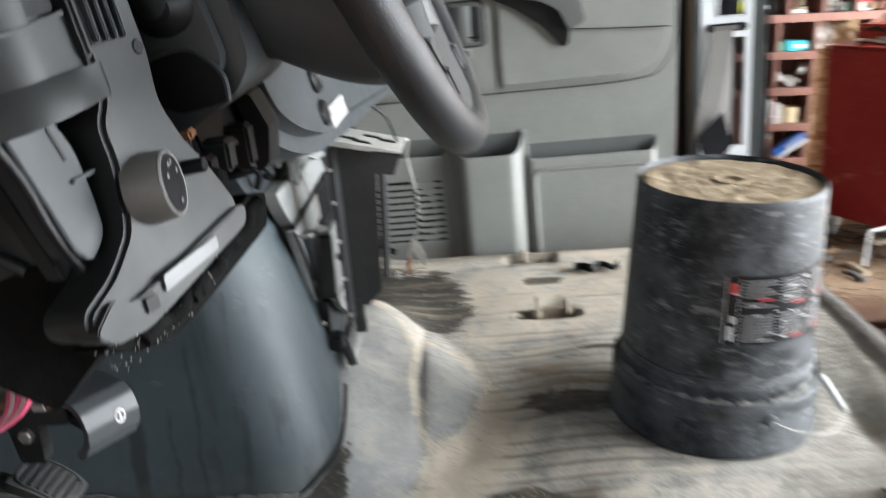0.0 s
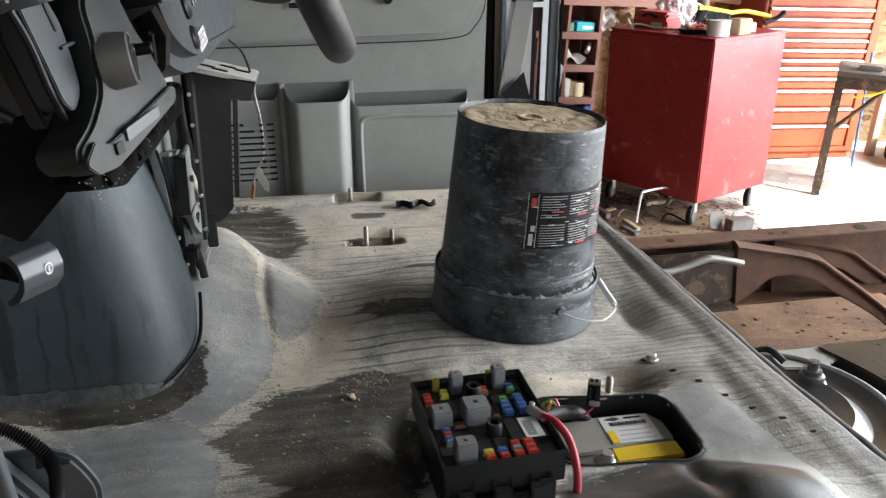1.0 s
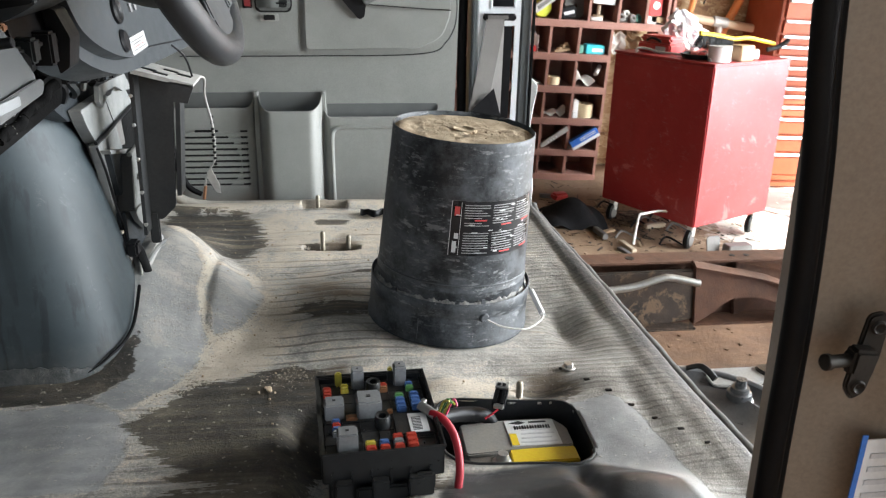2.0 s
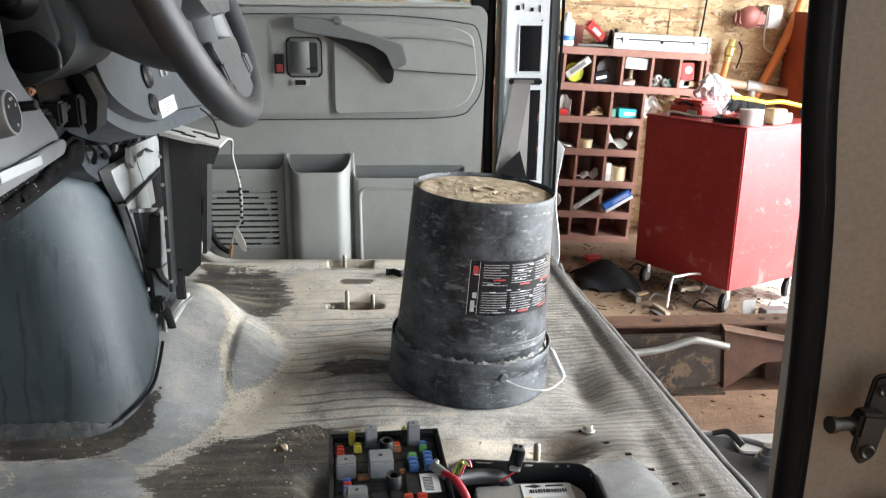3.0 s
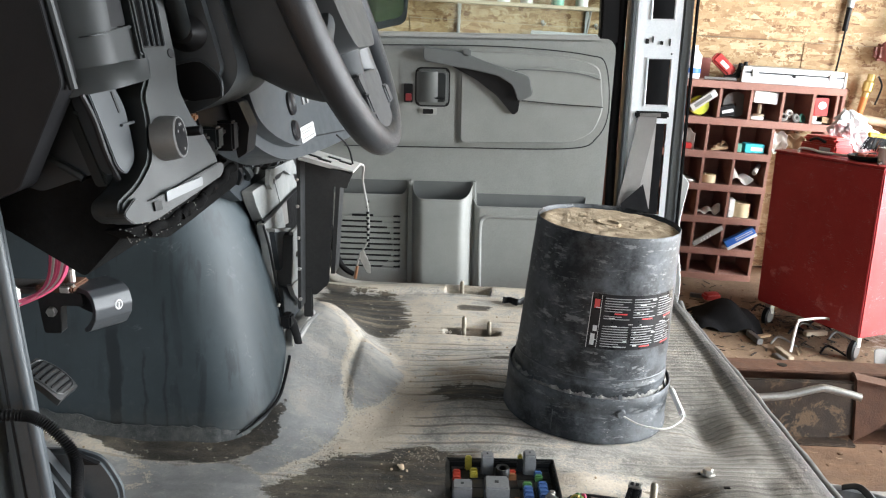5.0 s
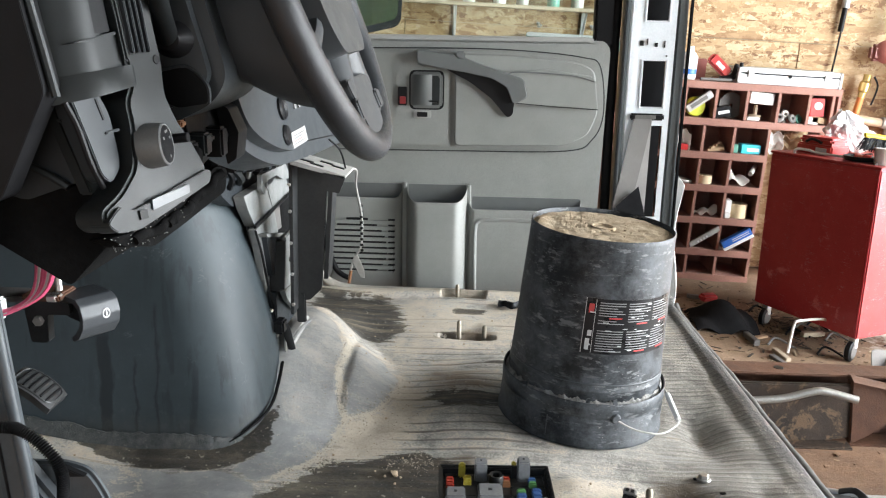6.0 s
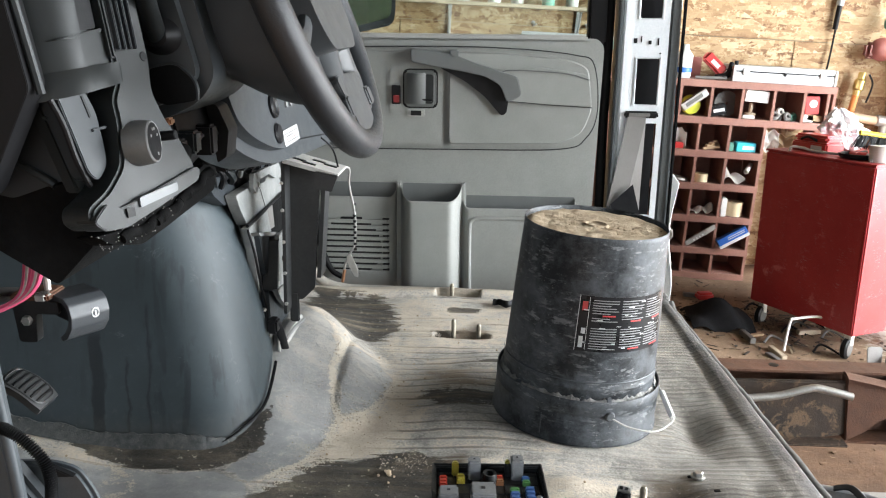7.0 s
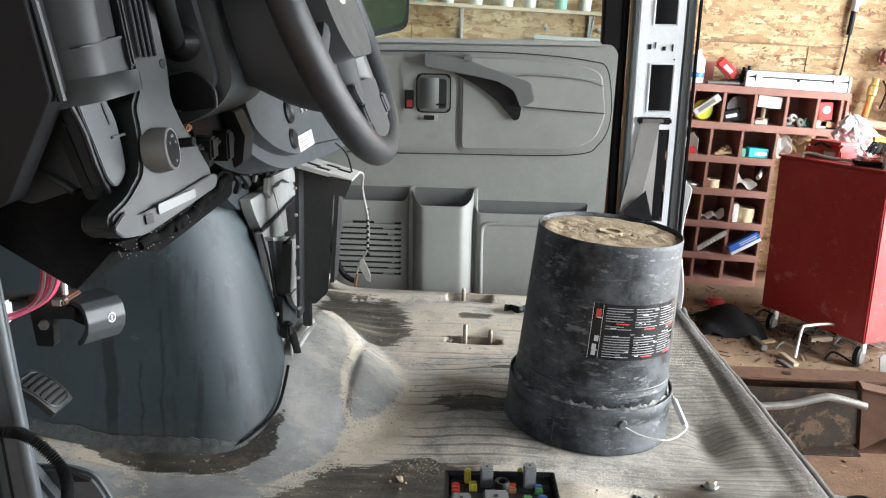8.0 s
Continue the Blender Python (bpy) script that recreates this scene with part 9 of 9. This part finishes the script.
part("handle", tube([(0.065, 0.43, TOPZ + 0.06), (0.055, 0.48, TOPZ + 0.075), (0.065, 0.53, TOPZ + 0.06)], 0.007, 8), "black", rb)
part("plate", box(0.068, 0.072, 0.40, 0.47, TOPZ + 0.015, TOPZ + 0.035, 0.001), "print_grey", rb)
for k in range(5):
    a = rnd.uniform(0, 3)
    x, y = 0.06 + 0.035 * k, 0.10 + 0.07 * (k % 3)
    o = thing("hand_tool", (0, 0, 0), "dark steel hand tool lying on the cabinet", "tool", CLUTTER, "hand tools")
    part("shaft", cyl((x - 0.06 * math.cos(a), y - 0.06 * math.sin(a), TOPZ + 0.008), (x + 0.06 * math.cos(a), y + 0.06 * math.sin(a), TOPZ + 0.010), 0.007, 10), "dark_metal", o)
    part("handle", tube([(x + 0.04 * math.cos(a), y + 0.04 * math.sin(a), TOPZ + 0.014), (x + 0.10 * math.cos(a), y + 0.10 * math.sin(a), TOPZ + 0.016)], 0.013, 10, smooth=False), ("black", "red_plastic", "black")[k % 3], o)
solo("black_tray", lathe([(0, 0), (0.075, 0), (0.085, 0.02), (0.080, 0.022), (0.07, 0.006), (0, 0.006)], CLUTTER @ Matrix.Translation((0.09, 0.20, TOPZ + 0.004)), 26), "black", "shallow black parts dish on the cabinet", "dish", ONE)
solo("white_tub", lathe([(0, 0), (0.052, 0), (0.055, 0.07), (0.058, 0.075), (0.052, 0.075), (0, 0.07)], CLUTTER @ Matrix.Translation((0.10, 0.075, TOPZ)), 30), "white_plastic", "round white plastic tub on the cabinet", "tub", ONE)
solo("tan_block", box(0.20, 0.30, 0.03, 0.10, TOPZ, TOPZ + 0.075, 0.005, CLUTTER), "cardboard", "tan cardboard block on the cabinet", "box", ONE)
solo("grey_can", cyl(CLUTTER @ Vector((0.36, 0.10, TOPZ)), CLUTTER @ Vector((0.36, 0.10, TOPZ + 0.05)), 0.04, 20), "pipe_grey", "short grey can on the cabinet", "can", ONE)
brush = thing("bench_brush", (0, 0, 0), "bench brush with yellow handle and black bristles lying on the cabinet", "brush", CLUTTER)
part("block", tube([(0.02, 0.14, TOPZ + 0.130), (0.12, 0.12, TOPZ + 0.118), (0.22, 0.10, TOPZ + 0.100)], 0.013, 10, flat=0.7), "yellow", brush)
part("handle", tube([(0.22, 0.10, TOPZ + 0.100), (0.30, 0.085, TOPZ + 0.105), (0.38, 0.07, TOPZ + 0.092), (0.46, 0.05, TOPZ + 0.075)], 0.011, 10), "yellow", brush)
bm = bmesh.new()
for k in range(160):
    u = rnd.random()
    p = Vector((0.02 + 0.20 * u, 0.14 - 0.04 * u + rnd.uniform(-0.012, 0.012), TOPZ + 0.124 - 0.03 * u))
    q = p + Vector((-0.03 + rnd.uniform(-0.01, 0.01), rnd.uniform(-0.015, 0.015), -0.055 + rnd.uniform(-0.008, 0.008)))
    tube([p, q], 0.0016, 4, smooth=False, bm=bm)
part("bristles", bm, "black", brush)
solo("pliers", tube([(0.40, 0.04, TOPZ + 0.05), (0.46, 0.02, TOPZ + 0.065), (0.50, 0.0, TOPZ + 0.10)], 0.012, 8, m=CLUTTER), "black", "black pliers hanging at the cabinet's edge", "pliers", ONE)


def bag_f(u, v):
    a = 2 * math.pi * u
    c, d = math.cos(a), math.sin(a)
    r = 0.088 * math.sin(math.pi * min(v * 0.80 + 0.17, 1)) ** 0.6
    q = (c * 2.2, d * 2.2, v * 3.0)
    r *= 1 + 0.45 * (abs(noise.noise(q)) * 2 - 0.4) + 0.25 * (abs(noise.noise((q[0] * 2.3, q[1] * 2.3, q[2] * 2.3))) * 2 - 0.4)
    return Vector((1.645 - 0.07 * v + r * c, 2.85 + 0.7 * r * d, 0.182 + 0.20 * v + 0.02 * v * noise.noise((c * 3, d * 3, 1))))


solo("white_plastic_bag", loft(bag_f, 60, 34), "bag", "crumpled white plastic bag standing on the red cabinet", "bag", ONE, smooth=14)

# ---- pipes and meter on the wall ----
solo("orange_gas_pipe", tube([(2.60, WY - 0.06, 1.9), (2.52, WY - 0.06, 1.0), (2.42, WY - 0.06, 0.55), (2.25, WY - 0.06, 0.10), (2.12, WY - 0.06, -0.2)], 0.028, 14), "orange_pipe", "bent orange gas pipe running down the wall", "pipe", ONE)
gp = thing("gas_riser", (2.15, WY - 0.1, 0.2), "gas riser with brown regulator, green and brass valves on the wall", "gas riser", ONE)
part("upper_pipe", cyl((2.17, WY - 0.08, 0.92), (2.18, WY - 0.08, 1.9), 0.018, 14), "orange_pipe", gp)
part("green_valve", lathe([(0, 0), (0.022, 0), (0.030, 0.02), (0.030, 0.05), (0.022, 0.06), (0.026, 0.11), (0.018, 0.13), (0, 0.13)], Matrix.Translation((2.17, WY - 0.08, 0.80)), 18), "green_metal", gp)
part("regulator", lathe([(0, 0), (0.04, 0.0), (0.065, 0.02), (0.07, 0.05), (0.05, 0.08), (0.02, 0.09), (0, 0.09)], pose(2.14, WY - 0.06, 0.68, 90, 0, 0), 26), "brown_iron", gp)
part("regulator_body", box(2.05, 2.25, WY - 0.12, WY - 0.05, 0.62, 0.72, 0.02, seg=3), "brown_iron", gp)
part("brass_valve", lathe([(0, 0), (0.022, 0), (0.022, 0.03), (0.032, 0.04), (0.032, 0.09), (0.022, 0.10), (0.024, 0.14), (0, 0.14)], pose(2.05, WY - 0.08, 0.40, 0, 8, 0), 16), "brass", gp)
part("valve_handle", tube([(2.09, WY - 0.12, 0.53), (2.12, WY - 0.12, 0.47), (2.10, WY - 0.12, 0.36)], 0.006, 8), "black", gp)
part("lower_pipe", cyl((2.05, WY - 0.08, 0.40), (2.00, WY - 0.08, 0.0), 0.020, 14), "orange_pipe", gp)
mt = thing("meter_box", (2.32, WY - 0.08, 0.68), "small grey plastic meter with a white cable on the wall", "meter", ONE)
part("box", box(2.26, 2.36, WY - 0.10, WY - 0.005, 0.62, 0.76, 0.01), "pipe_grey", mt)
part("cable", tube([(2.28, WY - 0.05, 0.62), (2.30, WY - 0.05, 0.50), (2.42, WY - 0.05, 0.47), (2.55, WY - 0.05, 0.62), (2.66, WY - 0.05, 0.85)], 0.006, 8), "wire_white", mt)
solo("tan_pipe", cyl((1.86, WY - 0.14, 0.29), (2.75, WY - 0.14, 0.20), 0.026, 16), "pipe_tan", "tan pipe running along the wall", "pipe", ONE)
tee = thing("pipe_tee", (2.22, WY - 0.14, 0.1), "grey pipe tee and upright below the tan pipe", "pipe tee", ONE)
part("tee", cyl((2.17, WY - 0.14, 0.262), (2.27, WY - 0.14, 0.252), 0.034, 16), "pipe_grey", tee)
part("upright", cyl((2.22, WY - 0.14, -0.3), (2.22, WY - 0.14, 0.24), 0.024, 14), "pipe_grey", tee)
hh = thing("hanging_tool", (1.88, WY - 0.05, 0.4), "grey and black rod tool hanging on the wall", "tool", ONE)
part("rod", tube([(1.885, WY - 0.03, 1.3), (1.88, WY - 0.03, 0.92)], 0.022, 12, smooth=False), "aluminium", hh)
part("grip", tube([(1.88, WY - 0.03, 0.92), (1.875, WY - 0.03, 0.78)], 0.016, 12, smooth=False), "black", hh)
part("line", tube([(1.88, WY - 0.03, 0.80), (1.872, WY - 0.03, 0.60), (1.86, WY - 0.03, 0.44)], 0.006, 8), "black", hh)

# ---- long shelf seen through the far window ----
ws = thing("wall_shelf", (0.0, WY - 0.12, 0.80), "weathered board shelf on steel brackets holding jars", "shelf", ONE)
part("board", box(-1.4, 0.62, WY - 0.26, WY - 0.005, 0.80, 0.82, 0.002), "plywood", ws)
for x in (-0.47, 0.32):
    part("bracket", box(x - 0.010, x + 0.010, WY - 0.02, WY - 0.002, 0.60, 0.80, 0.002), "aluminium", ws)
    part("bracket_arm", tube([(x, WY - 0.02, 0.62), (x, WY - 0.20, 0.795)], 0.006, 6, smooth=False), "aluminium", ws)
for k in range(11):
    x = -1.25 + 0.17 * k + rnd.uniform(-0.03, 0.03)
    h = rnd.uniform(0.06, 0.13)
    solo("jar", lathe([(0, 0), (0.036, 0), (0.038, 0.008), (0.038, h * 0.8), (0.03, h * 0.9), (0.03, h), (0, h)], Matrix.Translation((x, WY - 0.13, 0.82)), 18), ("jar", "white_plastic", "pipe_grey", "green_metal", "jar")[k % 5], "storage jar standing on the wall shelf", "jar", ONE, "shelf jars")
tr_ = thing("fluorescent_tray", (0.1, WY - 0.1, 0.55), "pale grey-green tray leaning below the wall shelf", "tray", ONE)
part("tray", box(-0.02, 0.62, WY - 0.08, WY - 0.03, 0.585, 0.66, 0.006), "green_metal", tr_)
part("lip", box(-0.02, 0.62, WY - 0.10, WY - 0.075, 0.645, 0.668, 0.004), "aluminium", tr_)
for x in (0.05, 0.38):
    solo("wall_hook", join(tube([(x, WY - 0.01, 0.72), (x, WY - 0.04, 0.70), (x + 0.02, WY - 0.05, 0.715)], 0.005, 8), cyl((x, WY, 0.72), (x, WY - 0.012, 0.72), 0.012, 12)), "aluminium", "small steel hook on the strand-board wall", "hook", ONE, "wall hooks")

# ---- tool chest and table by the doorway ----
TC = pose(2.46, 3.40, GZ, 0, 0, 2)
chest = thing("tool_chest", (0, 0, 0), "tall orange-red steel tool chest with bright drawer pulls", "tool chest", TC)
W = 0.83
part("carcass", box(0, W, 0.014, 0.43, 0.05, 1.47, 0.005), "chest_paint", chest)
part("plinth", box(0.01, W - 0.01, 0.02, 0.42, 0.0, 0.05, 0.004), "chest_paint", chest)
part("foot_rail", box(0.0, W, -0.006, 0.014, 0.05, 0.082, 0.004), "chest_paint", chest)
zz = 0.088
for k, h in enumerate((0.155, 0.113, 0.117, 0.077, 0.067, 0.050, 0.063, 0.063, 0.063, 0.063, 0.063, 0.090, 0.120, 0.150)):
    d = part("drawer", box(0.022, W - 0.075, -0.004, 0.014, zz, zz + h - 0.010, 0.003), "chest_paint", chest)
    part("pull", prism([(-0.004, zz + h - 0.012), (-0.020, zz + h - 0.014), (-0.024, zz + h - 0.024), (-0.018, zz + h - 0.030), (-0.004, zz + h - 0.028)], 0.026, W - 0.079, "x", 0.002), "aluminium", d, "bright metal drawer pull")
    zz += h
part("side_post", box(W - 0.060, W, -0.004, 0.014, 0.05, 1.47, 0.003), "chest_paint", chest)
TB = pose(2.53, 2.70, 0, 0, 0, -36)          # table axes: x along its front, y to the wall
tab = thing("work_table", (0, 0, GZ), "dark steel-legged work table with clutter", "table", TB)
part("top", box(0, 1.13, 0, 0.46, -0.058, -0.030, 0.004), "old_boards", tab)
part("apron", box(0.01, 1.11, 0.005, 0.020, -0.118, -0.058, 0.002), "rust_dark", tab)
part("side_apron", box(0.005, 0.020, 0.02, 0.44, -0.118, -0.058, 0.002), "rust_dark", tab)
for x in (0.0, 1.05):
    for y in (0.0, 0.41):
        part("leg", box(x, x + 0.045, y, y + 0.045, GZ - 0.01, -0.058, 0.003), "rust_dark", tab)
part("brace", tube([(0.03, 0.022, -0.36), (0.26, 0.022, -0.10)], 0.013, 6, smooth=False), "rust_dark", tab)
for k in range(5):
    solo("table_clutter", box(-0.06, 0.06, -0.04, 0.04, 0, 0.03 + 0.02 * (k % 2), 0.006, TB @ pose(0.16 + 0.17 * k, 0.15 + 0.09 * (k % 2), -0.030, 0, 0, 30 * k)), ("dark_metal", "white_label", "brown_iron", "white_plastic", "dark_metal")[k], "odd parts lying on the work table", "part", ONE, "table clutter")
solo("extension_lead", tube([TB @ Vector(p) for p in ((0.10, -0.01, -0.16), (0.22, -0.02, -0.12), (0.36, -0.03, -0.03), (0.50, 0.05, -0.022))], 0.006, 8), "yellow", "yellow extension lead trailing over the work table", "lead", ONE)
solo("blue_bar", cyl((3.16, 3.22, GZ), (3.20, 3.33, -0.02), 0.008, 10), "wire_blue", "blue steel bar leaning by the table", "bar", ONE)
for k in range(3):
    bm = bmesh.new()
    bmesh.ops.create_icosphere(bm, subdivisions=4, radius=0.17)
    for v in bm.verts:
        v.co *= 1 + 0.22 * noise.noise(v.co * 9 + Vector((k, 0, 0))) + 0.10 * noise.noise(v.co * 26)
        v.co.z = max(v.co.z * 0.85, -0.12)
    bmesh.ops.translate(bm, verts=bm.verts, vec=(3.62 + 0.22 * k, 3.25 + 0.1 * (k % 2), GZ + 0.115))
    solo("refuse_bag", bm, "black", "full black refuse bag on the dirt floor", "bag", ONE, "refuse bags", smooth=25)
for k, c in enumerate(("yellow", "blue", "yellow", "green_metal")):
    solo("storage_bin", box(-0.09, 0.09, -0.1, 0.1, 0, 0.12, 0.01, pose(3.62 + 0.2 * k, 3.60, -0.30 + 0.0 * k, 0, 0, 8 * k - 10), taper=(1.1, 1.1)), c, "coloured plastic storage bin on the rear rack", "bin", ONE, "storage bins")
rack = thing("rear_rack", (3.9, 3.6, GZ), "weathered plank rack by the doorway", "rack", ONE)
part("plank", box(3.45, 4.6, 3.45, 3.80, -0.33, -0.302, 0.003), "plywood", rack)
for x in (3.47, 4.54):
    part("post", box(x, x + 0.05, 3.48, 3.53, GZ - 0.01, 0.9, 0.003), "plywood", rack)
part("plank", box(3.45, 4.6, 3.45, 3.80, 0.25, 0.278, 0.003), "plywood", rack)

# ---- litter on the dirt floor ----
solo("black_cloth", loft(lambda u, v: Vector((0.92 + 0.34 * u, 2.55 + 0.30 * v, ground_height(0.92 + 0.34 * u, 2.55 + 0.3 * v) + 0.012 + 0.11 * math.sin(3.1 * u) * math.sin(3.1 * v) + 0.02 * math.sin(11 * u + 6 * v)))
     , 24, 20, 0.004), "cloth_black", "crumpled black cloth on the dirt floor", "cloth", ONE, smooth=60)
solo("bent_rod", tube([(1.30, 2.32, GZ), (1.31, 2.33, GZ + 0.14), (1.34, 2.34, GZ + 0.16), (1.48, 2.40, GZ + 0.155), (1.52, 2.42, GZ + 0.10)], 0.0065, 10), "white_plastic", "bent white rod standing up from the dirt", "rod", ONE)
solo("red_rag", box(-0.05, 0.05, -0.03, 0.03, 0, 0.04, 0.012, pose(1.10, 3.05, GZ, 0, 0, 20)), "red_plastic", "red plastic scrap on the dirt floor", "scrap", ONE)
for k in range(16):
    x, y = rnd.uniform(1.0, 1.75), rnd.uniform(2.2, 3.2)
    a = rnd.uniform(0, 180)
    if k % 2:
        solo("wood_scrap", box(-rnd.uniform(0.03, 0.10), 0.06, -0.015, 0.015, 0, rnd.uniform(0.01, 0.03), 0.003, pose(x, y, ground_height(x, y) + 0.002, 0, rnd.uniform(-5, 5), a)), ("plywood", "dark_metal", "cardboard")[k % 3], "scrap lying on the dirt floor", "scrap", ONE, "floor scraps")
    else:
        solo("cable_scrap", tube([(x, y, ground_height(x, y) + 0.006), (x + 0.05, y + 0.04, ground_height(x, y) + 0.03), (x + 0.12, y - 0.02, ground_height(x, y) + 0.008)], 0.006, 6), ("black", "dark_metal")[k % 4 == 0], "bit of black cable on the dirt floor", "cable", ONE, "cable scraps")
bm = bmesh.new()
for k in range(700):
    x, y = rnd.uniform(0.5, 3.2), rnd.uniform(0.55, 3.4)
    s = rnd.uniform(0.002, 0.010)
    bmesh.ops.create_icosphere(bm, subdivisions=1, radius=s, matrix=pose(x, y, ground_height(x, y) + s * 0.3, 0, 0, rnd.uniform(0, 90)) @ Matrix.Diagonal((rnd.uniform(0.7, 2.5), 1, 0.6, 1)))
chips = bmesh.new()
for k in range(560):
    if k % 3:
        x, y = rnd.gauss(1.30, 0.28), rnd.gauss(2.75, 0.26)
    else:
        x, y = rnd.uniform(0.85, 2.1), rnd.uniform(1.6, 3.1)
    long, wide, thick = 0.005 + 0.030 * rnd.random() ** 2, rnd.uniform(0.0012, 0.006), rnd.uniform(0.001, 0.004)
    chip = box(-long, long, -wide, wide, 0, thick, 0, pose(x, y, ground_height(x, y) + 0.004, rnd.uniform(-14, 14), rnd.uniform(-14, 14), rnd.uniform(0, 180)))
    me = bpy.data.meshes.new("chip")
    chip.to_mesh(me)
    chip.free()
    chips.from_mesh(me)
    bpy.data.meshes.remove(me)
solo("wood_chips", chips, "litter", "dark bark, straw and wood chips strewn round the cabinet", "litter", ONE, kind="stuff")
solo("ground_litter", bm, "ground", "chips and gravel strewn on the dirt floor", "litter", ONE, kind="stuff")
